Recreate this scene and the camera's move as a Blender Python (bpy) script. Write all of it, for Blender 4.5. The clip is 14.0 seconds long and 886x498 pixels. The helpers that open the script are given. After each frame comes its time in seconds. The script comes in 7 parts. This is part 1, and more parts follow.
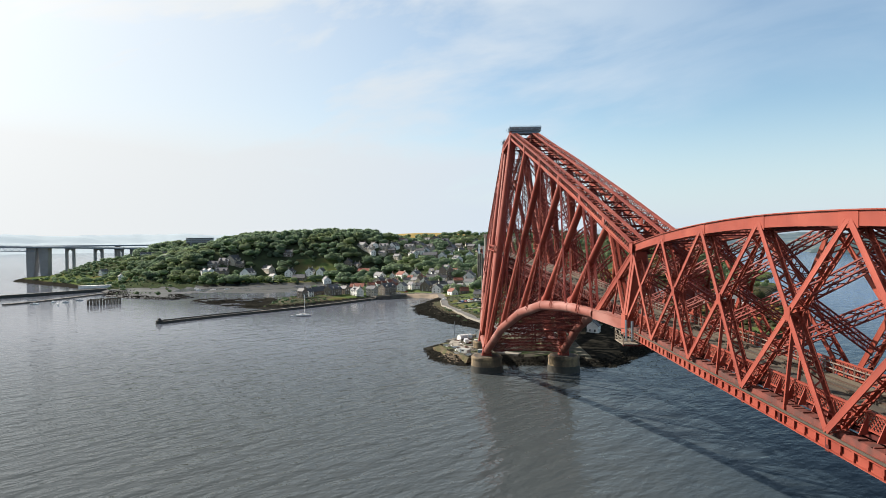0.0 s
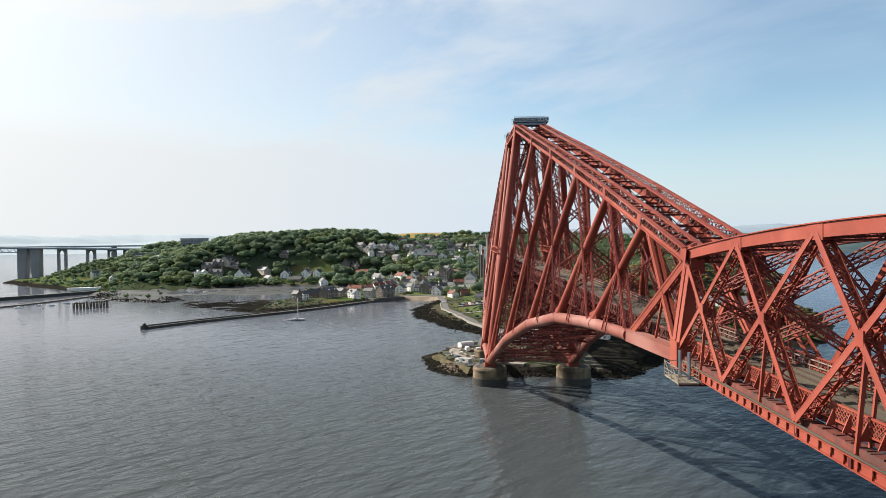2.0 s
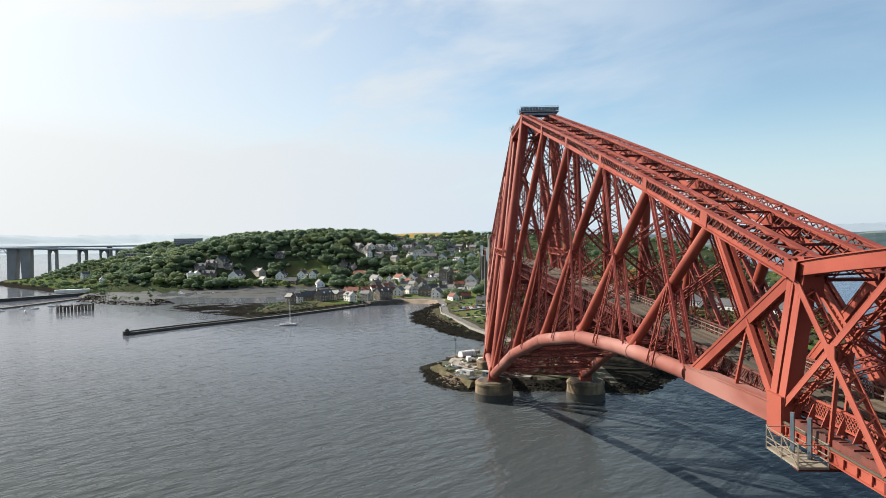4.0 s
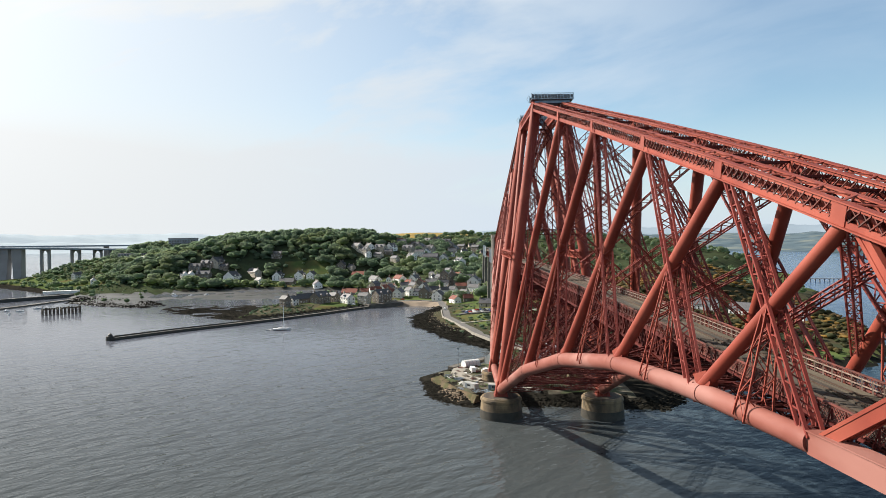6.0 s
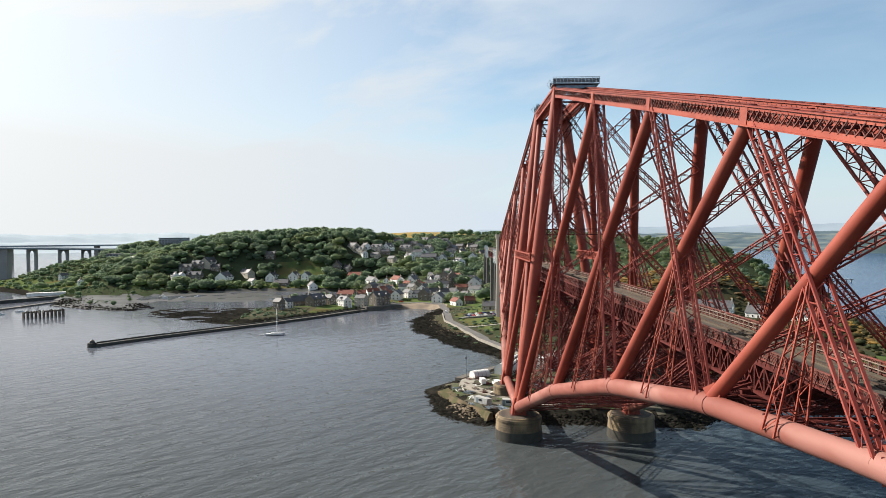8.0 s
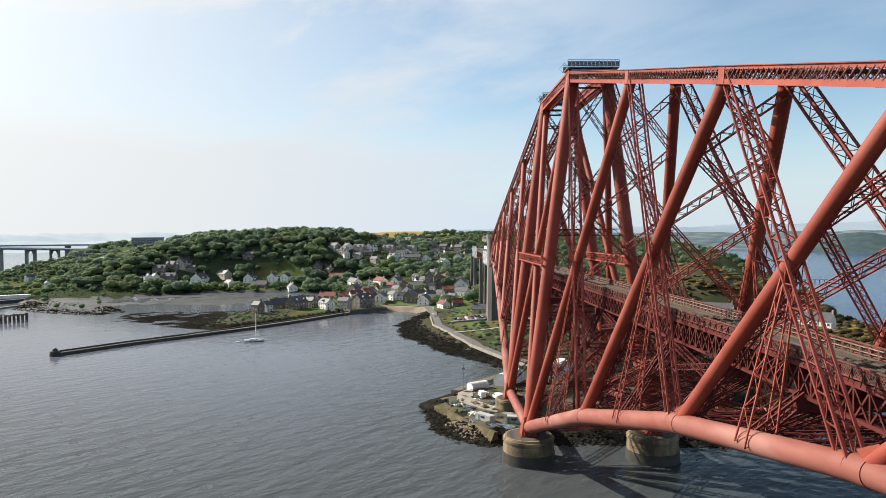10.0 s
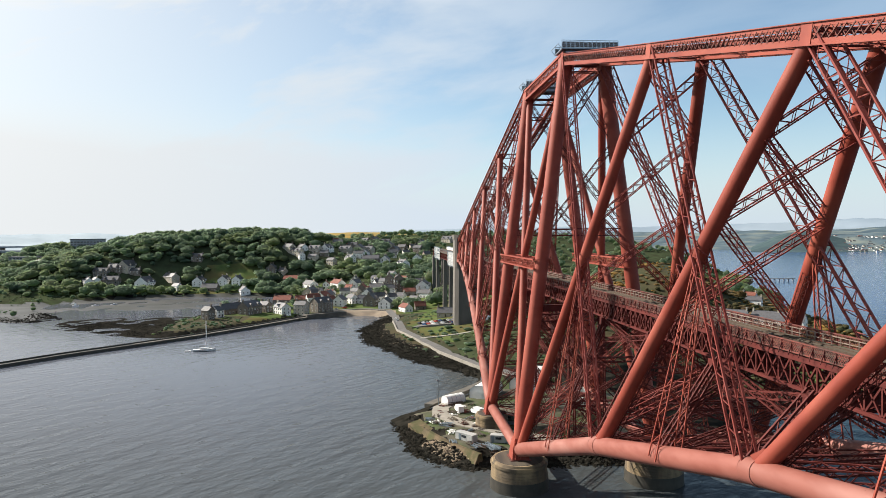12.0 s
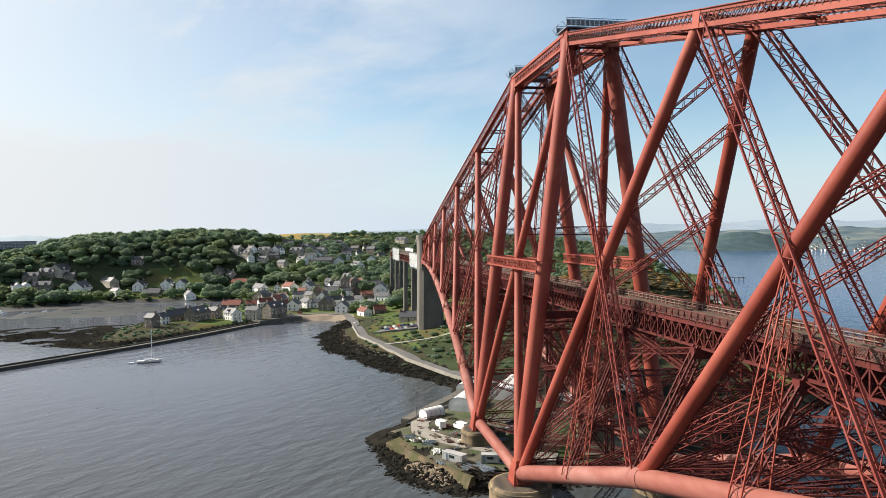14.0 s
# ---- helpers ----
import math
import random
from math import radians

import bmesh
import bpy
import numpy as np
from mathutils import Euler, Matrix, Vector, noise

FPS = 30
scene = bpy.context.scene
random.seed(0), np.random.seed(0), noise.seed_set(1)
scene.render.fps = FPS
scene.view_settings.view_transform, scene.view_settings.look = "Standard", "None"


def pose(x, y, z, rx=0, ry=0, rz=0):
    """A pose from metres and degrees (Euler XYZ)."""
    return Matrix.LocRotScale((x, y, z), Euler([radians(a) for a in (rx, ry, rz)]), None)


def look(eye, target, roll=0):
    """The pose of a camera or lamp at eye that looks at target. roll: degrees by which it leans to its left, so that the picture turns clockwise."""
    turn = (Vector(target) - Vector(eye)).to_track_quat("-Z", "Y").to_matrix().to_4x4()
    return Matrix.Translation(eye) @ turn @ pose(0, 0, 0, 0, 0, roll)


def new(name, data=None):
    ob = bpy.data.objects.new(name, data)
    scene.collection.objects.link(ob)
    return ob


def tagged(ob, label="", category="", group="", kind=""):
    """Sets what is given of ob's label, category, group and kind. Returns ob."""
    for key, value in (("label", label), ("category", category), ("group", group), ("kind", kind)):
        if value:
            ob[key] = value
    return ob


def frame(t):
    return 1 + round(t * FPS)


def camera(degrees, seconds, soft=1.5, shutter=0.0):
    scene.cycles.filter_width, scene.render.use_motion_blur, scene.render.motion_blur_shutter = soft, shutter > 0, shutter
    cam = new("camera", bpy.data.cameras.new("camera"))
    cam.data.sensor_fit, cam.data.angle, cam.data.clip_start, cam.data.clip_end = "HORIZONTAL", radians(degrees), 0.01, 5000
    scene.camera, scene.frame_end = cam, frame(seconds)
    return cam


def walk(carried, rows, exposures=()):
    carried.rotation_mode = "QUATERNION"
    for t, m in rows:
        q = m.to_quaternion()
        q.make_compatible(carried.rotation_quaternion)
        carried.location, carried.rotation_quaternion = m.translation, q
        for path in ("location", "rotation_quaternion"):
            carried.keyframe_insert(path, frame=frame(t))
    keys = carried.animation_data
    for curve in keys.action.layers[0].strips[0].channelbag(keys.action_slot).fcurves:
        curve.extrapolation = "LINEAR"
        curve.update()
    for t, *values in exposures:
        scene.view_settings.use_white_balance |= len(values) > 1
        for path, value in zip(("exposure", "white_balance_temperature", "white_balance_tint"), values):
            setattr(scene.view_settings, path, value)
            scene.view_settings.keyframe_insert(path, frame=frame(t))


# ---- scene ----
cam = camera(67.2, 14.0, soft=0.78)
PATH = [
    (0, (-33.635, -339.4, 64.553), (-33.667, -337.401, 64.514), -0.5),
    (0.5, (-33.429, -333.321, 64.556), (-33.461, -331.322, 64.515), -0.6),
    (1, (-33.349, -327.03, 64.665), (-33.382, -325.03, 64.626), -0.5),
    (1.5, (-33.354, -320.543, 64.785), (-33.387, -318.544, 64.747), -0.5),
    (2, (-33.323, -313.955, 64.98), (-33.357, -311.955, 64.94), -0.6),
    (2.5, (-33.331, -307.286, 65.174), (-33.365, -305.287, 65.134), -0.6),
    (3, (-33.406, -300.682, 65.34), (-33.439, -298.683, 65.3), -0.6),
    (5.5, (-33.647, -269.306, 65.604), (-33.684, -267.306, 65.564), -0.5),
    (6, (-34.407, -263.029, 65.769), (-34.444, -261.03, 65.728), -0.5),
    (6.5, (-35.624, -256.808, 65.976), (-35.661, -254.808, 65.934), -0.5),
    (7, (-37.032, -250.706, 66.139), (-37.068, -248.707, 66.096), -0.5),
    (7.5, (-38.542, -244.597, 66.127), (-38.572, -242.597, 66.085), -0.5),
    (8, (-40.142, -238.577, 66.083), (-40.163, -236.578, 66.04), -0.5),
    (8.5, (-41.855, -232.691, 66.182), (-41.865, -230.691, 66.14), -0.5),
    (9, (-43.696, -226.917, 66.292), (-43.693, -224.917, 66.248), -0.5),
    (11.5, (-51.625, -199.224, 66.56), (-51.486, -197.229, 66.515), -0.5),
    (12, (-53.38, -193.682, 66.521), (-53.199, -191.691, 66.476), -0.6),
    (12.5, (-55.293, -188.303, 66.428), (-55.07, -186.316, 66.383), -0.7),
    (13, (-57.348, -183.102, 66.323), (-57.086, -181.12, 66.278), -0.6),
    (13.5, (-59.624, -178.105, 66.271), (-59.323, -176.128, 66.226), -0.7),
    (14, (-61.963, -173.008, 66.203), (-61.624, -171.037, 66.159), -0.8),
]
walk(cam, [(t, look(eye, target, roll)) for t, eye, target, roll in PATH])

# ---------------------------------------------------------------- daylight
world = bpy.data.worlds.new("sky")
scene.world = world
world.use_nodes = True
SUN = Vector((-1.4, 0.72, 1.0)).normalized()
wn, wl = world.node_tree.nodes, world.node_tree.links
wn.clear()
sky = wn.new("ShaderNodeTexSky")
sky.sky_type = "NISHITA"
sky.sun_disc = False
sky.sun_elevation = math.asin(SUN.z)
sky.sun_rotation = math.atan2(SUN.x, SUN.y)
sky.altitude = 50
sky.air_density, sky.dust_density, sky.ozone_density = 1.0, 0.6, 0.9
coord = wn.new("ShaderNodeTexCoord")
sep = wn.new("ShaderNodeSeparateXYZ")
wl.new(coord.outputs["Generated"], sep.inputs[0])


def wmath(op, a, b=0.5, clamp=False):
    n = wn.new("ShaderNodeMath")
    n.operation, n.use_clamp = op, clamp
    for i, v in enumerate((a, b)):
        if isinstance(v, (int, float)):
            n.inputs[i].default_value = v
        else:
            wl.new(v, n.inputs[i])
    return n.outputs[0]


# thin cirrus, drawn out along one slant across the northern sky
ahead = wmath("MAXIMUM", sep.outputs["Y"], 0.15)
comb = wn.new("ShaderNodeCombineXYZ")
wl.new(wmath("DIVIDE", sep.outputs["X"], ahead), comb.inputs[0])
wl.new(wmath("DIVIDE", sep.outputs["Z"], ahead), comb.inputs[1])
turn = wn.new("ShaderNodeMapping")
turn.inputs["Location"].default_value = (0.31, 0.12, 0.0)
turn.vector_type = "TEXTURE"
turn.inputs["Rotation"].default_value = (0, 0, radians(14))
turn.inputs["Scale"].default_value = (0.6, 0.19, 1.0)
wl.new(comb.outputs[0], turn.inputs[0])
wisp = wn.new("ShaderNodeTexNoise")
wisp.inputs["Scale"].default_value = 1.15
wisp.inputs["Detail"].default_value = 7
wisp.inputs["Roughness"].default_value = 0.55
wisp.inputs["Distortion"].default_value = 0.35
wl.new(turn.outputs[0], wisp.inputs["Vector"])
ramp = wn.new("ShaderNodeMapRange")
ramp.interpolation_type = "SMOOTHSTEP"
ramp.inputs["From Min"].default_value, ramp.inputs["From Max"].default_value = 0.33, 0.60
wl.new(wisp.outputs[0], ramp.inputs[0])
# haze towards the sun and towards the horizon
dot = wn.new("ShaderNodeVectorMath")
dot.operation = "DOT_PRODUCT"
wl.new(coord.outputs["Generated"], dot.inputs[0])
dot.inputs[1].default_value = Vector((SUN.x, SUN.y, 0.12)).normalized()
near_sun = wn.new("ShaderNodeMapRange")
near_sun.interpolation_type = "SMOOTHSTEP"
near_sun.inputs["From Min"].default_value, near_sun.inputs["From Max"].default_value = 0.12, 0.95
wl.new(dot.outputs["Value"], near_sun.inputs[0])
low = wn.new("ShaderNodeMapRange")
low.interpolation_type = "SMOOTHSTEP"
low.inputs["From Min"].default_value, low.inputs["From Max"].default_value = 0.20, -0.03
wl.new(sep.outputs["Z"], low.inputs[0])
veil = wmath("ADD", wmath("MULTIPLY", near_sun.outputs[0], 0.82), wmath("MULTIPLY", low.outputs[0], 0.95), True)
sunward = wn.new("ShaderNodeMapRange")
sunward.interpolation_type = "SMOOTHSTEP"
sunward.inputs["From Min"].default_value, sunward.inputs["From Max"].default_value = 0.02, 0.5
sunward.inputs["To Min"].default_value, sunward.inputs["To Max"].default_value = 0.25, 1.0
wl.new(dot.outputs["Value"], sunward.inputs[0])
veil = wmath("MAXIMUM", veil, wmath("MULTIPLY", ramp.outputs[0], sunward.outputs[0]), True)
mixc = wn.new("ShaderNodeMix")
mixc.data_type = "RGBA"
wl.new(veil, mixc.inputs["Factor"])
cool = wn.new("ShaderNodeMix")
cool.data_type, cool.blend_type = "RGBA", "MULTIPLY"
cool.inputs["Factor"].default_value = 1.0
wl.new(sky.outputs[0], cool.inputs["A"])
cool.inputs["B"].default_value = (0.94, 1.03, 1.03, 1)
# the sky deepens towards the zenith
deepen = wn.new("ShaderNodeMapRange")
deepen.interpolation_type = "SMOOTHSTEP"
deepen.inputs["From Min"].default_value, deepen.inputs["From Max"].default_value = 0.28, 0.7
deepen.inputs["To Min"].default_value, deepen.inputs["To Max"].default_value = 1.0, 0.42
wl.new(sep.outputs["Z"], deepen.inputs[0])
rich = wn.new("ShaderNodeVectorMath")
rich.operation = "SCALE"
wl.new(cool.outputs["Result"], rich.inputs[0])
wl.new(deepen.outputs[0], rich.inputs["Scale"])
wl.new(rich.outputs[0], mixc.inputs["A"])
tint = wn.new("ShaderNodeMix")
tint.data_type = "RGBA"
wl.new(near_sun.outputs[0], tint.inputs["Factor"])
tint.inputs["A"].default_value = (4.3, 5.05, 5.85, 1)
tint.inputs["B"].default_value = (5.5, 5.65, 5.7, 1)
wl.new(tint.outputs["Result"], mixc.inputs["B"])
# glow of the thin cloud round the sun
halo = wn.new("ShaderNodeVectorMath")
halo.operation = "DOT_PRODUCT"
wl.new(coord.outputs["Generated"], halo.inputs[0])
halo.inputs[1].default_value = SUN
glow = wmath("MULTIPLY", wmath("POWER", wmath("MAXIMUM", halo.outputs["Value"], 0.0), 9.0), 4.6)
lit = wn.new("ShaderNodeMix")
lit.data_type, lit.blend_type = "RGBA", "ADD"
lit.inputs["Factor"].default_value = 1.0
grey = wn.new("ShaderNodeCombineXYZ")
for i, k in enumerate((1.0, 0.98, 0.96)):
    wl.new(wmath("MULTIPLY", glow, k), grey.inputs[i])
wl.new(mixc.outputs["Result"], lit.inputs["A"])
wl.new(grey.outputs[0], lit.inputs["B"])
bg = wn.new("ShaderNodeBackground")
bg.inputs["Strength"].default_value = 0.083
out = wn.new("ShaderNodeOutputWorld")
wl.new(lit.outputs["Result"], bg.inputs["Color"])
wl.new(bg.outputs[0], out.inputs[0])

sun = new("sun", bpy.data.lights.new("sun", "SUN"))
sun.data.energy = 5.0
sun.data.angle = radians(0.6)
sun.data.color = (1.0, 0.93, 0.82)
sun.matrix_world = look((0, 0, 0), -SUN)
scene.view_settings.exposure = 0.85


# ---------------------------------------------------------------- materials
def material(name, colour, rough=0.7, metal=0.0, other=None, scale=1.0, amount=0.5, bump=0.2, bump_scale=None,
             stretch=(1, 1, 1), island=0.0, per_object=0.0, stain=None, stain_scale=0.08, spec=0.5):
    """A procedural surface: a base colour, a second colour in noise, wide stains, grain relief."""
    m = bpy.data.materials.new(name)
    m.use_nodes = True
    n, l = m.node_tree.nodes, m.node_tree.links
    p = n["Principled BSDF"]
    p.inputs["Roughness"].default_value = rough
    p.inputs["Metallic"].default_value = metal
    p.inputs["Specular IOR Level"].default_value = spec
    geo = n.new("ShaderNodeNewGeometry")
    mp = n.new("ShaderNodeMapping")
    mp.inputs["Scale"].default_value = stretch
    l.new(geo.outputs["Position"], mp.inputs[0])

    def noise_tex(s, detail=5.0):
        t = n.new("ShaderNodeTexNoise")
        t.inputs["Scale"].default_value = s
        t.inputs["Detail"].default_value = detail
        l.new(mp.outputs[0], t.inputs["Vector"])
        return t.outputs[0]

    def spread(v, lo, hi):
        r = n.new("ShaderNodeMapRange")
        r.interpolation_type = "SMOOTHSTEP"
        r.inputs["From Min"].default_value, r.inputs["From Max"].default_value = lo, hi
        l.new(v, r.inputs[0])
        return r.outputs[0]

    def mixed(fac, a, b, k=1.0, mode="MIX"):
        x = n.new("ShaderNodeMix")
        x.data_type, x.blend_type = "RGBA", mode
        if k != 1.0:
            q = n.new("ShaderNodeMath")
            q.operation = "MULTIPLY"
            q.inputs[1].default_value = k
            l.new(fac, q.inputs[0])
            fac = q.outputs[0]
        l.new(fac, x.inputs["Factor"])
        for key, v in (("A", a), ("B", b)):
            if isinstance(v, tuple):
                x.inputs[key].default_value = (*v, 1)
            else:
                l.new(v, x.inputs[key])
        return x.outputs["Result"]

    other = other or tuple(c * 0.6 for c in colour)
    col = mixed(spread(noise_tex(scale), 0.35, 0.68), colour, other, amount)
    if stain:
        col = mixed(spread(noise_tex(stain_scale, 4.0), 0.46, 0.66), col, stain, 0.8)
    for on, source in ((island, geo.outputs["Random Per Island"]), (per_object, None)):
        if on:
            if source is None:
                source = n.new("ShaderNodeObjectInfo").outputs["Random"]
            hs = n.new("ShaderNodeHueSaturation")
            r = n.new("ShaderNodeMapRange")
            r.inputs["To Min"].default_value, r.inputs["To Max"].default_value = 1 - on, 1 + on
            l.new(source, r.inputs[0])
            l.new(r.outputs[0], hs.inputs["Value"])
            l.new(col, hs.inputs["Color"])
            col = hs.outputs[0]
    l.new(col, p.inputs["Base Color"])
    if bump:
        b = n.new("ShaderNodeBump")
        b.inputs["Strength"].default_value = bump
        b.inputs["Distance"].default_value = 0.05
        l.new(noise_tex(bump_scale or scale * 4), b.inputs["Height"])
        l.new(b.outputs[0], p.inputs["Normal"])
    return m


RED = material("bridge_paint", (0.252, 0.048, 0.029), 0.6, other=(0.186, 0.034, 0.022), scale=0.35, amount=0.6, bump=0.25, bump_scale=2.5,
               stain=(0.305, 0.074, 0.047), stain_scale=0.09, per_object=0.07, spec=0.3)
# darker red: the shade among the inner steelwork is painted into this colour
RED_SHADED = material("bridge_paint_shaded", (0.104, 0.0215, 0.0180), 0.62, other=(0.056, 0.0135, 0.0120), scale=0.5, amount=0.6, bump=0.15, per_object=0.12, spec=0.2)
RED_LACE = material("laced_bar_paint", (0.215, 0.041, 0.031), 0.62, other=(0.150, 0.028, 0.023), scale=0.4, amount=0.7, bump=0.2, stain=(0.250, 0.068, 0.055), stain_scale=0.12, per_object=0.12, spec=0.25)
RED_FADED = material("bridge_paint_faded", (0.240, 0.084, 0.064), 0.65, other=(0.190, 0.054, 0.039), scale=0.5, amount=0.8, bump=0.35, bump_scale=0.9, stretch=(1, 0.3, 1),
                     stain=(0.310, 0.145, 0.120), stain_scale=0.15, per_object=0.06, spec=0.25)
GRANITE = material("granite", (0.25, 0.180, 0.100), 0.9, other=(0.110, 0.084, 0.056), scale=0.3, amount=0.95, bump=0.6, bump_scale=1.2, stain=(0.045, 0.038, 0.03), stain_scale=0.22, stretch=(1, 1, 0.35), per_object=0.12)
GRANITE_DARK = material("granite_wet", (0.040, 0.035, 0.027), 0.6, other=(0.020, 0.020, 0.015), scale=0.5, amount=0.8, bump=0.6, bump_scale=2.0, per_object=0.15)
GRANITE_GREY = material("granite_grey", (0.120, 0.108, 0.096), 0.9, other=(0.080, 0.072, 0.064), scale=0.15, amount=0.8, bump=0.3, stain=(0.152, 0.136, 0.120), stretch=(1, 1, 0.3))
TIMBER = material("deck_timber", (0.082, 0.064, 0.044), 0.9, other=(0.036, 0.029, 0.023), scale=0.6, amount=0.9, bump=0.4, stretch=(1, 0.1, 1), per_object=0.1)
BOARDS = material("walkway_boards", (0.118, 0.096, 0.066), 0.9, other=(0.062, 0.049, 0.034), scale=0.5, amount=0.9, bump=0.3, stretch=(1, 0.12, 1), per_object=0.12)
RED_WORN_DIM = material("parapet_paint", (0.17, 0.040, 0.027), 0.7, other=(0.085, 0.026, 0.020), scale=0.9, amount=0.9, bump=0.4, stain=(0.060, 0.028, 0.022), stain_scale=0.5, per_object=0.12)
RUST = material("rail_steel", (0.12, 0.08, 0.06), 0.5, metal=0.6, scale=2)
STEEL = material("scaffold_steel", (0.22, 0.27, 0.31), 0.45, metal=0.5, other=(0.12, 0.15, 0.18), scale=0.8)
PALE_RAIL = material("galvanised_rail", (0.25, 0.185, 0.15), 0.6, other=(0.13, 0.085, 0.065), scale=1.2, amount=0.8, per_object=0.15)
CREAM = material("gantry_paint", (0.24, 0.21, 0.16), 0.6, other=(0.14, 0.10, 0.075), scale=0.9)
SHEET = material("white_sheeting", (0.720, 0.711, 0.684), 0.6, other=(0.558, 0.558, 0.540), scale=0.25, amount=0.6, bump=0.5, bump_scale=0.5)
WHITE = material("white_render", (0.84, 0.82, 0.78), 0.85, other=(0.62, 0.60, 0.55), scale=0.4, amount=0.5, bump=0.15, per_object=0.06)
STONE = material("house_stone", (0.225, 0.188, 0.150), 0.9, other=(0.150, 0.128, 0.105), scale=0.6, amount=0.8, bump=0.4, per_object=0.2)
BUFF = material("buff_render", (0.442, 0.391, 0.315), 0.9, other=(0.357, 0.315, 0.246), scale=0.5, amount=0.6, per_object=0.12)
SLATE = material("slate", (0.085, 0.084, 0.092), 0.6, other=(0.058, 0.055, 0.058), scale=0.8, amount=0.8, bump=0.4, per_object=0.25)
TILE = material("red_tile", (0.20, 0.065, 0.042), 0.85, other=(0.14, 0.045, 0.032), scale=0.9, amount=0.8, bump=0.4, per_object=0.2)
HOTEL = material("grey_cladding", (0.30, 0.31, 0.33), 0.7, other=(0.22, 0.23, 0.25), scale=0.3, amount=0.7, bump=0.1)
GLASS = material("window_glass", (0.02, 0.025, 0.03), 0.06, bump=0, scale=0.5, spec=0.8)
ROCK = material("shore_rock", (0.026, 0.024, 0.020), 0.75, other=(0.012, 0.012, 0.010), scale=0.35, amount=0.9, bump=0.8, bump_scale=0.9, island=0.4, spec=0.0)
RUBBLE = material("rubble_stone", (0.270, 0.210, 0.143), 0.95, other=(0.165, 0.128, 0.090), scale=0.4, amount=0.8, bump=0.7, island=0.3)
ASPHALT = material("asphalt", (0.128, 0.120, 0.112), 0.95, other=(0.088, 0.084, 0.080), scale=0.3, amount=0.8)
CONCRETE = material("concrete", (0.288, 0.264, 0.224), 0.9, other=(0.208, 0.192, 0.160), scale=0.3, amount=0.8, per_object=0.1)
LEAF = material("foliage", (0.136, 0.178, 0.122), 0.8, other=(0.102, 0.142, 0.102), scale=0.05, amount=0.9, bump=0.4, bump_scale=1.6, stain=(0.148, 0.172, 0.092), stain_scale=0.025, island=0.18, spec=0.15)
THICKET = material("thicket", (0.058, 0.064, 0.030), 0.85, other=(0.085, 0.056, 0.022), scale=0.03, amount=0.9, bump=0.5, island=0.3, stain=(0.040, 0.050, 0.027), stain_scale=0.02, spec=0.1)
GORSE = material("gorse", (0.245, 0.135, 0.020), 0.85, other=(0.085, 0.068, 0.024), scale=0.07, amount=0.9, bump=0.6, island=0.3, stain=(0.105, 0.066, 0.032), stain_scale=0.03)


def leafy(m, share=0.45):
    """Lets sunlight through the leaves."""
    n, l = m.node_tree.nodes, m.node_tree.links
    p, o = n["Principled BSDF"], n["Material Output"]
    thin, both = n.new("ShaderNodeBsdfTranslucent"), n.new("ShaderNodeMixShader")
    bright = n.new("ShaderNodeMix")
    bright.data_type, bright.blend_type = "RGBA", "MULTIPLY"
    bright.inputs["Factor"].default_value = 1.0
    bright.inputs["B"].default_value = (1.9, 2.0, 1.7, 1)
    l.new(p.inputs["Base Color"].links[0].from_socket, bright.inputs["A"])
    l.new(bright.outputs["Result"], thin.inputs["Color"])
    both.inputs[0].default_value = share
    l.new(p.outputs[0], both.inputs[1])
    l.new(thin.outputs[0], both.inputs[2])
    l.new(both.outputs[0], o.inputs["Surface"])


leafy(LEAF, 0.58)
leafy(GORSE, 0.3)
leafy(THICKET, 0.3)
TRUNK = material("bark", (0.10, 0.08, 0.06), 0.9, scale=2)


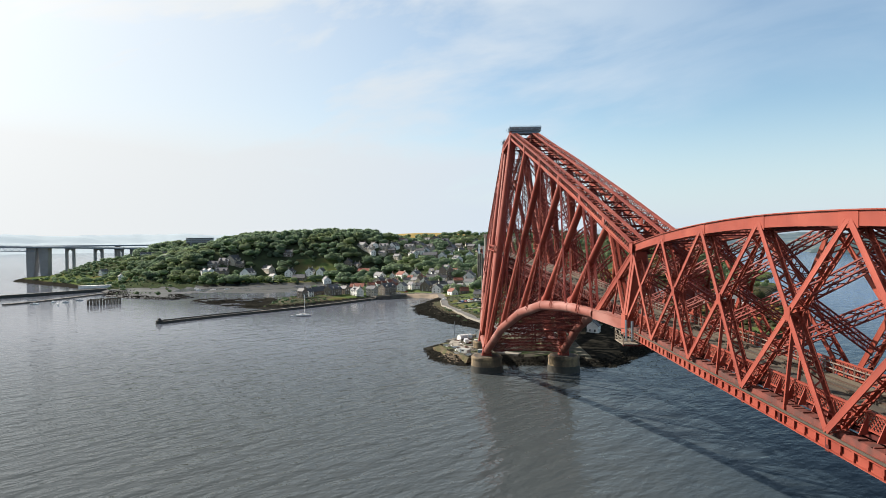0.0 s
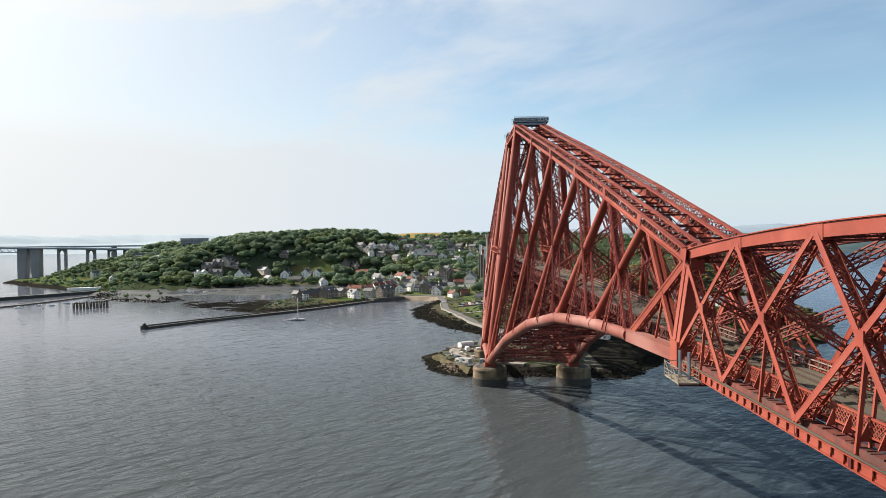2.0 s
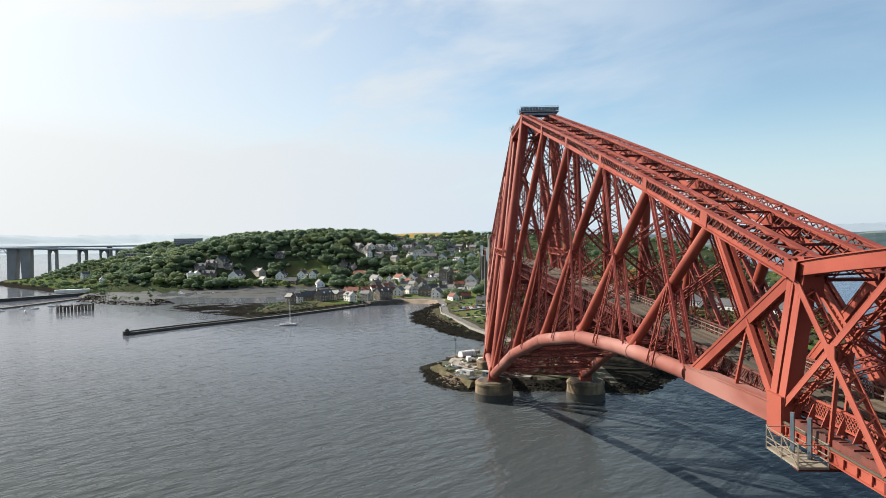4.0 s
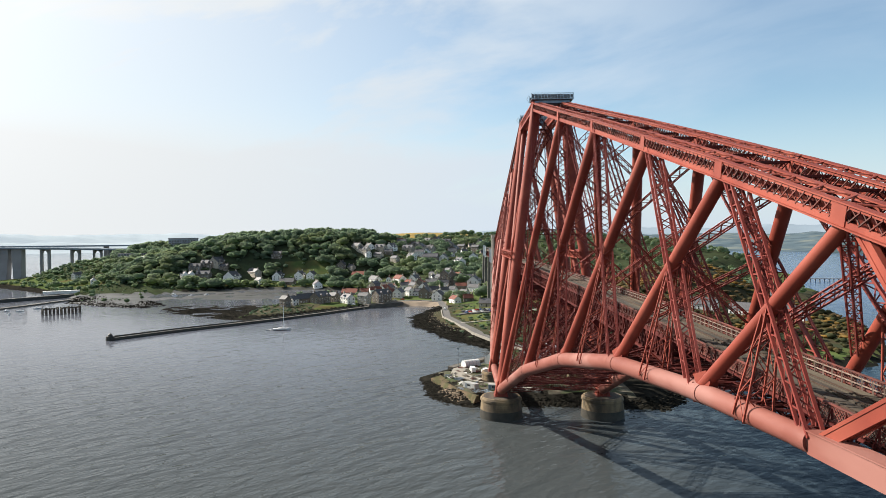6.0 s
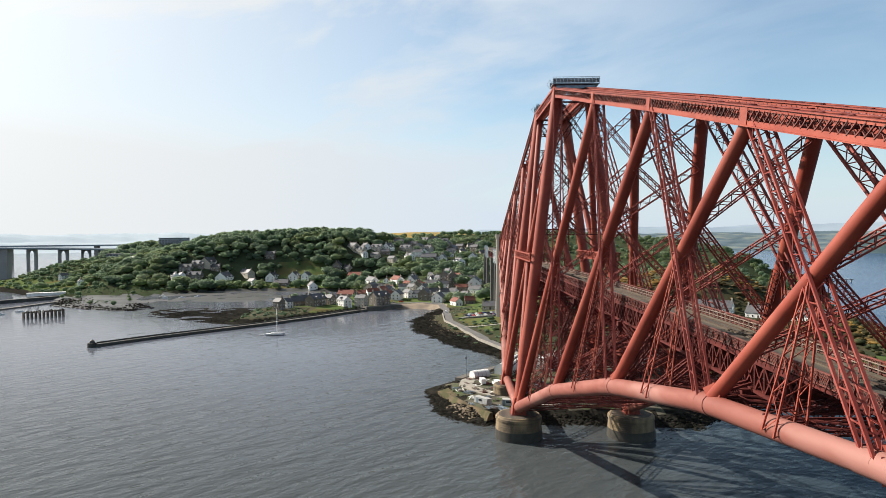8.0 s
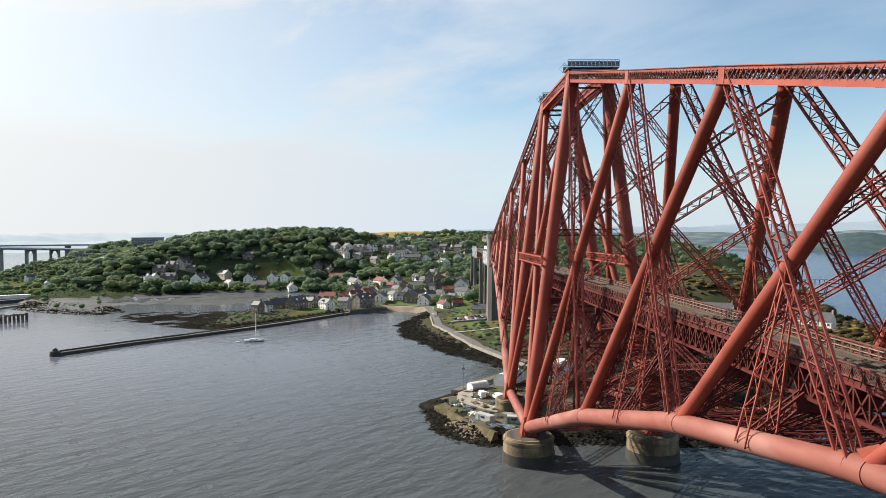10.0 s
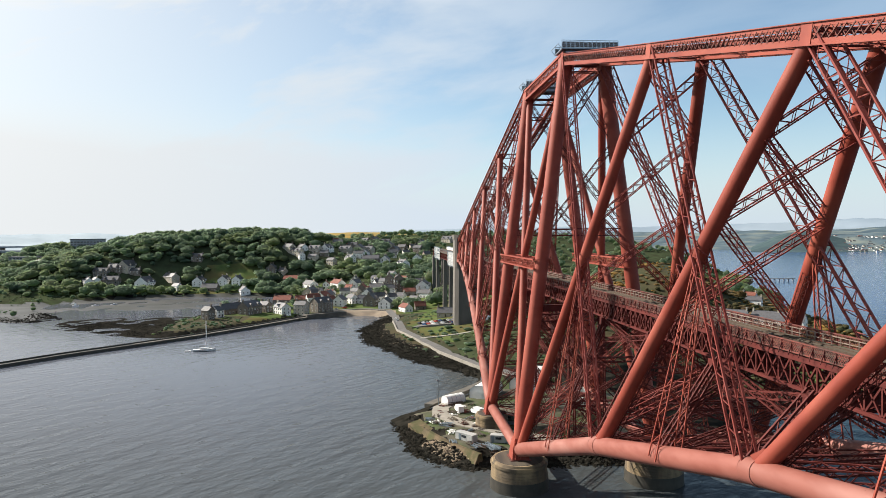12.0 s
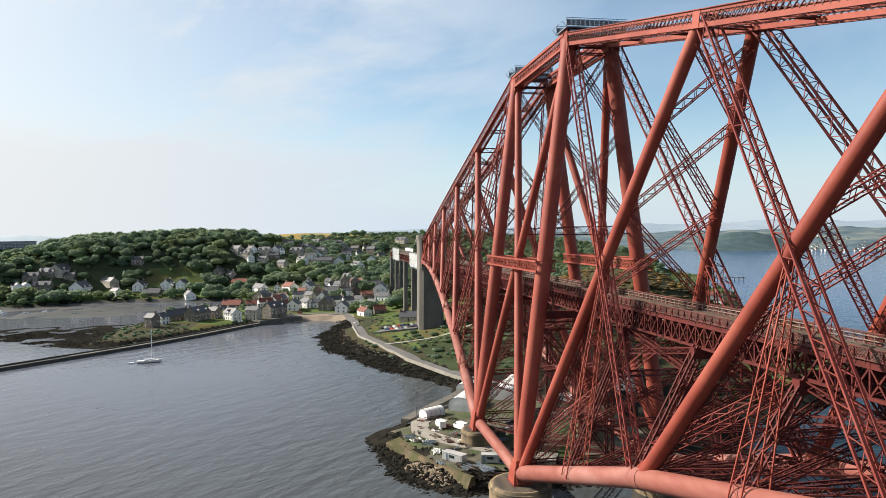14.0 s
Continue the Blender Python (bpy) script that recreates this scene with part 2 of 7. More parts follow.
# ---------------------------------------------------------------- mesh tools
class Build:
    """Collects bars, tubes, boxes and blocks as one mesh."""

    def __init__(self):
        self.v, self.f, self.s, self.m = [], [], [], []

    def add(self, verts, faces, smooth=False, mat=0):
        k = len(self.v)
        self.v += [tuple(p) for p in verts]
        self.f += [tuple(i + k for i in f) for f in faces]
        self.s += [smooth] * len(faces)
        self.m += [mat] * len(faces)
        return self

    def bar(self, p, q, w, h, ref=(0, 0, 1), w2=None, h2=None, mat=0):
        """A straight bar from p to q: w across, h along ref."""
        p, q = Vector(p), Vector(q)
        a = (q - p).normalized()
        u = a.cross(Vector(ref))
        u = u.normalized() if u.length > 1e-4 else a.orthogonal().normalized()
        v = u.cross(a)
        vs = []
        for c, ww, hh in ((p, w, h), (q, w2 or w, h2 or h)):
            for su, sv in ((-1, -1), (1, -1), (1, 1), (-1, 1)):
                vs.append(c + u * (su * ww / 2) + v * (sv * hh / 2))
        return self.add(vs, [(3, 2, 1, 0), (4, 5, 6, 7), (0, 1, 5, 4), (1, 2, 6, 5), (2, 3, 7, 6), (3, 0, 4, 7)], mat=mat)

    def tube(self, p, q, r0, r1=None, n=20, caps=True):
        p, q = Vector(p), Vector(q)
        r1 = r0 if r1 is None else r1
        a = (q - p).normalized()
        u = a.orthogonal().normalized()
        v = a.cross(u)
        ring = [u * math.cos(2 * math.pi * i / n) + v * math.sin(2 * math.pi * i / n) for i in range(n)]
        self.add([p + d * r0 for d in ring] + [q + d * r1 for d in ring],
                 [(i, (i + 1) % n, n + (i + 1) % n, n + i) for i in range(n)], True)
        if caps:
            self.add([p + d * r0 for d in ring], [tuple(range(n))[::-1]])
            self.add([q + d * r1 for d in ring], [tuple(range(n))])
        return self

    def box(self, x0, y0, z0, x1, y1, z1, mat=0):
        vs = [(x, y, z) for z in (z0, z1) for x, y in ((x0, y0), (x1, y0), (x1, y1), (x0, y1))]
        return self.add(vs, [(3, 2, 1, 0), (4, 5, 6, 7), (0, 1, 5, 4), (1, 2, 6, 5), (2, 3, 7, 6), (3, 0, 4, 7)], mat=mat)

    def lattice(self, p, q, ref, w, h, w2=None, h2=None, rail=0.3, lace=0.14, pitch=2.2, sides="uv", cross=False):
        """A laced box member: four corner rails and zigzag lacing. w across, h along ref."""
        p, q = Vector(p), Vector(q)
        w2, h2 = w2 or w, h2 or h
        a = (q - p).normalized()
        u = a.cross(Vector(ref)).normalized()
        v = u.cross(a)
        length = (q - p).length
        steps = max(2, round(length / pitch))

        def at(t, su, sv):
            return p.lerp(q, t) + u * (su * (w + (w2 - w) * t) / 2) + v * (sv * (h + (h2 - h) * t) / 2)

        for su, sv in ((-1, -1), (1, -1), (1, 1), (-1, 1)):
            self.bar(at(0, su, sv), at(1, su, sv), rail, rail, v)
        planes = []
        if "u" in sides:
            planes += [((-1, -1), (1, -1), v), ((-1, 1), (1, 1), v)]
        if "v" in sides:
            planes += [((-1, -1), (-1, 1), u), ((1, -1), (1, 1), u)]
        for one, two, normal in planes:
            for i in range(steps):
                t0, t1 = i / steps, (i + 1) / steps
                x, y = (one, two) if i % 2 else (two, one)
                self.bar(at(t0, *x), at(t1, *y), lace, lace * 0.45, normal)
                if cross:
                    self.bar(at(t0, *y), at(t1, *x), lace, lace * 0.45, normal)
        return self

    def mesh(self, name, mats):
        me = bpy.data.meshes.new(name)
        me.from_pydata(self.v, [], self.f)
        me.polygons.foreach_set("use_smooth", self.s)
        for m in mats if isinstance(mats, (list, tuple)) else [mats]:
            me.materials.append(m)
        if any(self.m):
            me.polygons.foreach_set("material_index", self.m)
        me.update()
        return me


def part(name, b, mat, parent=None, label=""):
    """Links what b collected as one mesh under parent."""
    ob = new(name, b.mesh(name, mat) if isinstance(b, Build) else b)
    ob.parent = parent
    return tagged(ob, label)


def thing(name, label, category, group="", kind="", at=None):
    """A top-level thing that carries its parts."""
    ob = new(name)
    ob.matrix_basis = at or Matrix()
    return tagged(ob, label, category, group, kind)


def step(lo, hi, x):
    t = np.clip((np.asarray(x, float) - lo) / (hi - lo), 0, 1)
    return t * t * (3 - 2 * t)


# ---------------------------------------------------------------- the cantilever of the railway bridge
# nodes of one truss: distance from the tower's middle, height of the upper and of the lower member
TOP_Y = (22.1, 78.4, 122.2, 159.2, 188.3, 211.3, 230.6)
LOW_Y = (22.1, 75.8, 121.6, 158.3, 188.5, 210.6, 230.0)
TOP_Z = (111.4, 98.3, 88.3, 79.6, 72.7, 67.0, 62.2)
LOW_Z = (9.6, 27.6, 39.2, 45.6, 48.3, 49.3, 49.7)


def half_width(y, z):
    """The trusses lean inwards; both their edges run straight in plan towards the cantilever's ends."""
    out = max(0.0, abs(y) - 22.1) / 208.3
    upper, lower = 5.03 - 1.5 * out, 18.3 - 13.2 * out
    z1, z0 = np.interp(abs(y), TOP_Y, TOP_Z), np.interp(abs(y), LOW_Y, LOW_Z)
    return lower + (upper - lower) * float((z - z0) / (z1 - z0))


def pt(side, y, z):
    return Vector((side * half_width(y, z), y, z))


def top(side, arm, i):
    return pt(side, arm * TOP_Y[i], TOP_Z[i])


def foot(side, arm, i):
    return pt(side, arm * LOW_Y[i], LOW_Z[i])


def deck_z(y):
    return 51.7 - 1.3 * float(step(120, 225, -y))


LOW_R = (1.80, 1.66, 1.48, 1.28, 1.1, 0.95, 0.88)
bridge = thing("railway_cantilever", "red-painted steel railway cantilever with tubular struts and lattice ties",
               "railway bridge", group="railway bridge")

for side in (-1, 1):
    face = Vector((side, 0, -0.13)).normalized()
    for arm in (-1, 1):
        # main column with its joint collars
        b = Build()
        b.tube(foot(side, arm, 0), top(side, arm, 0), 1.83, 1.83, 28)
        for k in range(1, 6):
            c = foot(side, arm, 0).lerp(top(side, arm, 0), k / 6)
            d = (top(side, arm, 0) - foot(side, arm, 0)).normalized()
            b.tube(c - d * 0.3, c + d * 0.3, 1.845, 1.845, 28)
        part("column", b, RED, bridge)
        # skewback over the pier
        b = Build()
        c = foot(side, arm, 0)
        b.bar(c + Vector((0, 0, -1.9)), c + Vector((0, 0, 1.2)), 4.6, 5.0, (0, 1, 0), 3.7, 3.9)
        b.bar(c + Vector((0, 0, 1.2)), c + Vector((0, 0, 3.4)), 3.7, 3.9, (0, 1, 0), 2.6, 2.8)
        shoe = part("skewback", b, RED, bridge)
        part("bed_plate", Build().bar(c + Vector((0, 0, -2.3)), c + Vector((0, 0, -1.9)), 5.4, 5.8, (0, 1, 0)), RED_WORN_DIM, shoe)
        for dx in (-1.4, 0, 1.4):
            part("rib", Build().bar(c + Vector((dx, 0, -1.6)), c + Vector((dx, 0, 2.6)), 0.3, 6.0, (0, 1, 0), 0.3, 4.0), RED, shoe)
        # brace of the tower's long face
        b = Build()
        b.tube(foot(side, arm, 0) + Vector((0, -arm * 1.2, 1.5)), top(side, -arm, 0) + Vector((0, arm * 1.0, -3)), 1.15, 1.0, 20)
        part("tower_brace", b, RED, bridge)
        for i in range(6):
            # lower member
            b = Build()
            p, q = foot(side, arm, i), foot(side, arm, i + 1)
            if i < 5:
                b.tube(p, q, LOW_R[i], LOW_R[i + 1], 26)
                d = (q - p).normalized()
                for c, e, rr in ((p, p + d * 2.3, LOW_R[i]), (q - d * 2.3, q, LOW_R[i + 1])):
                    b.tube(c, e, rr + 0.07, rr + 0.07, 26)
            else:
                b.bar(p, q, 1.35, 1.8)
                b.bar(p + Vector((0, 0, 0.95)), q + Vector((0, 0, 0.95)), 1.6, 0.1)
            part("lower_member", b, RED_FADED, bridge)
            # strut: lower node to the next upper node
            b = Build()
            p, q = foot(side, arm, i), top(side, arm, i + 1)
            r = (1.22, 1.18, 1.0, 0.88, 0.72, 0.7)[i]
            p = p + (foot(side, arm, i + 1) - p).normalized() * (0.9, 1.6, 1.5, 1.2, 0.9, 0.7)[i]
            q = q + (top(side, arm, i) - q).normalized() * (0.8 if i < 4 else 0.3)
            if i < 5:
                b.tube(p, q, r, r * 0.94, 22)
                d = (q - p).normalized()
                b.bar(p + d * 3.4, p + d * 1.0, 2.0 * r, 1.0, face, 3.2, 1.2)
            else:
                b.lattice(p, q, face, 0.9, 0.8, rail=0.28, lace=0.16, pitch=1.3)
                for sv in (-1, 1):
                    b.bar(p + face * sv * 0.45, q + face * sv * 0.45, 1.1, 0.08, face)
            part("strut", b, RED, bridge)
            # tie: upper node to the next lower node
            b = Build()
            p, q = top(side, arm, i), foot(side, arm, i + 1)
            p = p + (top(side, arm, i + 1) - p).normalized() * (0.9, 0.8, 0.7, 0.6, 0.5, 0.4)[i]
            q = q + (foot(side, arm, i) - q).normalized() * 0.1
            w = (2.3, 2.2, 2.0, 1.8, 1.5, 0.85)[i]
            b.lattice(p, q, face, w, w * 1.05, w * 0.85, w * 0.8, rail=0.29 if i < 5 else 0.42, lace=0.13, pitch=w * 0.8)
            if i > 4:
                b.bar(p + face * (w / 2 + 0.1), q + face * (w / 2 + 0.1), w * 0.95, 0.1, face)
            part("tie", b, RED_LACE if i < 5 else RED, bridge)
            # hanger from the crossing of strut and tie to the lower member
            a0, a1 = foot(side, arm, i), top(side, arm, i + 1)
            c0, c1 = top(side, arm, i), foot(side, arm, i + 1)
            da, dc = a1 - a0, c1 - c0
            den = da.y * dc.z - da.z * dc.y
            t = ((c0.y - a0.y) * dc.z - (c0.z - a0.z) * dc.y) / den
            cross_at = a0 + da * t
            mid = a0.lerp(c1, 0.56)
            b = Build()
            if i < 5:
                b.lattice(cross_at, mid - Vector((0, 0, 0.5)), face, 0.6, 1.1, 2.3, 2 * LOW_R[i] + 0.45, rail=0.18, lace=0.1, pitch=2.0)
            else:
                b.bar(cross_at, mid + Vector((0, 0, 0.6)), 0.3, 0.3, face)
            part("hanger", b, RED, bridge)
            # upper member: two deep laced webs with solid flanges
            b = Build()
            p, q = top(side, arm, i), top(side, arm, i + 1)
            d = (q - p).normalized()
            up = Vector((0, -d.z * (1 if d.y > 0 else -1), abs(d.y))).normalized()
            dep, dep2 = (0.83 * (3.5 - 0.25 * j) for j in (i, i + 1))
            p, q = (c + up * 0.085 * (3.5 - 0.25 * j) for c, j in ((p, i), (q, i + 1)))
            lacing = []
            for sx in (-1.25, 1.25):
                off = Vector((sx, 0, 0))
                for sv, deep in ((-1, 0.28 * dep), (1, 0.2 * dep)):
                    b.bar(p + off + up * sv * (dep - deep) / 2, q + off + up * sv * (dep2 - deep) / 2, 0.16, deep, up)
                webs = Build()
                lacing.append(webs)
                n = round((q - p).length / 1.3)
                for k in range(n):
                    s0, s1 = k / n, (k + 1) / n
                    lo, hi = up * (-0.24 * dep), up * (0.34 * dep)
                    webs.bar(p.lerp(q, s0) + off * 1.06 + lo, p.lerp(q, s1) + off * 1.06 + hi, 0.1, 0.12, (1, 0, 0))
                    if sx * side > 0:
                        webs.bar(p.lerp(q, s0) + off * 0.95 + hi, p.lerp(q, s1) + off * 0.95 + lo, 0.1, 0.08, (1, 0, 0))
            n = round((q - p).length / 2.4)
            for k in range(n):
                for sv in (-1, 1):
                    s0, s1 = k / n, (k + 1) / n
                    e = 1.2 if k % 2 else -1.2
                    h0 = up * sv * (dep / 2 - 0.05)
                    b.bar(p.lerp(q, s0) + Vector((e, 0, 0)) + h0, p.lerp(q, s1) + Vector((-e, 0, 0)) + h0, 0.28, 0.1, up)
            for sx in (-1.25, 1.25):
                for sv in (-1, 1):
                    o = Vector((sx, 0, 0)) + up * sv * (dep / 2)
                    o2 = Vector((sx, 0, 0)) + up * sv * (dep2 / 2)
                    b.bar(p + o, q + o2, 0.75, 0.12, up)
            member = part("upper_member", b, RED, bridge)
            # a darker red on the lacing stands in for its edge-on shading
            for webs in lacing:
                part("web_lacing", webs, RED_WORN_DIM, member)
            # inspection stair up the inner face of the strut
            if i < 3:
                b = Build()
                e0, e1 = foot(side, arm, i), top(side, arm, i + 1)
                o = -face * 1.2 + Vector((0, arm * 1.0, -1.0))
                b.lattice(e0.lerp(e1, 0.05) + o, e0.lerp(e1, 0.55) + o, face, 0.9, 0.9, rail=0.1, lace=0.07, pitch=0.9)
                part("stair", b, RED_SHADED, bridge)
            # gusset plates at the upper node
            for sx in (-1.36, 1.36):
                b = Build()
                g = q + Vector((sx, 0, 0))
                b.bar(g - d * 1.0, g + d * 1.0, 0.1, dep2 + 0.1, up)
                part("gusset", b, RED, bridge)
        # end post of the cantilever
        b = Build()
        p, q = foot(side, arm, 6), top(side, arm, 6)
        for dy in (-0.75, 0.75):
            o = Vector((0, dy, 0))
            b.bar(p + o, q + o + Vector((0, 0, 1.0)), 1.4, 0.5, (0, 1, 0))
            b.bar(p + o + face * 0.75, q + o + face * 0.75, 0.12, 1.1, (0, 1, 0))
        b.bar(q + Vector((0, 0, -2.2)), q + Vector((0, 0, 1.2)), 1.7, 2.6, (0, 1, 0))
        b.bar(p + Vector((0, 0, -1.6)), p + Vector((0, 0, 1.8)), 1.7, 2.6, (0, 1, 0))
        part("end_post", b, RED, bridge)
    # base tube between the two piers, belt and upper member over the tower
    b = Build()
    b.tube(foot(side, -1, 0), foot(side, 1, 0), 1.5, 1.5, 22)
    part("base_tube", b, RED_FADED, bridge)
    b = Build()
    w = half_width(0, 58.5) + 0.2
    b.lattice((side * w, -24.2, 58.4), (side * w, 24.2, 58.4), (0, 0, 1), 4.6, 2.4, rail=0.4, lace=0.2, pitch=1.5, cross=True)
    part("belt", b, RED, bridge)
    b = Build()
    p, q = top(side, -1, 0), top(side, 1, 0)
    b.lattice(p, q, (0, 0, 1), 2.5, 2.9, rail=0.65, lace=0.26, pitch=1.6, cross=True)
    for sx in (-1.36, 1.36):
        for c in (p, q):
            b.box(c.x + sx - 0.06, c.y - 2.4, c.z - 2.6, c.x + sx + 0.06, c.y + 2.4, c.z + 1.9)
    part("upper_member", b, RED, bridge)

# bracing between the two trusses
for arm in (-1, 1):
    def sway(p0, p1, q0, q1, w, name="sway_brace", mat=RED_SHADED):
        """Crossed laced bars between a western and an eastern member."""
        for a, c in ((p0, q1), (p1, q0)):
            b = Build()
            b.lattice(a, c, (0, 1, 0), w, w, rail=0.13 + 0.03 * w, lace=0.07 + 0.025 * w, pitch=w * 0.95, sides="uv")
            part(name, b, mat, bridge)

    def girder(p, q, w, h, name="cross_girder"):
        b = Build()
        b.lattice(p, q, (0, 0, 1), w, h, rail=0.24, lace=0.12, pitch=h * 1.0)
        part(name, b, RED_SHADED, bridge)

    # in the plane of the two columns
    col = [foot(-1, arm, 0).lerp(top(-1, arm, 0), t) for t in (0.04, 0.34, 0.56, 0.79, 0.98)]
    colr = [Vector((-c.x, c.y, c.z)) for c in col]
    for k in (0, 2, 3):
        sway(col[k], col[k + 1], colr[k], colr[k + 1], 1.4)
    for k in (1, 2, 4):
        girder(col[k], colr[k], 1.6, 1.8)
    for i in range(6):
        # struts of bay i
        p, q = foot(-1, arm, i), top(-1, arm, i + 1)
        w = (1.25, 1.2, 1.1, 0.95, 0.8, 0.7)[i]
        # crossed panels: one below the railway, the others between these shares of the strut
        levels = ((0.49, 0.675, 0.845, 0.97), (0.41, 0.665, 0.835, 0.97), (0.34, 0.69, 0.97), (0.27, 0.63, 0.97), (0.25, 0.96), ())[i]
        panels = ([(0.09, 0.45)] if i < 1 else [(0.09, 0.36)] if i < 2 else []) + list(zip(levels[:-1], levels[1:]))
        for t0, t1 in panels:
            l0, l1 = p.lerp(q, t0), p.lerp(q, t1)
            r0, r1 = (Vector((-c.x, c.y, c.z)) for c in (l0, l1))
            sway(l0, l1, r0, r1, w if t0 > 0.1 else 1.8, mat=RED_LACE)
        girder(top(-1, arm, i + 1), top(1, arm, i + 1), 1.2, 1.6)
        # between the lower members
        a, c = foot(-1, arm, i), foot(-1, arm, i + 1)
        ar, cr = (Vector((-v.x, v.y, v.z)) for v in (a, c))
        if i < 5:
            m, mr = a.lerp(c, 0.5), ar.lerp(cr, 0.5)
            sway(a, m, ar, mr, 2.0, "lower_lateral")
            sway(m, c, mr, cr, 1.7, "lower_lateral")
            girder(c, cr, 1.6, 1.8)
            girder(m, mr, 1.2, 1.3)
        # between the upper members
        a, c = top(-1, arm, i), top(-1, arm, i + 1)
        for t in (0.33, 0.67):
            l = a.lerp(c, t)
            girder(l, Vector((-l.x, l.y, l.z)), 0.8, 1.0)
    girder(top(-1, arm, 0), top(1, arm, 0), 2.0, 2.6)
    girder(foot(-1, arm, 0) + Vector((0, 0, 1.4)), foot(1, arm, 0) + Vector((0, 0, 1.4)), 2.2, 2.4)
sway(foot(-1, -1, 0), foot(-1, 1, 0), foot(1, -1, 0), foot(1, 1, 0), 1.8, "lower_lateral")

# ---------------------------------------------------------------- the railway inside it


def lattice_fence(b, x, y0, y1, z0, z1, pitch=0.42):
    """An open parapet of fine crossed bars with a top and a bottom rail."""
    za, zb = deck_z(y0), deck_z(y1)
    b.bar((x, y0, za + z1), (x, y1, zb + z1), 0.2, 0.14)
    b.bar((x, y0, za + z0), (x, y1, zb + z0), 0.16, 0.14)
    rise, length = z1 - z0, y1 - y0
    for k in range(-int(rise / pitch), int(length / pitch) + 1):
        u0, u1 = k * pitch, k * pitch + rise
        c0, c1 = max(u0, 0.0), min(u1, length)
        if c1 - c0 < 0.1:
            continue
        h0, h1 = z0 + (c0 - u0), z0 + (c1 - u0)
        zc = za + (zb - za) * c0 / length
        b.bar((x, y0 + c0, zc + h0), (x, y0 + c1, zc + h1), 0.08, 0.04, (1, 0, 0))
        b.bar((x + 0.05, y0 + c0, zc + z0 + z1 - h0), (x + 0.05, y0 + c1, zc + z0 + z1 - h1), 0.08, 0.04, (1, 0, 0))


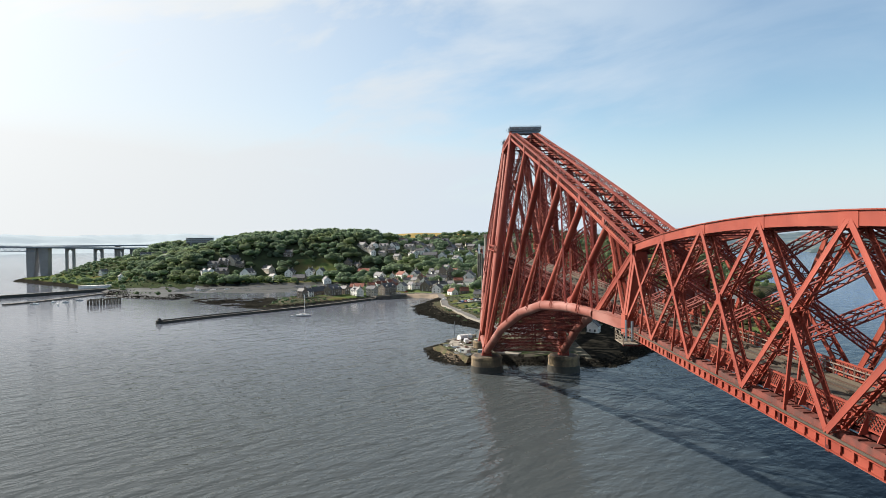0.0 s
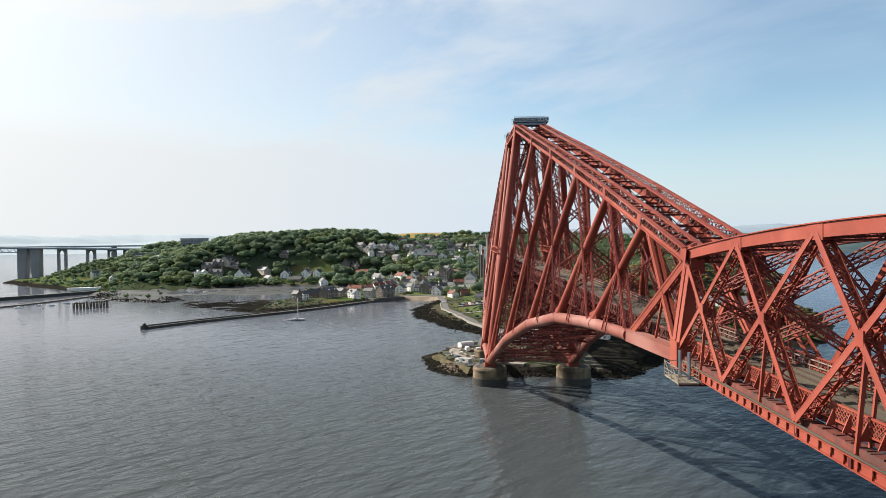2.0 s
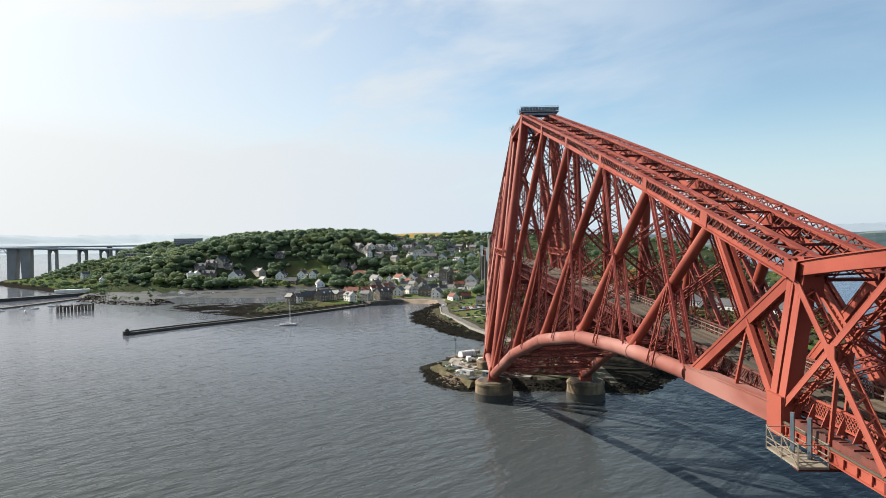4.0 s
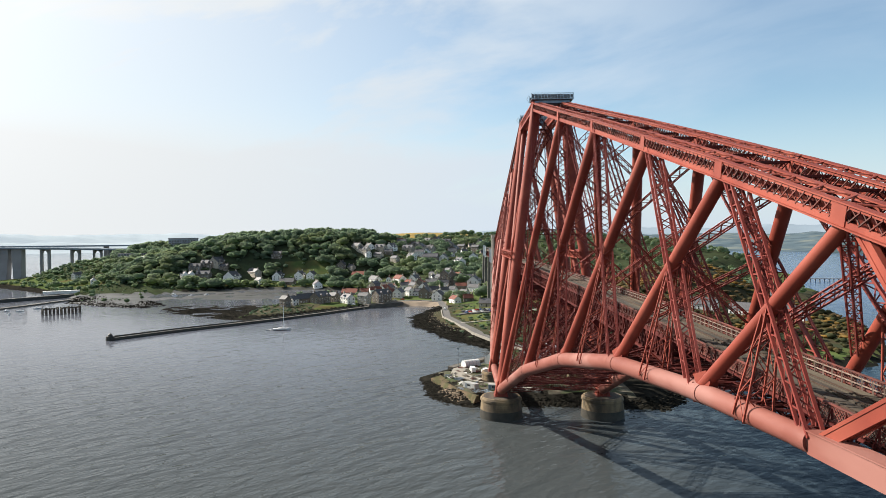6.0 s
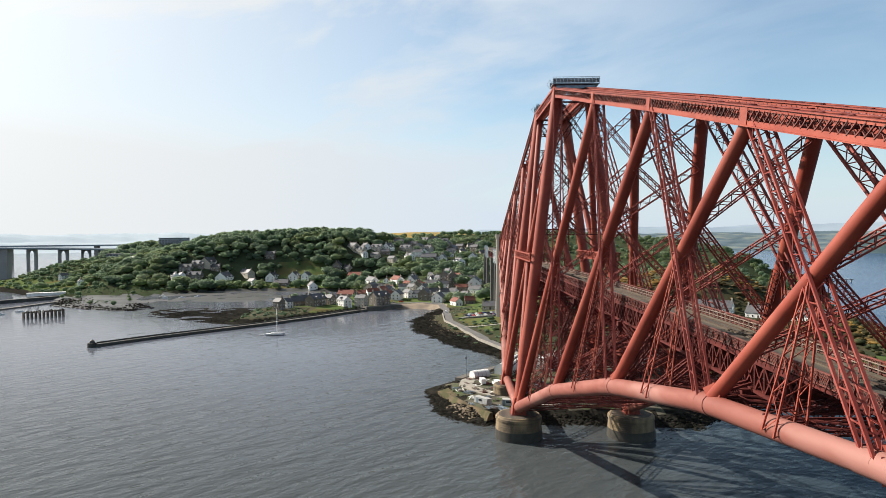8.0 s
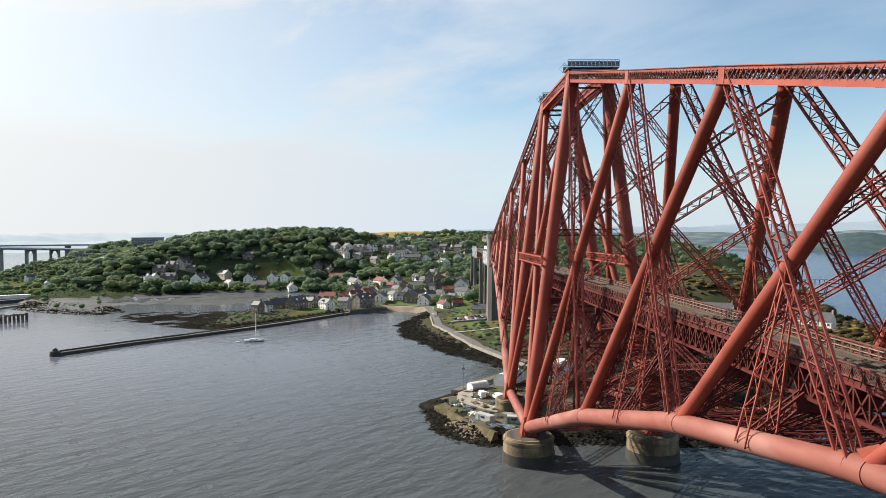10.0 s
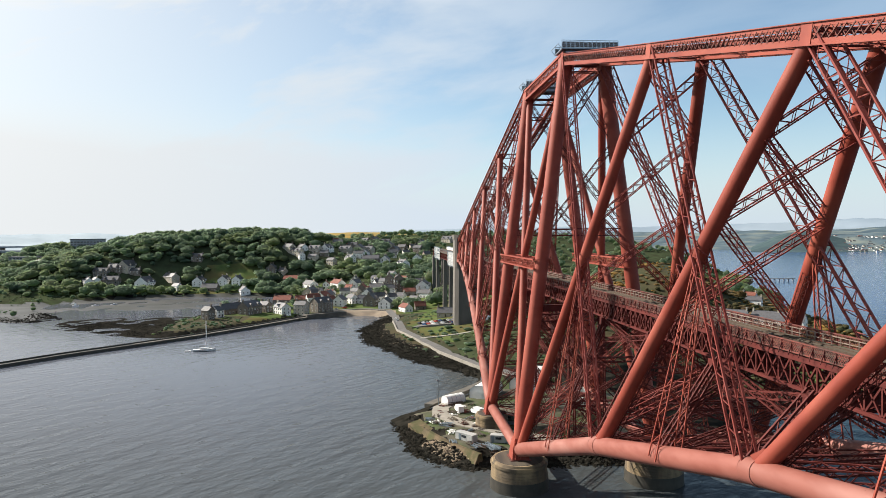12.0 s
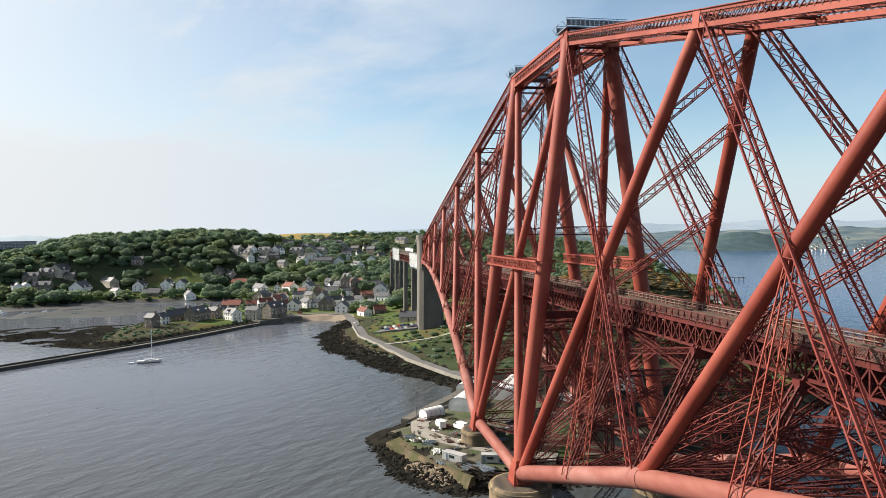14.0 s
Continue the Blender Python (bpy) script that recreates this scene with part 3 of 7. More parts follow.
def deck_parts(parent, y0, y1, girders=True):
    ys = np.linspace(y0, y1, max(2, round((y1 - y0) / 10)) + 1)
    rest = Build()

    def piece(name, p, q, w, h, mat, ref=(0, 0, 1)):
        part(name, Build().bar(p, q, w, h, ref), mat, parent)

    for ya, yb in zip(ys[:-1], ys[1:]):
        za, zb = deck_z(ya), deck_z(yb)
        piece("deck_plate", (0, ya, za - 0.25), (0, yb, zb - 0.25), 8.6, 0.3, RED_SHADED)
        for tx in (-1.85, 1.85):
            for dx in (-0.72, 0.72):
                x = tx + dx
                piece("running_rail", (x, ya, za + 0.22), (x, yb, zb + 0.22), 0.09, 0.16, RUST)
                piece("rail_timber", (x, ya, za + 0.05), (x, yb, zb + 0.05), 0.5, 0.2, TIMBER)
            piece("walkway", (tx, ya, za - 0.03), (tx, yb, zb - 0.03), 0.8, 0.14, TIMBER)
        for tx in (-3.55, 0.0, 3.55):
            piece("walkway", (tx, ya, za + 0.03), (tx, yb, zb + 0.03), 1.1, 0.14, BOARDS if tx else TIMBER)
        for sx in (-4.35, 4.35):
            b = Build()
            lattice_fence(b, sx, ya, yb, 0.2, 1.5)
            part("parapet", b, RED_WORN_DIM if girders else RED, parent)
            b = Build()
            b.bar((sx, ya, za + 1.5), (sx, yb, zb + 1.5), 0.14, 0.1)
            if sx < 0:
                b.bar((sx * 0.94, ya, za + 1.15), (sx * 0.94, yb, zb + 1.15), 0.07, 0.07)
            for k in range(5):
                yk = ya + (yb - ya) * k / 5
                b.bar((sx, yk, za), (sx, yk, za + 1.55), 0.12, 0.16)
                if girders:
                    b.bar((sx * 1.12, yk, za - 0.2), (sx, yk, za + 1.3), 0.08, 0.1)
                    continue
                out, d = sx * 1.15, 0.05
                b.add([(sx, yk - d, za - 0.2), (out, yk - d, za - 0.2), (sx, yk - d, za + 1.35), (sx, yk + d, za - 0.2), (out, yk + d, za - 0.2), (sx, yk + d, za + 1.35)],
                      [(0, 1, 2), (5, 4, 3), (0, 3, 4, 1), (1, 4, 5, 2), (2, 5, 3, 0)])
            # posts inside the cantilever take the red with shade painted in
            part("parapet_post", b, RED_SHADED if girders else RED, parent)
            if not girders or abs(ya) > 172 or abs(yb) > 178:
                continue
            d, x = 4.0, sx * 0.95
            piece("girder_flange", (x, ya, za - 0.5), (x, yb, zb - 0.5), 0.5, 0.5, RED_SHADED)
            piece("girder_flange", (x, ya, za - d), (x, yb, zb - d), 0.5, 0.4, RED_SHADED)
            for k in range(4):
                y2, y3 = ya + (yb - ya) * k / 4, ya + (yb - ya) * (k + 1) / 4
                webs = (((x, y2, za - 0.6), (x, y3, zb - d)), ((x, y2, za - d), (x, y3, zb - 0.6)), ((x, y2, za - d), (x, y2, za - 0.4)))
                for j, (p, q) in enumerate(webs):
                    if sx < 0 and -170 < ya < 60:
                        piece("girder_web" if j < 2 else "girder_post", p, q, 0.22, 0.24, RED_SHADED, (1, 0, 0))
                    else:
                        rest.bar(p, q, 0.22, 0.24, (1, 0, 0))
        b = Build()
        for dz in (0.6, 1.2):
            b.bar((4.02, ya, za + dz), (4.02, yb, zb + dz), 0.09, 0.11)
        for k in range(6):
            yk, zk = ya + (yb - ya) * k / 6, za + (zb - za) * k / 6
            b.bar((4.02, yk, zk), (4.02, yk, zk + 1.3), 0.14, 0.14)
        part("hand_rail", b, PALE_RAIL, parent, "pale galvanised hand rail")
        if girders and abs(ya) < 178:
            piece("deck_cross_beam", (-4.2, ya, za - 1.0), (4.2, ya, za - 1.0), 0.3, 1.1, RED_SHADED)
            piece("cross_tie", (-4.2, ya, za - 3.9), (4.2, ya, za - 3.9), 0.3, 0.3, RED_SHADED)
            piece("cross_tie", (-4.2, ya, za - 3.9), (4.2, ya, za - 1.2), 0.2, 0.2, RED_SHADED)
            piece("cross_tie", (4.2, ya, za - 3.9), (-4.2, ya, za - 1.2), 0.2, 0.2, RED_SHADED)
    if girders:
        tagged(part("girder_web", rest, RED_SHADED, parent), kind="stuff")


deck_parts(bridge, -229.3, 229.0)
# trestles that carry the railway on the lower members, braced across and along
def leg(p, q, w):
    part("trestle", Build().lattice(p, q, (0, 1, 0), w, w * 0.9, w * 0.8, w * 0.8, rail=0.2 + 0.05 * w, lace=0.12, pitch=w * 1.1), RED_SHADED, bridge)


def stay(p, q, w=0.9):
    part("trestle_brace", Build().lattice(p, q, (0, 0, 1), w, w, rail=0.18, lace=0.1, pitch=w * 1.2), RED_SHADED, bridge)


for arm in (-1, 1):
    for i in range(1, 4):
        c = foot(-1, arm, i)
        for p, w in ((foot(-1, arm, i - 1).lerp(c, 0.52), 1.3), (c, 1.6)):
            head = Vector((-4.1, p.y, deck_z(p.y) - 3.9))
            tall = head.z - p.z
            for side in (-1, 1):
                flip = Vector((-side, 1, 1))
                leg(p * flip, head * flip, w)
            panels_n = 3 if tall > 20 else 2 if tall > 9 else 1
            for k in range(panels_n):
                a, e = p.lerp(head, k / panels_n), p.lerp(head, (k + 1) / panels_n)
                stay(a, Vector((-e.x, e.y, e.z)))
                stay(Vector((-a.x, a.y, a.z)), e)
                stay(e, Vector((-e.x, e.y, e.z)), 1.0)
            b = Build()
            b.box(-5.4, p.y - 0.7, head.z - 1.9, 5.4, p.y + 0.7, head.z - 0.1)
            part("trestle_head", b, RED_SHADED, bridge)
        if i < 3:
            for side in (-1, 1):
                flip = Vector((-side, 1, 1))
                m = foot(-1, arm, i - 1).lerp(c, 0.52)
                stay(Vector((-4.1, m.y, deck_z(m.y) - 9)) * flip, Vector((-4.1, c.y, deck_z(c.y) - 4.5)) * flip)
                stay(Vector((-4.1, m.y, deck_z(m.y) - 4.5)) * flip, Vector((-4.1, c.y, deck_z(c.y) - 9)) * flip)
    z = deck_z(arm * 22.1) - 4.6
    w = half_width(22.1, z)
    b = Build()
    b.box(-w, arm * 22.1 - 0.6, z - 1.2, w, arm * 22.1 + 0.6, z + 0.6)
    part("portal_girder", b, RED_SHADED, bridge)
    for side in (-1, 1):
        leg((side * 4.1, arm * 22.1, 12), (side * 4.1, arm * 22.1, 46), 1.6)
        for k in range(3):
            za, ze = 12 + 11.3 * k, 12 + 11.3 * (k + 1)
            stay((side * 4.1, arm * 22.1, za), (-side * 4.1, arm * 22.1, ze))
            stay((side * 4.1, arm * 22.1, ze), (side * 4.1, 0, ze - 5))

# ---------------------------------------------------------------- suspended span
span = thing("suspended_span", "red-painted steel truss span with an arched upper member", "railway bridge",
             group="railway bridge")
PANELS = 7
SY = [-229.9 - k * 14.8 for k in range(PANELS + 1)]


def arch_z(y):
    t = (y - SY[0]) / (SY[-1] - SY[0])
    return 62.2 + 4 * 3.5 * t * (1 - t)


def ssx(z):
    return 5.25 - 0.10 * (z - 49.0)


for side in (-1, 1):
    face = Vector((side, 0, 0.1)).normalized()
    for k in range(PANELS):
        ya, yb = SY[k], SY[k + 1]
        tops = [Vector((side * ssx(arch_z(y)), y, arch_z(y))) for y in (ya, yb)]
        lows = [Vector((side * 5.2, y, 49.6)) for y in (ya, yb)]
        b = Build()
        fine = [Vector((side * ssx(arch_z(y)), y, arch_z(y))) for y in np.linspace(ya, yb, 5)]
        for p, q in zip(fine[:-1], fine[1:]):
            b.bar(p, q, 1.1, 1.15)
            part("upper_member", b, RED, span)
            part("cover_plate", Build().bar(p + Vector((0, 0, 0.64)), q + Vector((0, 0, 0.64)), 1.45, 0.1), RED, span)
            b = Build()
        g = fine[0]
        b.box(g.x - 0.6, g.y - 1.3, g.z - 0.75, g.x + 0.6, g.y + 1.3, g.z + 0.6)
        part("gusset", b, RED, span)
        b = Build()
        z = 48.75
        b.bar((side * 5.3, ya, z), (side * 5.3, yb, z), 0.5, 0.86)
        for dz in (-0.44, 0.44):
            b.bar((side * 5.3, ya, z + dz), (side * 5.3, yb, z + dz), 0.95, 0.08)
        for j in range(9):
            y = ya + (yb - ya) * j / 9
            b.bar((side * 5.62, y, z - 0.4), (side * 5.62, y, z + 0.4), 0.14, 0.1, (0, 1, 0))
            b.bar((side * 5.70, y - 0.1, z - 0.1), (side * 5.70, y - 0.1, z + 0.4), 0.1, 0.22, (0, 1, 0))
        part("lower_member", b, RED, span)
        b = Build()
        for j in range(10):
            y0, y1 = (ya + (yb - ya) * (j + f) / 10 for f in (0.07, 0.93))
            b.bar((side * 4.62, y0, z + 1.02), (side * 4.62, y1, z + 1.02), 0.95, 0.06)
        b.bar((side * 5.1, ya, z + 0.76), (side * 5.1, yb, z + 0.76), 0.08, 0.5)
        for j in range(8):
            y = ya + (yb - ya) * (j + 0.5) / 8
            b.bar((side * 5.1, y, z + 1.08), (side * 4.4, y, z + 1.08), 0.14, 0.12)
        part("side_walkway", b, RED_WORN_DIM, span)
        b = Build()
        b.bar((side * 5.72, ya, z + 0.66), (side * 5.72, yb, z + 0.66), 0.16, 0.16)
        part("cable_pipe", b, TIMBER, span)
        for p, q in ((tops[0], lows[1]), (lows[0], tops[1])):
            b = Build()
            d = (q - p).normalized()
            for sv in (-0.55, 0.55):
                b.bar(p + face * sv, q + face * sv, 0.56, 0.08, face)
                b.bar(p + face * sv * 0.8, q + face * sv * 0.8, 0.1, 0.25, face)
            b.lattice(p, q, face, 0.5, 1.1, rail=0.1, lace=0.12, pitch=0.9, sides="v")
            part("diagonal", b, RED, span)
        mid = (tops[0] + lows[1]) / 2 * 0.5 + (lows[0] + tops[1]) / 2 * 0.5
        b = Build()
        b.bar(mid, (side * 5.2, mid.y, 49.3), 0.22, 0.3)
        b.bar(mid + Vector((-side * 1.0, 0, 0)), (side * 4.3, mid.y, 49.3), 0.22, 0.22)
        for sv in (-0.6, 0.6):
            b.box(mid.x + sv - 0.05, mid.y - 0.5, mid.z - 0.6, mid.x + sv + 0.05, mid.y + 0.5, mid.z + 0.6)
        part("sub_post", b, RED, span)
for k in range(PANELS):
    ya, yb = SY[k], SY[k + 1]
    za, zb = arch_z(ya), arch_z(yb)
    for s in (-1, 1):
        b = Build()
        b.lattice((s * ssx(za), ya, za - 0.2), (-s * ssx(zb), yb, zb - 0.2), (0, 0, 1), 0.9, 0.8, rail=0.16, lace=0.09, pitch=1.0)
        part("upper_lateral", b, RED_SHADED, span)
    if 0 < k:
        b = Build()
        b.lattice((-ssx(za), ya, za - 0.3), (ssx(za), ya, za - 0.3), (0, 0, 1), 0.8, 0.9, rail=0.18, lace=0.1, pitch=1.0)
        part("upper_cross_girder", b, RED_SHADED, span)
    # laced bars crossing between the two trusses in the plane of their diagonals
    lo, up = (ya, yb) if k < 4 else (yb, ya)
    for t0, t1 in ((0.27, 0.58), (0.58, 0.27), (0.62, 0.97), (0.97, 0.62)):
        b = Build()
        ends = []
        for s, t in ((-1, t0), (1, t1)):
            z = 49.6 + (arch_z(up) - 49.6) * t
            ends.append(Vector((s * (ssx(z) - 0.3), lo + (up - lo) * t, z)))
        b.lattice(ends[0], ends[1], (0, up - lo, arch_z(up) - 49.6), 0.95, 0.7, rail=0.14, lace=0.09, pitch=0.85)
        part("sway_brace", b, RED_LACE, span)
    b = Build()
    b.bar((-5.7, ya, 48.7), (5.7, ya, 48.7), 0.5, 1.2)
    part("floor_beam", b, RED_SHADED, span)
    b = Build()
    b.bar((-5.7, (ya + yb) / 2, 48.7), (5.7, (ya + yb) / 2, 48.7), 0.4, 1.0)
    part("floor_beam", b, RED_SHADED, span)
deck_parts(span, SY[-1], -229.4, girders=False)

# ---------------------------------------------------------------- circular granite piers
for px in (-18.3, 18.3):
    for py in (-22.1, 22.1):
        pier = thing("bridge_pier", "round granite bridge pier, buff above, dark weed below", "bridge pier",
                     group="piers under the cantilever", at=pose(px, py, 0))
        slim = 1.0 if py < 0 else 0.72
        b = Build()
        b.tube((0, 0, -3), (0, 0, 3.0), 7.9 * slim, 7.6 * slim, 48)
        part("wet_base", b, GRANITE_DARK, pier)
        for k in range(5):
            z0, r0 = 3.0 + 0.66 * k, (7.5 - 0.06 * k) * slim
            b = Build()
            b.tube((0, 0, z0), (0, 0, z0 + 0.6), r0, r0 - 0.04, 48)
            part("granite_course", b, GRANITE, pier)
        b = Build()
        b.tube((0, 0, 2.9), (0, 0, 6.3), 7.35 * slim, 7.1 * slim, 48)
        part("core", b, GRANITE_DARK, pier)
        b = Build()
        b.tube((0, 0, 6.2), (0, 0, 6.9), 7.5 * slim, 7.5 * slim, 48)
        b.tube((0, 0, 6.9), (0, 0, 7.5), 7.2 * slim, 6.9 * slim, 48)
        part("coping", b, GRANITE, pier)
        b = Build()
        b.tube((0, 0, 7.3), (0, 0, 7.56), 6.5 * slim, 6.3 * slim, 48)
        part("stained_top", b, TIMBER, pier, "rust-stained top paving")


# ---------------------------------------------------------------- water
def water_material():
    m = bpy.data.materials.new("sea_water")
    m.use_nodes = True
    n, l = m.node_tree.nodes, m.node_tree.links
    p = n["Principled BSDF"]
    p.inputs["Roughness"].default_value = 0.09
    p.inputs["IOR"].default_value = 1.12
    p.inputs["Specular IOR Level"].default_value = 0.5
    geo = n.new("ShaderNodeNewGeometry")

    def waves(scale, stretch, angle, detail):
        mp = n.new("ShaderNodeMapping")
        mp.vector_type = "TEXTURE"
        mp.inputs["Rotation"].default_value = (0, 0, radians(angle))
        mp.inputs["Scale"].default_value = stretch
        l.new(geo.outputs["Position"], mp.inputs[0])
        t = n.new("ShaderNodeTexNoise")
        t.inputs["Scale"].default_value = scale
        t.inputs["Detail"].default_value = detail
        l.new(mp.outputs[0], t.inputs["Vector"])
        return t.outputs[0]

    silt = n.new("ShaderNodeMix")
    silt.data_type = "RGBA"
    l.new(waves(0.006, (1, 1, 1), 0, 3), silt.inputs["Factor"])
    silt.inputs["A"].default_value = (0.053, 0.063, 0.070, 1)
    silt.inputs["B"].default_value = (0.057, 0.063, 0.062, 1)
    # darker navy base to the east, standing in for bridge shade and blue reflection
    split = n.new("ShaderNodeSeparateXYZ")
    l.new(geo.outputs["Position"], split.inputs[0])
    east = n.new("ShaderNodeMapRange")
    east.interpolation_type = "SMOOTHSTEP"
    east.inputs["From Min"].default_value, east.inputs["From Max"].default_value = -15.0, 105.0
    l.new(split.outputs["X"], east.inputs[0])
    deep = n.new("ShaderNodeMix")
    deep.data_type = "RGBA"
    l.new(east.outputs[0], deep.inputs["Factor"])
    l.new(silt.outputs["Result"], deep.inputs["A"])
    deep.inputs["B"].default_value = (0.013, 0.027, 0.040, 1)
    # blue of the upper sky mirrored in far waves, put into the base colour
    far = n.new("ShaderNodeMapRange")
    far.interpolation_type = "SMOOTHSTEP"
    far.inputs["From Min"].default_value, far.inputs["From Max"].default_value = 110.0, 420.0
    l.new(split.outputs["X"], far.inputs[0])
    open_sea_sky = n.new("ShaderNodeMix")
    open_sea_sky.data_type = "RGBA"
    l.new(far.outputs[0], open_sea_sky.inputs["Factor"])
    l.new(deep.outputs["Result"], open_sea_sky.inputs["A"])
    open_sea_sky.inputs["B"].default_value = (0.038, 0.080, 0.175, 1)
    # mirror strength is set lower towards the east
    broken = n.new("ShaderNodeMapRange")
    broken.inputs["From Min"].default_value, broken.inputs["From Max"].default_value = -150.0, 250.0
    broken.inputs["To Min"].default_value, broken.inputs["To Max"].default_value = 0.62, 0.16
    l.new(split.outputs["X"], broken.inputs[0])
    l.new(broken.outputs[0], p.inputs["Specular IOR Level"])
    # pale base colour over the bay stands in for the bright sky mirrored there
    bay = n.new("ShaderNodeMapRange")
    bay.interpolation_type = "SMOOTHSTEP"
    bay.inputs["From Min"].default_value, bay.inputs["From Max"].default_value = -120.0, 180.0
    l.new(split.outputs["Y"], bay.inputs[0])
    lee = n.new("ShaderNodeMapRange")
    lee.interpolation_type = "SMOOTHSTEP"
    lee.inputs["From Min"].default_value, lee.inputs["From Max"].default_value = 0.0, -120.0
    l.new(split.outputs["X"], lee.inputs[0])
    both = n.new("ShaderNodeMath")
    both.operation = "MULTIPLY"
    l.new(bay.outputs[0], both.inputs[0])
    l.new(lee.outputs[0], both.inputs[1])
    pale = n.new("ShaderNodeMix")
    pale.data_type = "RGBA"
    l.new(both.outputs[0], pale.inputs["Factor"])
    l.new(open_sea_sky.outputs["Result"], pale.inputs["A"])
    pale.inputs["B"].default_value = (0.108, 0.116, 0.140, 1)
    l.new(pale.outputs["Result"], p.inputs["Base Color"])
    # choppier to windward than in the lee of the bridge and of the harbour
    chop = n.new("ShaderNodeMapRange")
    chop.inputs["From Min"].default_value, chop.inputs["From Max"].default_value = -60.0, 50.0
    chop.inputs["To Min"].default_value, chop.inputs["To Max"].default_value = 0.78, 0.5
    l.new(split.outputs["X"], chop.inputs[0])
    calm = n.new("ShaderNodeMath")
    calm.operation = "MULTIPLY_ADD"
    l.new(both.outputs[0], calm.inputs[0])
    calm.inputs[1].default_value, calm.inputs[2].default_value = -0.82, 1.0
    rough_sea = n.new("ShaderNodeMath")
    rough_sea.operation = "MULTIPLY"
    l.new(chop.outputs[0], rough_sea.inputs[0])
    l.new(calm.outputs[0], rough_sea.inputs[1])
    normal = None
    for scale, stretch, angle, strength, dist in ((0.02, (1.6, 1, 1), 30, 0.4, 1.8), (0.15, (2.4, 1, 1), 50, 0.95, 1.15), (0.30, (1.9, 1, 1), 36, 0.85, 0.65), (0.75, (1.6, 1, 1), 44, 0.85, 0.30)):
        b = n.new("ShaderNodeBump")
        k = n.new("ShaderNodeMath")
        k.operation = "MULTIPLY"
        k.inputs[1].default_value = strength
        l.new(rough_sea.outputs[0], k.inputs[0])
        l.new(k.outputs[0], b.inputs["Strength"])
        b.inputs["Distance"].default_value = dist
        l.new(waves(scale, stretch, angle, 1.5), b.inputs["Height"])
        if normal:
            l.new(normal, b.inputs["Normal"])
        normal = b.outputs[0]
    l.new(normal, p.inputs["Normal"])
    return m


WATER = water_material()
b = Build()
R = 4900.0
ring = [(R * math.cos(2 * math.pi * i / 64), R * math.sin(2 * math.pi * i / 64) - 100, 0.0) for i in range(64)]
b.add(ring, [tuple(range(64))])
part("water", b, WATER)
tagged(bpy.data.objects["water"], "grey-green rippled estuary water", "water", kind="structure")


# ---------------------------------------------------------------- land
# the coast, going round the peninsula from its western tip
COAST_WEST = [(-735, 718), (-715, 681), (-636, 613), (-567, 558), (-500, 504), (-455, 460), (-428, 405), (-374, 372), (-330, 355), (-316, 372),
              (-345, 417), (-375, 466), (-383, 512), (-340, 543), (-290, 553), (-235, 553), (-170, 543), (-150, 504), (-148, 456), (-170, 412)]
COAST_HARBOUR = [(-205, 373), (-240, 351), (-279, 341), (-290, 325), (-262, 294), (-230, 268), (-190, 254), (-150, 301), (-118, 340), (-98, 349),
                 (-78, 353), (-60, 355), (-52, 340), (-61, 303), (-71, 272), (-67, 235), (-60, 206), (-43, 165), (-24, 133), (-10, 109)]
COAST_POINT = [(-16, 83), (-38, 58), (-52, 44), (-49, 33), (-46.5, 22), (-44, 9), (-39, -3), (-29, -11), (-8, -6), (12, -8), (28, -12), (42, -14), (54, 0),
               (64, 14), (80, 32), (128, 50), (170, 66), (196, 92), (228, 148), (252, 212), (262, 291), (300, 364), (364, 473)]
COAST_EAST = [(374, 497), (350, 524), (400, 592), (471, 706), (500, 873), (560, 1067), (690, 1358), (690, 1649), (-900, 1649), (-760, 1261),
              (-650, 989), (-660, 873), (-735, 776)]
COAST = COAST_WEST + COAST_HARBOUR + COAST_POINT + COAST_EAST
# hills: middle, spread along x and y, height
HILLS = [(-200, 723, 105, 102, 59), (-335, 718, 115, 105, 54), (-480, 786, 95, 87, 42), (-590, 718, 60, 58, 17), (-40, 960, 240, 184, 52),
         (170, 902, 220, 223, 52), (205, 325, 70, 82, 36), (70, 320, 80, 126, 12), (-110, 1300, 300, 116, 64), (-120, 630, 110, 68, 22), (130, 184, 70, 58, 12), (330, 485, 50, 40, 16)]


def coast_distance(x, y):
    """Metres inland from the coast; negative in the water."""
    x, y = np.asarray(x, float), np.asarray(y, float)
    best = np.full(x.shape, 1e9)
    inside = np.zeros(x.shape, bool)
    for (x0, y0), (x1, y1) in zip(COAST, COAST[1:] + COAST[:1]):
        dx, dy = x1 - x0, y1 - y0
        t = np.clip(((x - x0) * dx + (y - y0) * dy) / (dx * dx + dy * dy), 0, 1)
        best = np.minimum(best, np.hypot(x - x0 - t * dx, y - y0 - t * dy))
        if dy:
            hit = ((y0 > y) != (y1 > y)) & (x < x0 + dx * (y - y0) / dy)
            inside ^= hit
    return np.where(inside, best, -best)


def ripple(x, y, s):
    return np.sin(x / s + 1.7 * np.sin(y / s / 1.3)) * np.sin(y / s * 0.9 + 1.3 * np.sin(x / s / 1.7))


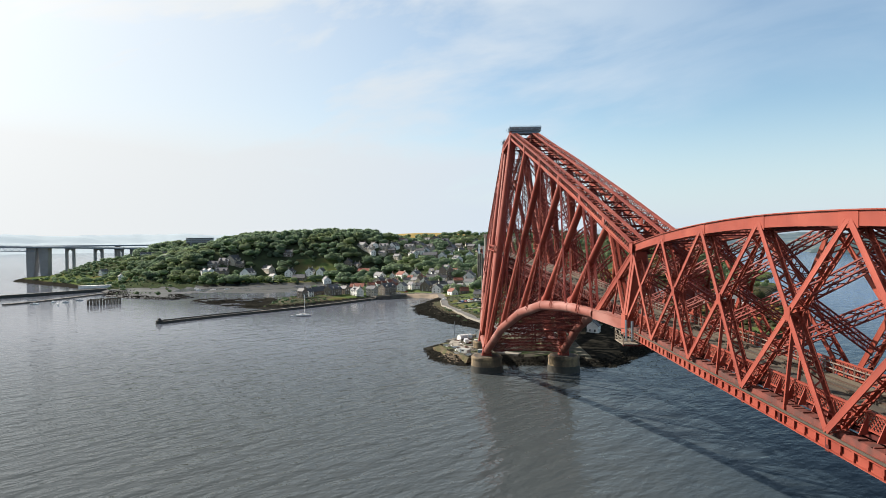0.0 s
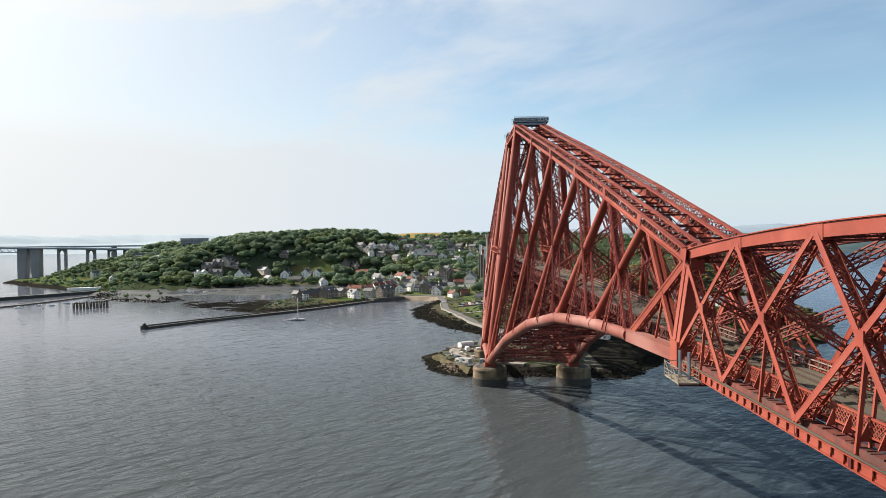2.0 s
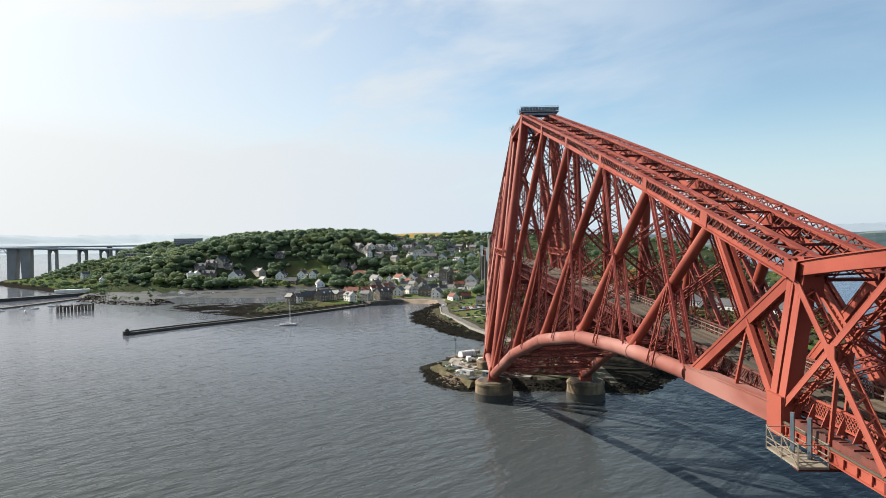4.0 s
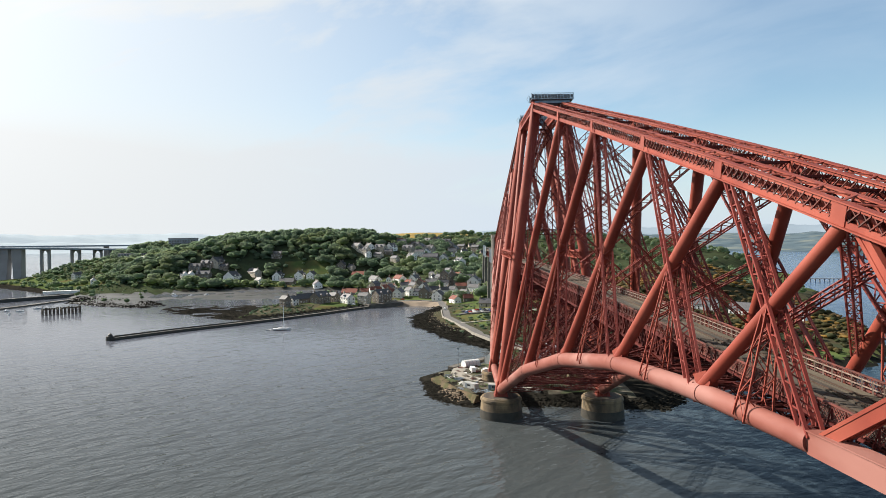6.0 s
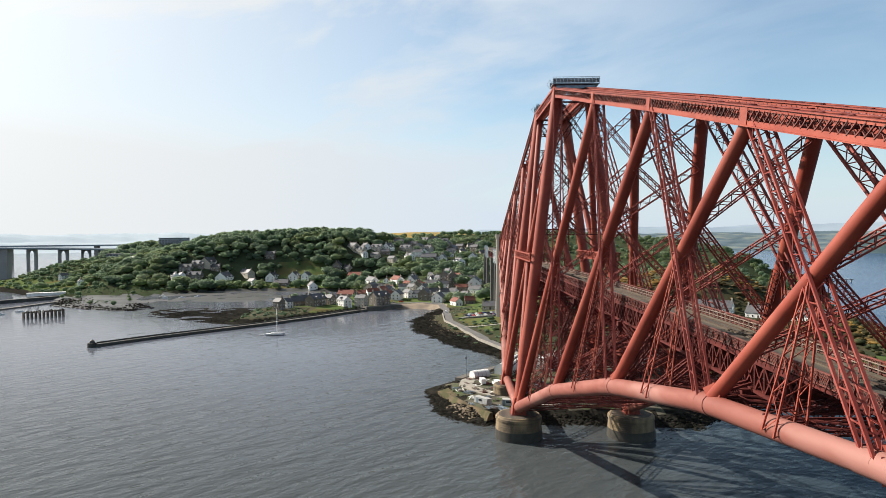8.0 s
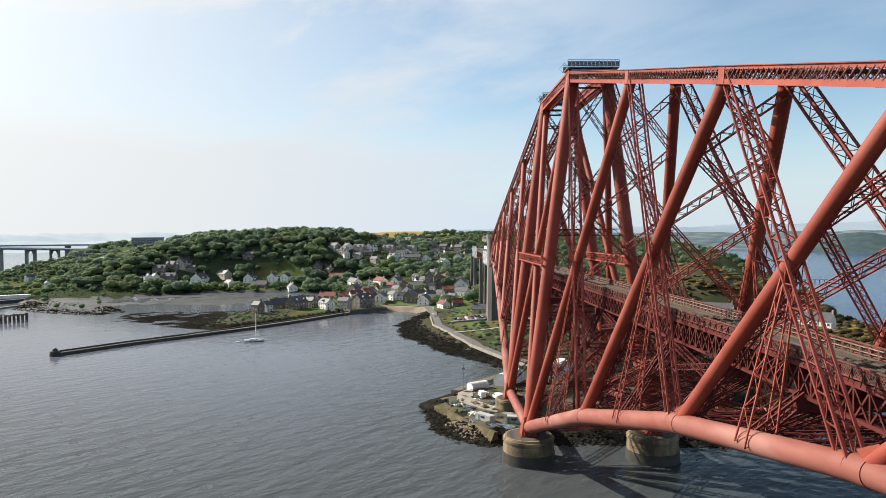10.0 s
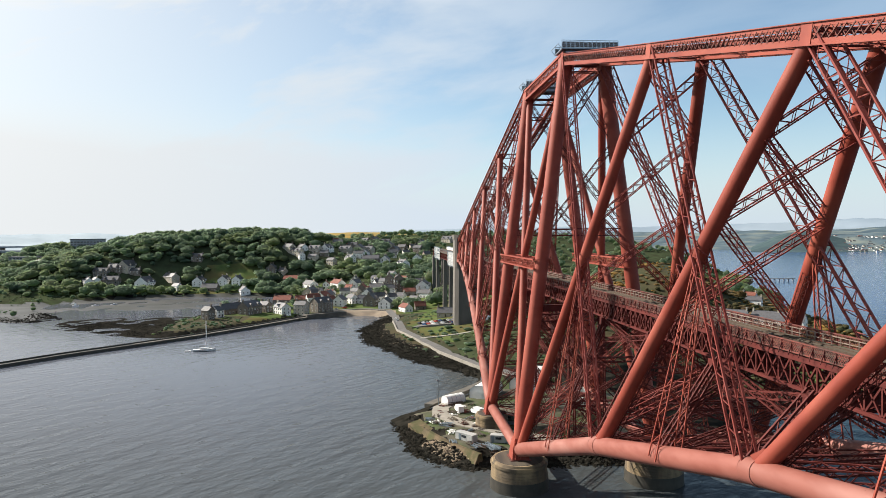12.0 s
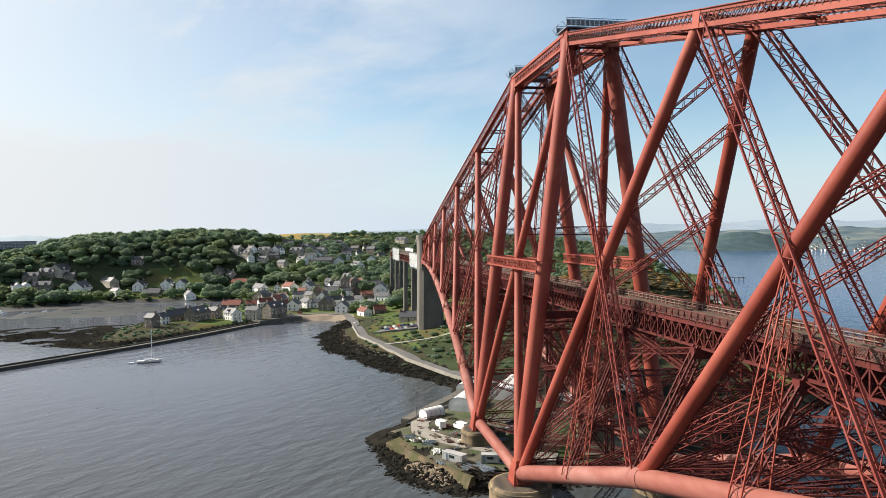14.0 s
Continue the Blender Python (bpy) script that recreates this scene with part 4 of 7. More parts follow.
def land_height(x, y):
    x, y = np.asarray(x, float), np.asarray(y, float)
    d = coast_distance(x, y) + 2.2 * ripple(x, y, 9.0) + 1.2 * ripple(x + 40, y, 4.1)
    wide = 11 + 12 * step(112, 150, y) * step(345, 320, y) * step(-100, -75, x) * step(60, 20, x)
    h = np.where(d < 0, np.maximum(d * 0.16, -5.0), 3.4 * step(0, wide, d)) + 5.0 * step(22, 120, d)
    # the low spit before the inner bay
    spit = step(-470, -440, x) * step(-300, -320, x) * step(500, 480, y)
    h = h * (1 - spit) + spit * np.minimum(h, 1.0 + 0.5 * ripple(x, y, 14.0))
    # mud flats that fall dry in the inner bay
    flat = step(-395, -360, x) * step(-150, -185, x) * step(407, 436, y) * step(558, 543, y)
    flat = np.maximum(flat, step(-330, -300, x) * step(-150, -200, x) * step(276, 310, y) * step(407, 369, y))
    h = np.where(d < 2, np.maximum(h, -3.0 * (1 - flat) + flat * (0.03 + 0.22 * ripple(x, y, 17.0) + 0.12 * ripple(y, x, 7.0))), h)
    # weedy rock flats off the harbour point, barely above the tide
    reef = step(-198, -214, x) * step(242, 254, y) * step(417, 403, y) * step(-345, -335, x)
    h = h * (1 - reef) + reef * np.minimum(h, 0.3 + 0.55 * ripple(x, y, 10.0) + 0.4 * ripple(y, x, 4.6))
    total = np.zeros(x.shape)
    for cx, cy, sx, sy, top_h in HILLS:
        g = top_h * np.exp(-0.5 * (((x - cx) / sx) ** 2 + ((y - cy) / sy) ** 2))
        total = total + g ** 3
    h = h + np.cbrt(total) * step(8, 110, d)
    # terrace under the row of cottages on the eastern shore
    row = np.exp(-0.5 * (((x - 165) / 55) ** 4 + ((y - 190) / 48) ** 4))
    h = np.where(d > 0, h * (1 - row) + np.minimum(h, 8.0) * row, h)
    # level ground under the bridge's working yard
    yard = np.exp(-0.5 * (((x + 8) / 40) ** 4 + ((y - 20) / 45) ** 4))
    h = np.where(d > 0, h * (1 - yard) + np.minimum(h, 4.0) * yard, h)
    return h + 0.5 * ripple(x, y, 23.0) * step(30, 90, d)


# ---- meshing
GRASS = material("grass", (0.100, 0.132, 0.048), 0.9, other=(0.062, 0.088, 0.034), scale=0.07, amount=0.9, bump=0.5, bump_scale=0.6,
                 stain=(0.105, 0.082, 0.040), stain_scale=0.045, spec=0.0)
MUD = material("tidal_mud", (0.070, 0.067, 0.062), 0.5, other=(0.034, 0.034, 0.032), scale=0.09, amount=0.95, bump=0.7, bump_scale=0.5, stretch=(0.4, 1.4, 1), stain=(0.030, 0.032, 0.024), stain_scale=0.03, spec=0.35)
SAND = material("beach_sand", (0.19, 0.145, 0.105), 0.9, other=(0.26, 0.20, 0.14), scale=0.2, amount=0.7)
YARD = material("yard_gravel", (0.120, 0.108, 0.082), 0.95, other=(0.060, 0.057, 0.043), scale=0.25, amount=0.9, bump=0.5, bump_scale=3, stain=(0.062, 0.092, 0.030), stain_scale=0.12, spec=0.1)
EARTH = material("earth_bank", (0.150, 0.112, 0.070), 0.95, other=(0.085, 0.070, 0.046), scale=0.4, amount=0.9, bump=0.6, bump_scale=1.5, stain=(0.070, 0.075, 0.034), stain_scale=0.2, spec=0.1)
RAPE = material("flowering_field", (0.30, 0.19, 0.022), 0.9, other=(0.17, 0.13, 0.03), scale=0.05, amount=0.7)

HEATH = material("bracken_slope", (0.060, 0.050, 0.026), 0.95, other=(0.034, 0.042, 0.019), scale=0.06, amount=0.9, bump=0.6, bump_scale=0.5, spec=0.1)
FLOOR = material("wood_floor", (0.055, 0.070, 0.036), 0.95, other=(0.040, 0.044, 0.026), scale=0.1, amount=0.9, spec=0.0)


def near_path(x, y, points, width):
    best = np.full(np.shape(x), 1e9)
    for (x0, y0), (x1, y1) in zip(points[:-1], points[1:]):
        dx, dy = x1 - x0, y1 - y0
        t = np.clip(((x - x0) * dx + (y - y0) * dy) / (dx * dx + dy * dy), 0, 1)
        best = np.minimum(best, np.hypot(x - x0 - t * dx, y - y0 - t * dy))
    return best < width


ROAD = [(-112, 361), (-79, 374), (-66, 374), (-49, 361), (-44, 330), (-43, 291), (-41, 242), (-32, 207), (-20, 163), (-6, 122), (5, 97)]


def land_sheet(name):
    """One sheet over the whole peninsula, finer along the near shore."""
    xs = np.concatenate([np.arange(-900, -340, 8.0), np.arange(-340, 110, 3.0), np.arange(110, 701, 8.0)])
    ys = np.concatenate([np.arange(-60, 425, 3.0), np.arange(425, 1601, 8.0)])
    gx, gy = np.meshgrid(xs, ys)
    gz = land_height(gx, gy)
    d = coast_distance(gx, gy)
    nx = len(xs)
    verts = np.stack([gx.ravel(), gy.ravel(), gz.ravel()], 1)
    ok = (gz[:-1, :-1] > -3.5) | (gz[1:, 1:] > -3.5)
    jj, ii = np.nonzero(ok)
    base = jj * nx + ii
    faces = np.stack([base, base + 1, base + 1 + nx, base + nx], 1)
    cx, cy = (gx[jj, ii] + gx[jj, ii + 1]) / 2, (gy[jj, ii] + gy[jj + 1, ii]) / 2
    h = gz[jj, ii]
    mat = np.zeros(len(jj), int)
    dd = d[jj, ii]
    mat[(h < 2.6) & (dd < 14 + 10 * (np.abs(cx + 40) < 45) * (cy > 112) * (cy < 345))] = 1
    mat[(h > 9) & (cy > 388)] = 6
    mat[(np.abs(cx + 228) < 34) & (cy > 588) & (cy < 625)] = 0
    mat[(cx < -192) & (cx > -330) & (cy < 407) & (h < 5)] = 1
    mat[(cx < -170) & (cx > -330) & (cy < 407) & (h < 2.9)] = 1
    mat[(cx > -400) & (cx < -140) & (cy > 412) & (h < 1.2)] = 2
    mat[(cx > -105) & (cx < -44) & (cy > 344) & (cy < 384) & (dd < 16)] = 3
    yard = (np.abs(cx + 6) < 42) & (cy > -12) & (cy < 72) & (h > 2.4)
    mat[(np.abs(cx) < 90) & (cx > -12) & (cy < 204) & (h > 2.6)] = 6
    mat[(cx > 0) & (cx < 120) & (cy < 116)] = 1
    mat[(cx < -300) & (cy < 543) & (h > 1.8)] = 6
    mat[(cx < -300) & (cx > -470) & (cy < 500) & (h < 2.2)] = 2
    mat[(cx > 40) & (cy > 97) & (cy < 456) & (h > 2.6)] = 7
    mat[(np.abs(cx + 40) < 45) & (cy > 112) & (cy < 335) & (h > 1.8) & (dd < 32) & (mat == 0)] = 7
    mat[yard] = 4
    mat[(cx < -158) & (cx > -206) & (cy < 341) & (h > 2.6)] = 7
    mat[(cx <= -206) & (cx > -330) & (cy < 412)] = 1
    mat[(cy > 1130) & (cx < 60) & (cx > -300)] = 5
    me = bpy.data.meshes.new(name)
    me.from_pydata(verts.tolist(), [], faces.tolist())
    for m in (GRASS, ROCK, MUD, SAND, YARD, RAPE, FLOOR, HEATH):
        me.materials.append(m)
    me.polygons.foreach_set("material_index", mat)
    me.polygons.foreach_set("use_smooth", np.ones(len(mat), bool))
    me.update()
    return me


ob = new("ground", land_sheet("ground"))
tagged(ob, "green hilly peninsula with a dark rocky shore", "ground", kind="structure")


def ribbon(points, width, lift, height=None):
    """A strip that follows the ground."""
    b = Build()
    fine = []
    for (x0, y0), (x1, y1) in zip(points[:-1], points[1:]):
        n = max(1, round(math.hypot(x1 - x0, y1 - y0) / 6))
        fine += [(x0 + (x1 - x0) * k / n, y0 + (y1 - y0) * k / n) for k in range(n)]
    fine.append(points[-1])
    vs = []
    for k, (x, y) in enumerate(fine):
        xa, ya = fine[max(0, k - 1)]
        xb, yb = fine[min(len(fine) - 1, k + 1)]
        dx, dy = xb - xa, yb - ya
        l = math.hypot(dx, dy)
        nx, ny = -dy / l * width / 2, dx / l * width / 2
        z = max(float(land_height(x, y)), 2.6) + lift if height is None else height
        vs += [(x - nx, y - ny, z - 1.5), (x - nx, y - ny, z), (x + nx, y + ny, z), (x + nx, y + ny, z - 1.5)]
    fs = []
    for k in range(len(fine) - 1):
        a = 4 * k
        for i in range(3):
            fs.append((a + i, a + 4 + i, a + 5 + i, a + 1 + i))
    fs += [(0, 1, 2, 3), tuple(4 * (len(fine) - 1) + i for i in (3, 2, 1, 0))]
    b.add(vs, fs)
    return b, fine


b, _ = ribbon(ROAD, 5.5, 0.35)
tagged(part("road", b, ASPHALT), "worn grey shore road", "road", kind="structure")
b, _ = ribbon([(x - 3.6, y - 1) for x, y in ROAD[5:]], 0.7, 1.15)
tagged(part("sea_wall", b, CONCRETE), "low pale stone wall beside the shore road", "wall", kind="structure")
b, _ = ribbon([(-32, 207), (-12, 206), (9, 207), (24, 215)], 3.0, 0.3)
tagged(part("footpath", b, CONCRETE), "pale footpath up the grass bank", "path", kind="structure")


# ---------------------------------------------------------------- approach viaduct
viaduct = thing("approach_viaduct", "granite portal tower and slender piers carrying a girder deck", "viaduct")
b = Build()


def octa(b, cx, cy, hx, hy, c, z0, z1, grow=0.0, mat=0):
    """A block with cut corners, wider at its foot."""
    vs = []
    for z, g in ((z0, grow), (z1, 0.0)):
        x, y = hx + g, hy + g
        vs += [(cx + a, cy + e, z) for a, e in ((-x + c, -y), (x - c, -y), (x, -y + c), (x, y - c), (x - c, y), (-x + c, y), (-x, y - c), (-x, -y + c))]
    fs = [tuple(range(8))[::-1], tuple(range(8, 16))] + [(i, (i + 1) % 8, 8 + (i + 1) % 8, 8 + i) for i in range(8)]
    b.add(vs, fs, mat=mat)


octa(b, 0, 238.5, 6.9, 7.5, 2.4, 2, 45, 1.0)
part("tower_base", b, GRANITE_GREY, viaduct)
for sx in (-1, 1):
    b = Build()
    octa(b, sx * 5.1, 238.5, 1.8, 7.5, 1.2, 45, 64.2)
    part("tower_leg", b, GRANITE_GREY, viaduct)
b = Build()
octa(b, 0, 238.5, 7.3, 7.9, 2.5, 63.0, 65.9)
part("tower_cap", b, GRANITE_GREY, viaduct)
for y in (286.0, 334.0, 401.0, 446.0):
    for sx in (-1, 1):
        b = Build()
        z0 = float(land_height(sx * 4.2, y)) - 2
        octa(b, sx * 4.2, y, 1.2, 1.5, 0.4, z0, 46.2, 0.7)
        part("slender_pier", b, GRANITE_GREY, viaduct)
for sx in (-1, 1):
    b = Build()
    b.bar((sx * 4.6, 246, 46.6), (sx * 4.6, 450, 46.6), 0.5, 0.5)
    b.bar((sx * 4.6, 246, 52.3), (sx * 4.6, 450, 52.3), 0.5, 0.5)
    for k in range(34):
        y = 246 + 6 * k
        b.bar((sx * 4.6, y, 46.6), (sx * 4.6, y + 6, 52.3), 0.4, 0.3, (1, 0, 0))
        b.bar((sx * 4.6, y + 6, 46.6), (sx * 4.6, y, 52.3), 0.4, 0.3, (1, 0, 0))
    part("girder", b, RED_SHADED, viaduct)
b = Build()
b.box(-5.2, 229, 51.2, 5.2, 450, 52.4)
part("deck", b, TIMBER, viaduct)
for name, y0, y1, z0 in (("near", 247.0, 294.0, 44.5), ("far", 364.0, 419.0, 45.6)):
    wrap = thing("scaffold_sheeting", "white scaffold sheeting wrapped round the viaduct girder", "sheeting", group="sheeting on the viaduct", at=pose(0, y0, z0))
    for sx in (-1, 1):
        b = Build()
        n = round((y1 - y0) / 3)
        for k in range(n):
            b.box(sx * 5.6 - 0.06, k * 3.0, 0.15 * (k % 2), sx * 5.6 + 0.06, k * 3.0 + 2.96, 9.3 - 0.2 * ((k * 7) % 3))
        part("sheet_panel", b, SHEET, wrap)
        b = Build()
        for k in range(n + 1):
            b.bar((sx * 5.9, k * 3.0, -1.0), (sx * 5.9, k * 3.0, 10.0), 0.12, 0.12)
        for z in (-0.8, 4.5, 9.7):
            b.bar((sx * 5.9, 0, z), (sx * 5.9, y1 - y0, z), 0.1, 0.1)
        part("scaffold_tube", b, STEEL, wrap)
    b = Build()
    b.box(-5.6, 0, -0.3, 5.6, y1 - y0, 0)
    part("sheet_floor", b, SHEET, wrap)

# ---------------------------------------------------------------- houses
PANE = Build().box(-0.5, -0.06, 0, 0.5, 0.06, 1.35).mesh("pane", GLASS)
FRAME = Build()
for x0, z0, x1, z1 in ((-0.62, -0.12, 0.62, 0.0), (-0.62, 1.35, 0.62, 1.45), (-0.62, 0, -0.5, 1.35), (0.5, 0, 0.62, 1.35), (-0.03, 0, 0.03, 1.35)):
    FRAME.box(x0, -0.1, z0, x1, 0.02, z1)
FRAME = FRAME.mesh("window_frame", WHITE)
WALLS = {WHITE: "white-rendered", STONE: "brown stone", BUFF: "buff-rendered"}
ROOFS = {SLATE: "a grey slate roof", TILE: "a red tiled roof"}
HOUSES = []


def house(x, y, w, storeys, wall, roof, turn, depth=None):
    """A gabled house with chimneys, doors and windows; turn: the ridge's direction."""
    rnd = random.Random(int(x * 7 + y * 13))
    z = float(land_height(x, y)) - 0.4
    if 66 < turn:
        w, depth = max(8.5, w * 1.25), max(6.5, w)
    depth = depth or min(max(7.0, w * 0.6), 10.0)
    e = storeys * 2.75 + 0.3
    r = depth * (0.40 if storeys > 1.3 else 0.46)
    tall = storeys > 3
    home = thing("house", f"{WALLS[wall]} {'tall ' if tall else ''}village house with {ROOFS[roof]}", "house", group="village houses",
                 at=pose(x, y + depth * 0.4, z, 0, 0, turn + rnd.uniform(-6, 6)))
    a, d = w / 2, depth / 2
    b = Build()
    b.add([(-a, -d, -3), (a, -d, -3), (a, d, -3), (-a, d, -3), (-a, -d, e), (a, -d, e), (a, d, e), (-a, d, e), (-a, 0, e + r), (a, 0, e + r)],
          [(0, 1, 5, 4), (1, 2, 6, 9, 5), (2, 3, 7, 6), (3, 0, 4, 8, 7)])
    part("wall", b, wall, home)
    b = Build()
    o, s = 0.35, r / d
    for sy in (-1, 1):
        lo, hi = e - 0.35 * s, e + r + 0.06
        p = [(-a - o, sy * (d + 0.35), lo), (a + o, sy * (d + 0.35), lo), (a + o, 0, hi), (-a - o, 0, hi)]
        q = [(u, v, t + 0.22) for u, v, t in p]
        b.add(p + q, [(3, 2, 1, 0), (4, 5, 6, 7), (0, 1, 5, 4), (1, 2, 6, 5), (2, 3, 7, 6), (3, 0, 4, 7)])
    b.box(-a - o, -0.15, e + r + 0.2, a + o, 0.15, e + r + 0.42)
    part("roof", b, roof, home)
    ends = [-a + 0.5, a - 0.5] if w > 9 else [a - 0.5]
    if w > 26:
        ends.append(0.0)
    for cx in ends:
        b = Build()
        b.box(cx - 0.45, -0.7, e + r - 0.8, cx + 0.45, 0.7, e + r + 1.5)
        b.box(cx - 0.52, -0.77, e + r + 1.5, cx + 0.52, 0.77, e + r + 1.65)
        for dy in (-0.4, 0.0, 0.4):
            b.tube((cx, dy, e + r + 1.65), (cx, dy, e + r + 2.1), 0.13, 0.11, 6)
        part("chimney", b, STONE if wall is not WHITE else BUFF, home)
    rows = max(1, int(storeys + 0.3))
    cols = max(2, int(w / 3.2))
    for k in range(rows):
        for j in range(cols):
            for sy in ((-1, 1) if turn > 40 else (-1,)):
                xx = -a + w * (j + 0.5) / cols
                if k == 0 and j == cols // 2 and sy < 0:
                    b = Build()
                    b.box(xx - 0.5, -d - 0.07, 0.3, xx + 0.5, -d + 0.05, 2.4)
                    part("door", b, TIMBER, home)
                    continue
                win = part("window", FRAME, None, home)
                win.matrix_basis = pose(xx, sy * (d + 0.04), 1.1 + 2.7 * k, 0, 0, 0 if sy < 0 else 180)
                glass = part("pane", PANE, None, win)
                glass.matrix_basis = Matrix()
    for k in range(rows):
        for sx in (-1, 1):
            for dy in ((-d * 0.45, d * 0.45) if depth > 6 else (0,)):
                win = part("window", FRAME, None, home)
                win.matrix_basis = pose(sx * (a + 0.04), dy, 1.1 + 2.7 * k, 0, 0, 90 if sx > 0 else -90)
                glass = part("pane", PANE, None, win)
    if storeys >= 2 and w > 13 and 1.9 < storeys < 3.5:
        for j in range(max(1, int(w / 7))):
            xx = -a + w * (j + 0.5) / max(1, int(w / 7))
            b = Build()
            b.box(xx - 0.9, -d - 0.1, e - 0.3, xx + 0.9, -d * 0.3, e + 1.5)
            b.add([(xx - 1.1, -d - 0.3, e + 1.5), (xx + 1.1, -d - 0.3, e + 1.5), (xx, -d - 0.3, e + 2.6), (xx - 1.1, -d * 0.1, e + 1.5), (xx + 1.1, -d * 0.1, e + 1.5), (xx, -d * 0.1, e + 2.6)],
                  [(0, 1, 2), (3, 5, 4), (0, 2, 5, 3), (1, 4, 5, 2), (0, 3, 4, 1)], mat=1)
            part("dormer", b, [wall, roof], home)
    HOUSES.append((x, y + depth * 0.4, max(w, depth)))


house(-100, 663, 15.7, 2, BUFF, SLATE, -32)
house(-102, 537, 20.7, 1.4, WHITE, TILE, -60)
house(-104, 358, 16.4, 3, STONE, SLATE, 50)
house(-106, 477, 10.0, 1.6, WHITE, TILE, -32)
house(-114, 609, 11.3, 2, BUFF, SLATE, -42)
house(-115, 539, 6.7, 2, WHITE, TILE, 85)
house(-119, 349, 10.8, 3, BUFF, SLATE, -34)
house(-122, 507, 12.8, 1.5, STONE, SLATE, -9)
house(-122, 646, 11.2, 2, WHITE, SLATE, 70)
house(-124, 630, 10.3, 1.5, STONE, SLATE, -14)
house(-134, 556, 23.7, 1.8, WHITE, SLATE, -59)
house(-135, 352, 13.6, 2, WHITE, SLATE, -56)
house(-136, 638, 15.3, 2, BUFF, SLATE, -32)
house(-137, 623, 12.2, 1.5, BUFF, SLATE, -32)
house(-150, 363, 9.3, 2.2, STONE, SLATE, -34)
house(-151, 468, 17.7, 1.6, STONE, TILE, -9)
house(-152, 625, 12.3, 2, WHITE, SLATE, -64)
house(-152, 642, 14.0, 1.4, WHITE, SLATE, -64)
house(-157, 630, 14.9, 2, BUFF, SLATE, -42)
house(-159, 590, 17.0, 1.4, STONE, TILE, -11)
house(-160, 349, 17.2, 2.4, STONE, SLATE, 56)
house(-168, 640, 15.4, 1.8, BUFF, SLATE, -42)
house(-171, 606, 10.7, 1.2, BUFF, SLATE, -42)
house(-177, 356, 21.3, 1.6, STONE, SLATE, 56)
house(-181, 332, 6.6, 2, WHITE, SLATE, 56)
house(-184, 607, 10.8, 2.2, STONE, SLATE, 80)
house(-185, 320, 7.4, 2.6, STONE, SLATE, -34)
house(-207, 560, 19.1, 1.4, WHITE, SLATE, -64)
house(-220, 590, 10.0, 2.4, WHITE, SLATE, 80)
house(-23, 353, 9.0, 1.2, STONE, TILE, 6)
house(-236, 594, 11.4, 2.2, WHITE, SLATE, 85)
house(-248, 577, 18.4, 1.2, STONE, SLATE, -14)
house(-26, 388, 8.6, 1.3, WHITE, SLATE, -37)
house(-264, 593, 12.1, 2, WHITE, SLATE, 85)
house(-275, 630, 14.1, 2.2, STONE, SLATE, -14)
house(-286, 584, 13.4, 1.6, WHITE, SLATE, -54)
house(-29, 426, 11.3, 1.4, STONE, TILE, -4)
house(-29, 602, 17.2, 2, WHITE, SLATE, -64)
house(-301, 604, 30.5, 1.4, BUFF, SLATE, -42)
house(-322, 584, 15.0, 2.4, WHITE, SLATE, 80)
house(-340, 608, 12.7, 2, STONE, SLATE, -9)
house(-35, 348, 11.6, 1.4, WHITE, TILE, -59)
house(-351, 612, 15.6, 2, BUFF, SLATE, 70)
house(-359, 586, 18.0, 2.6, STONE, SLATE, -9)
house(-362, 609, 17.1, 2, STONE, SLATE, -14)
house(-373, 580, 11.6, 2.4, WHITE, SLATE, -54)
house(-375, 600, 15.6, 2, STONE, SLATE, 1)
house(-38, 407, 9.9, 1.6, WHITE, SLATE, -32)
house(-38, 449, 8.0, 4.6, STONE, SLATE, 90)
house(-380, 577, 18.0, 2, WHITE, SLATE, -54)
house(-43, 536, 8.5, 2, WHITE, SLATE, -54)
house(-44, 766, 14.4, 2, BUFF, SLATE, 75)
house(-463, 647, 23.6, 1.6, BUFF, SLATE, -42)
house(-47, 457, 8.1, 4.4, STONE, SLATE, 90)
house(-48, 809, 13.4, 2, STONE, SLATE, -14)
house(-491, 566, 11.1, 2, WHITE, SLATE, -54)
house(-50, 623, 10.2, 2, WHITE, SLATE, 80)
house(-51, 375, 10.3, 1.8, WHITE, SLATE, 70)
house(-550, 632, 11.2, 2, WHITE, SLATE, 60)
house(-59, 456, 15.0, 1.4, STONE, SLATE, -14)
house(-61, 522, 8.3, 1.8, WHITE, SLATE, -34)
house(-61, 756, 15.8, 2, STONE, SLATE, -4)
house(-65, 823, 13.6, 2, STONE, SLATE, 70)
house(-67, 619, 20.2, 1.8, STONE, SLATE, -14)
house(-71, 404, 8.9, 1.5, WHITE, SLATE, -4)
house(-73, 448, 11.7, 2, STONE, TILE, 80)
house(-73, 699, 17.8, 2, BUFF, SLATE, -42)
house(-80, 827, 17.1, 2, BUFF, SLATE, -42)
house(-81, 404, 8.9, 2, WHITE, SLATE, -49)
house(-83, 525, 10.1, 2.2, WHITE, SLATE, 80)
house(-84, 691, 14.0, 2, BUFF, SLATE, 80)
house(-9, 270, 12.2, 1.1, BUFF, SLATE, -17)
house(-91, 394, 9.2, 2, WHITE, SLATE, 75)
house(-91, 471, 9.9, 1.6, WHITE, SLATE, 6)
house(-92, 611, 13.4, 2, WHITE, SLATE, -54)
house(-93, 719, 13.7, 2, STONE, SLATE, -14)
house(-99, 404, 6.9, 1.4, STONE, TILE, 70)
house(169, 208, 17.0, 1.3, WHITE, SLATE, -42)
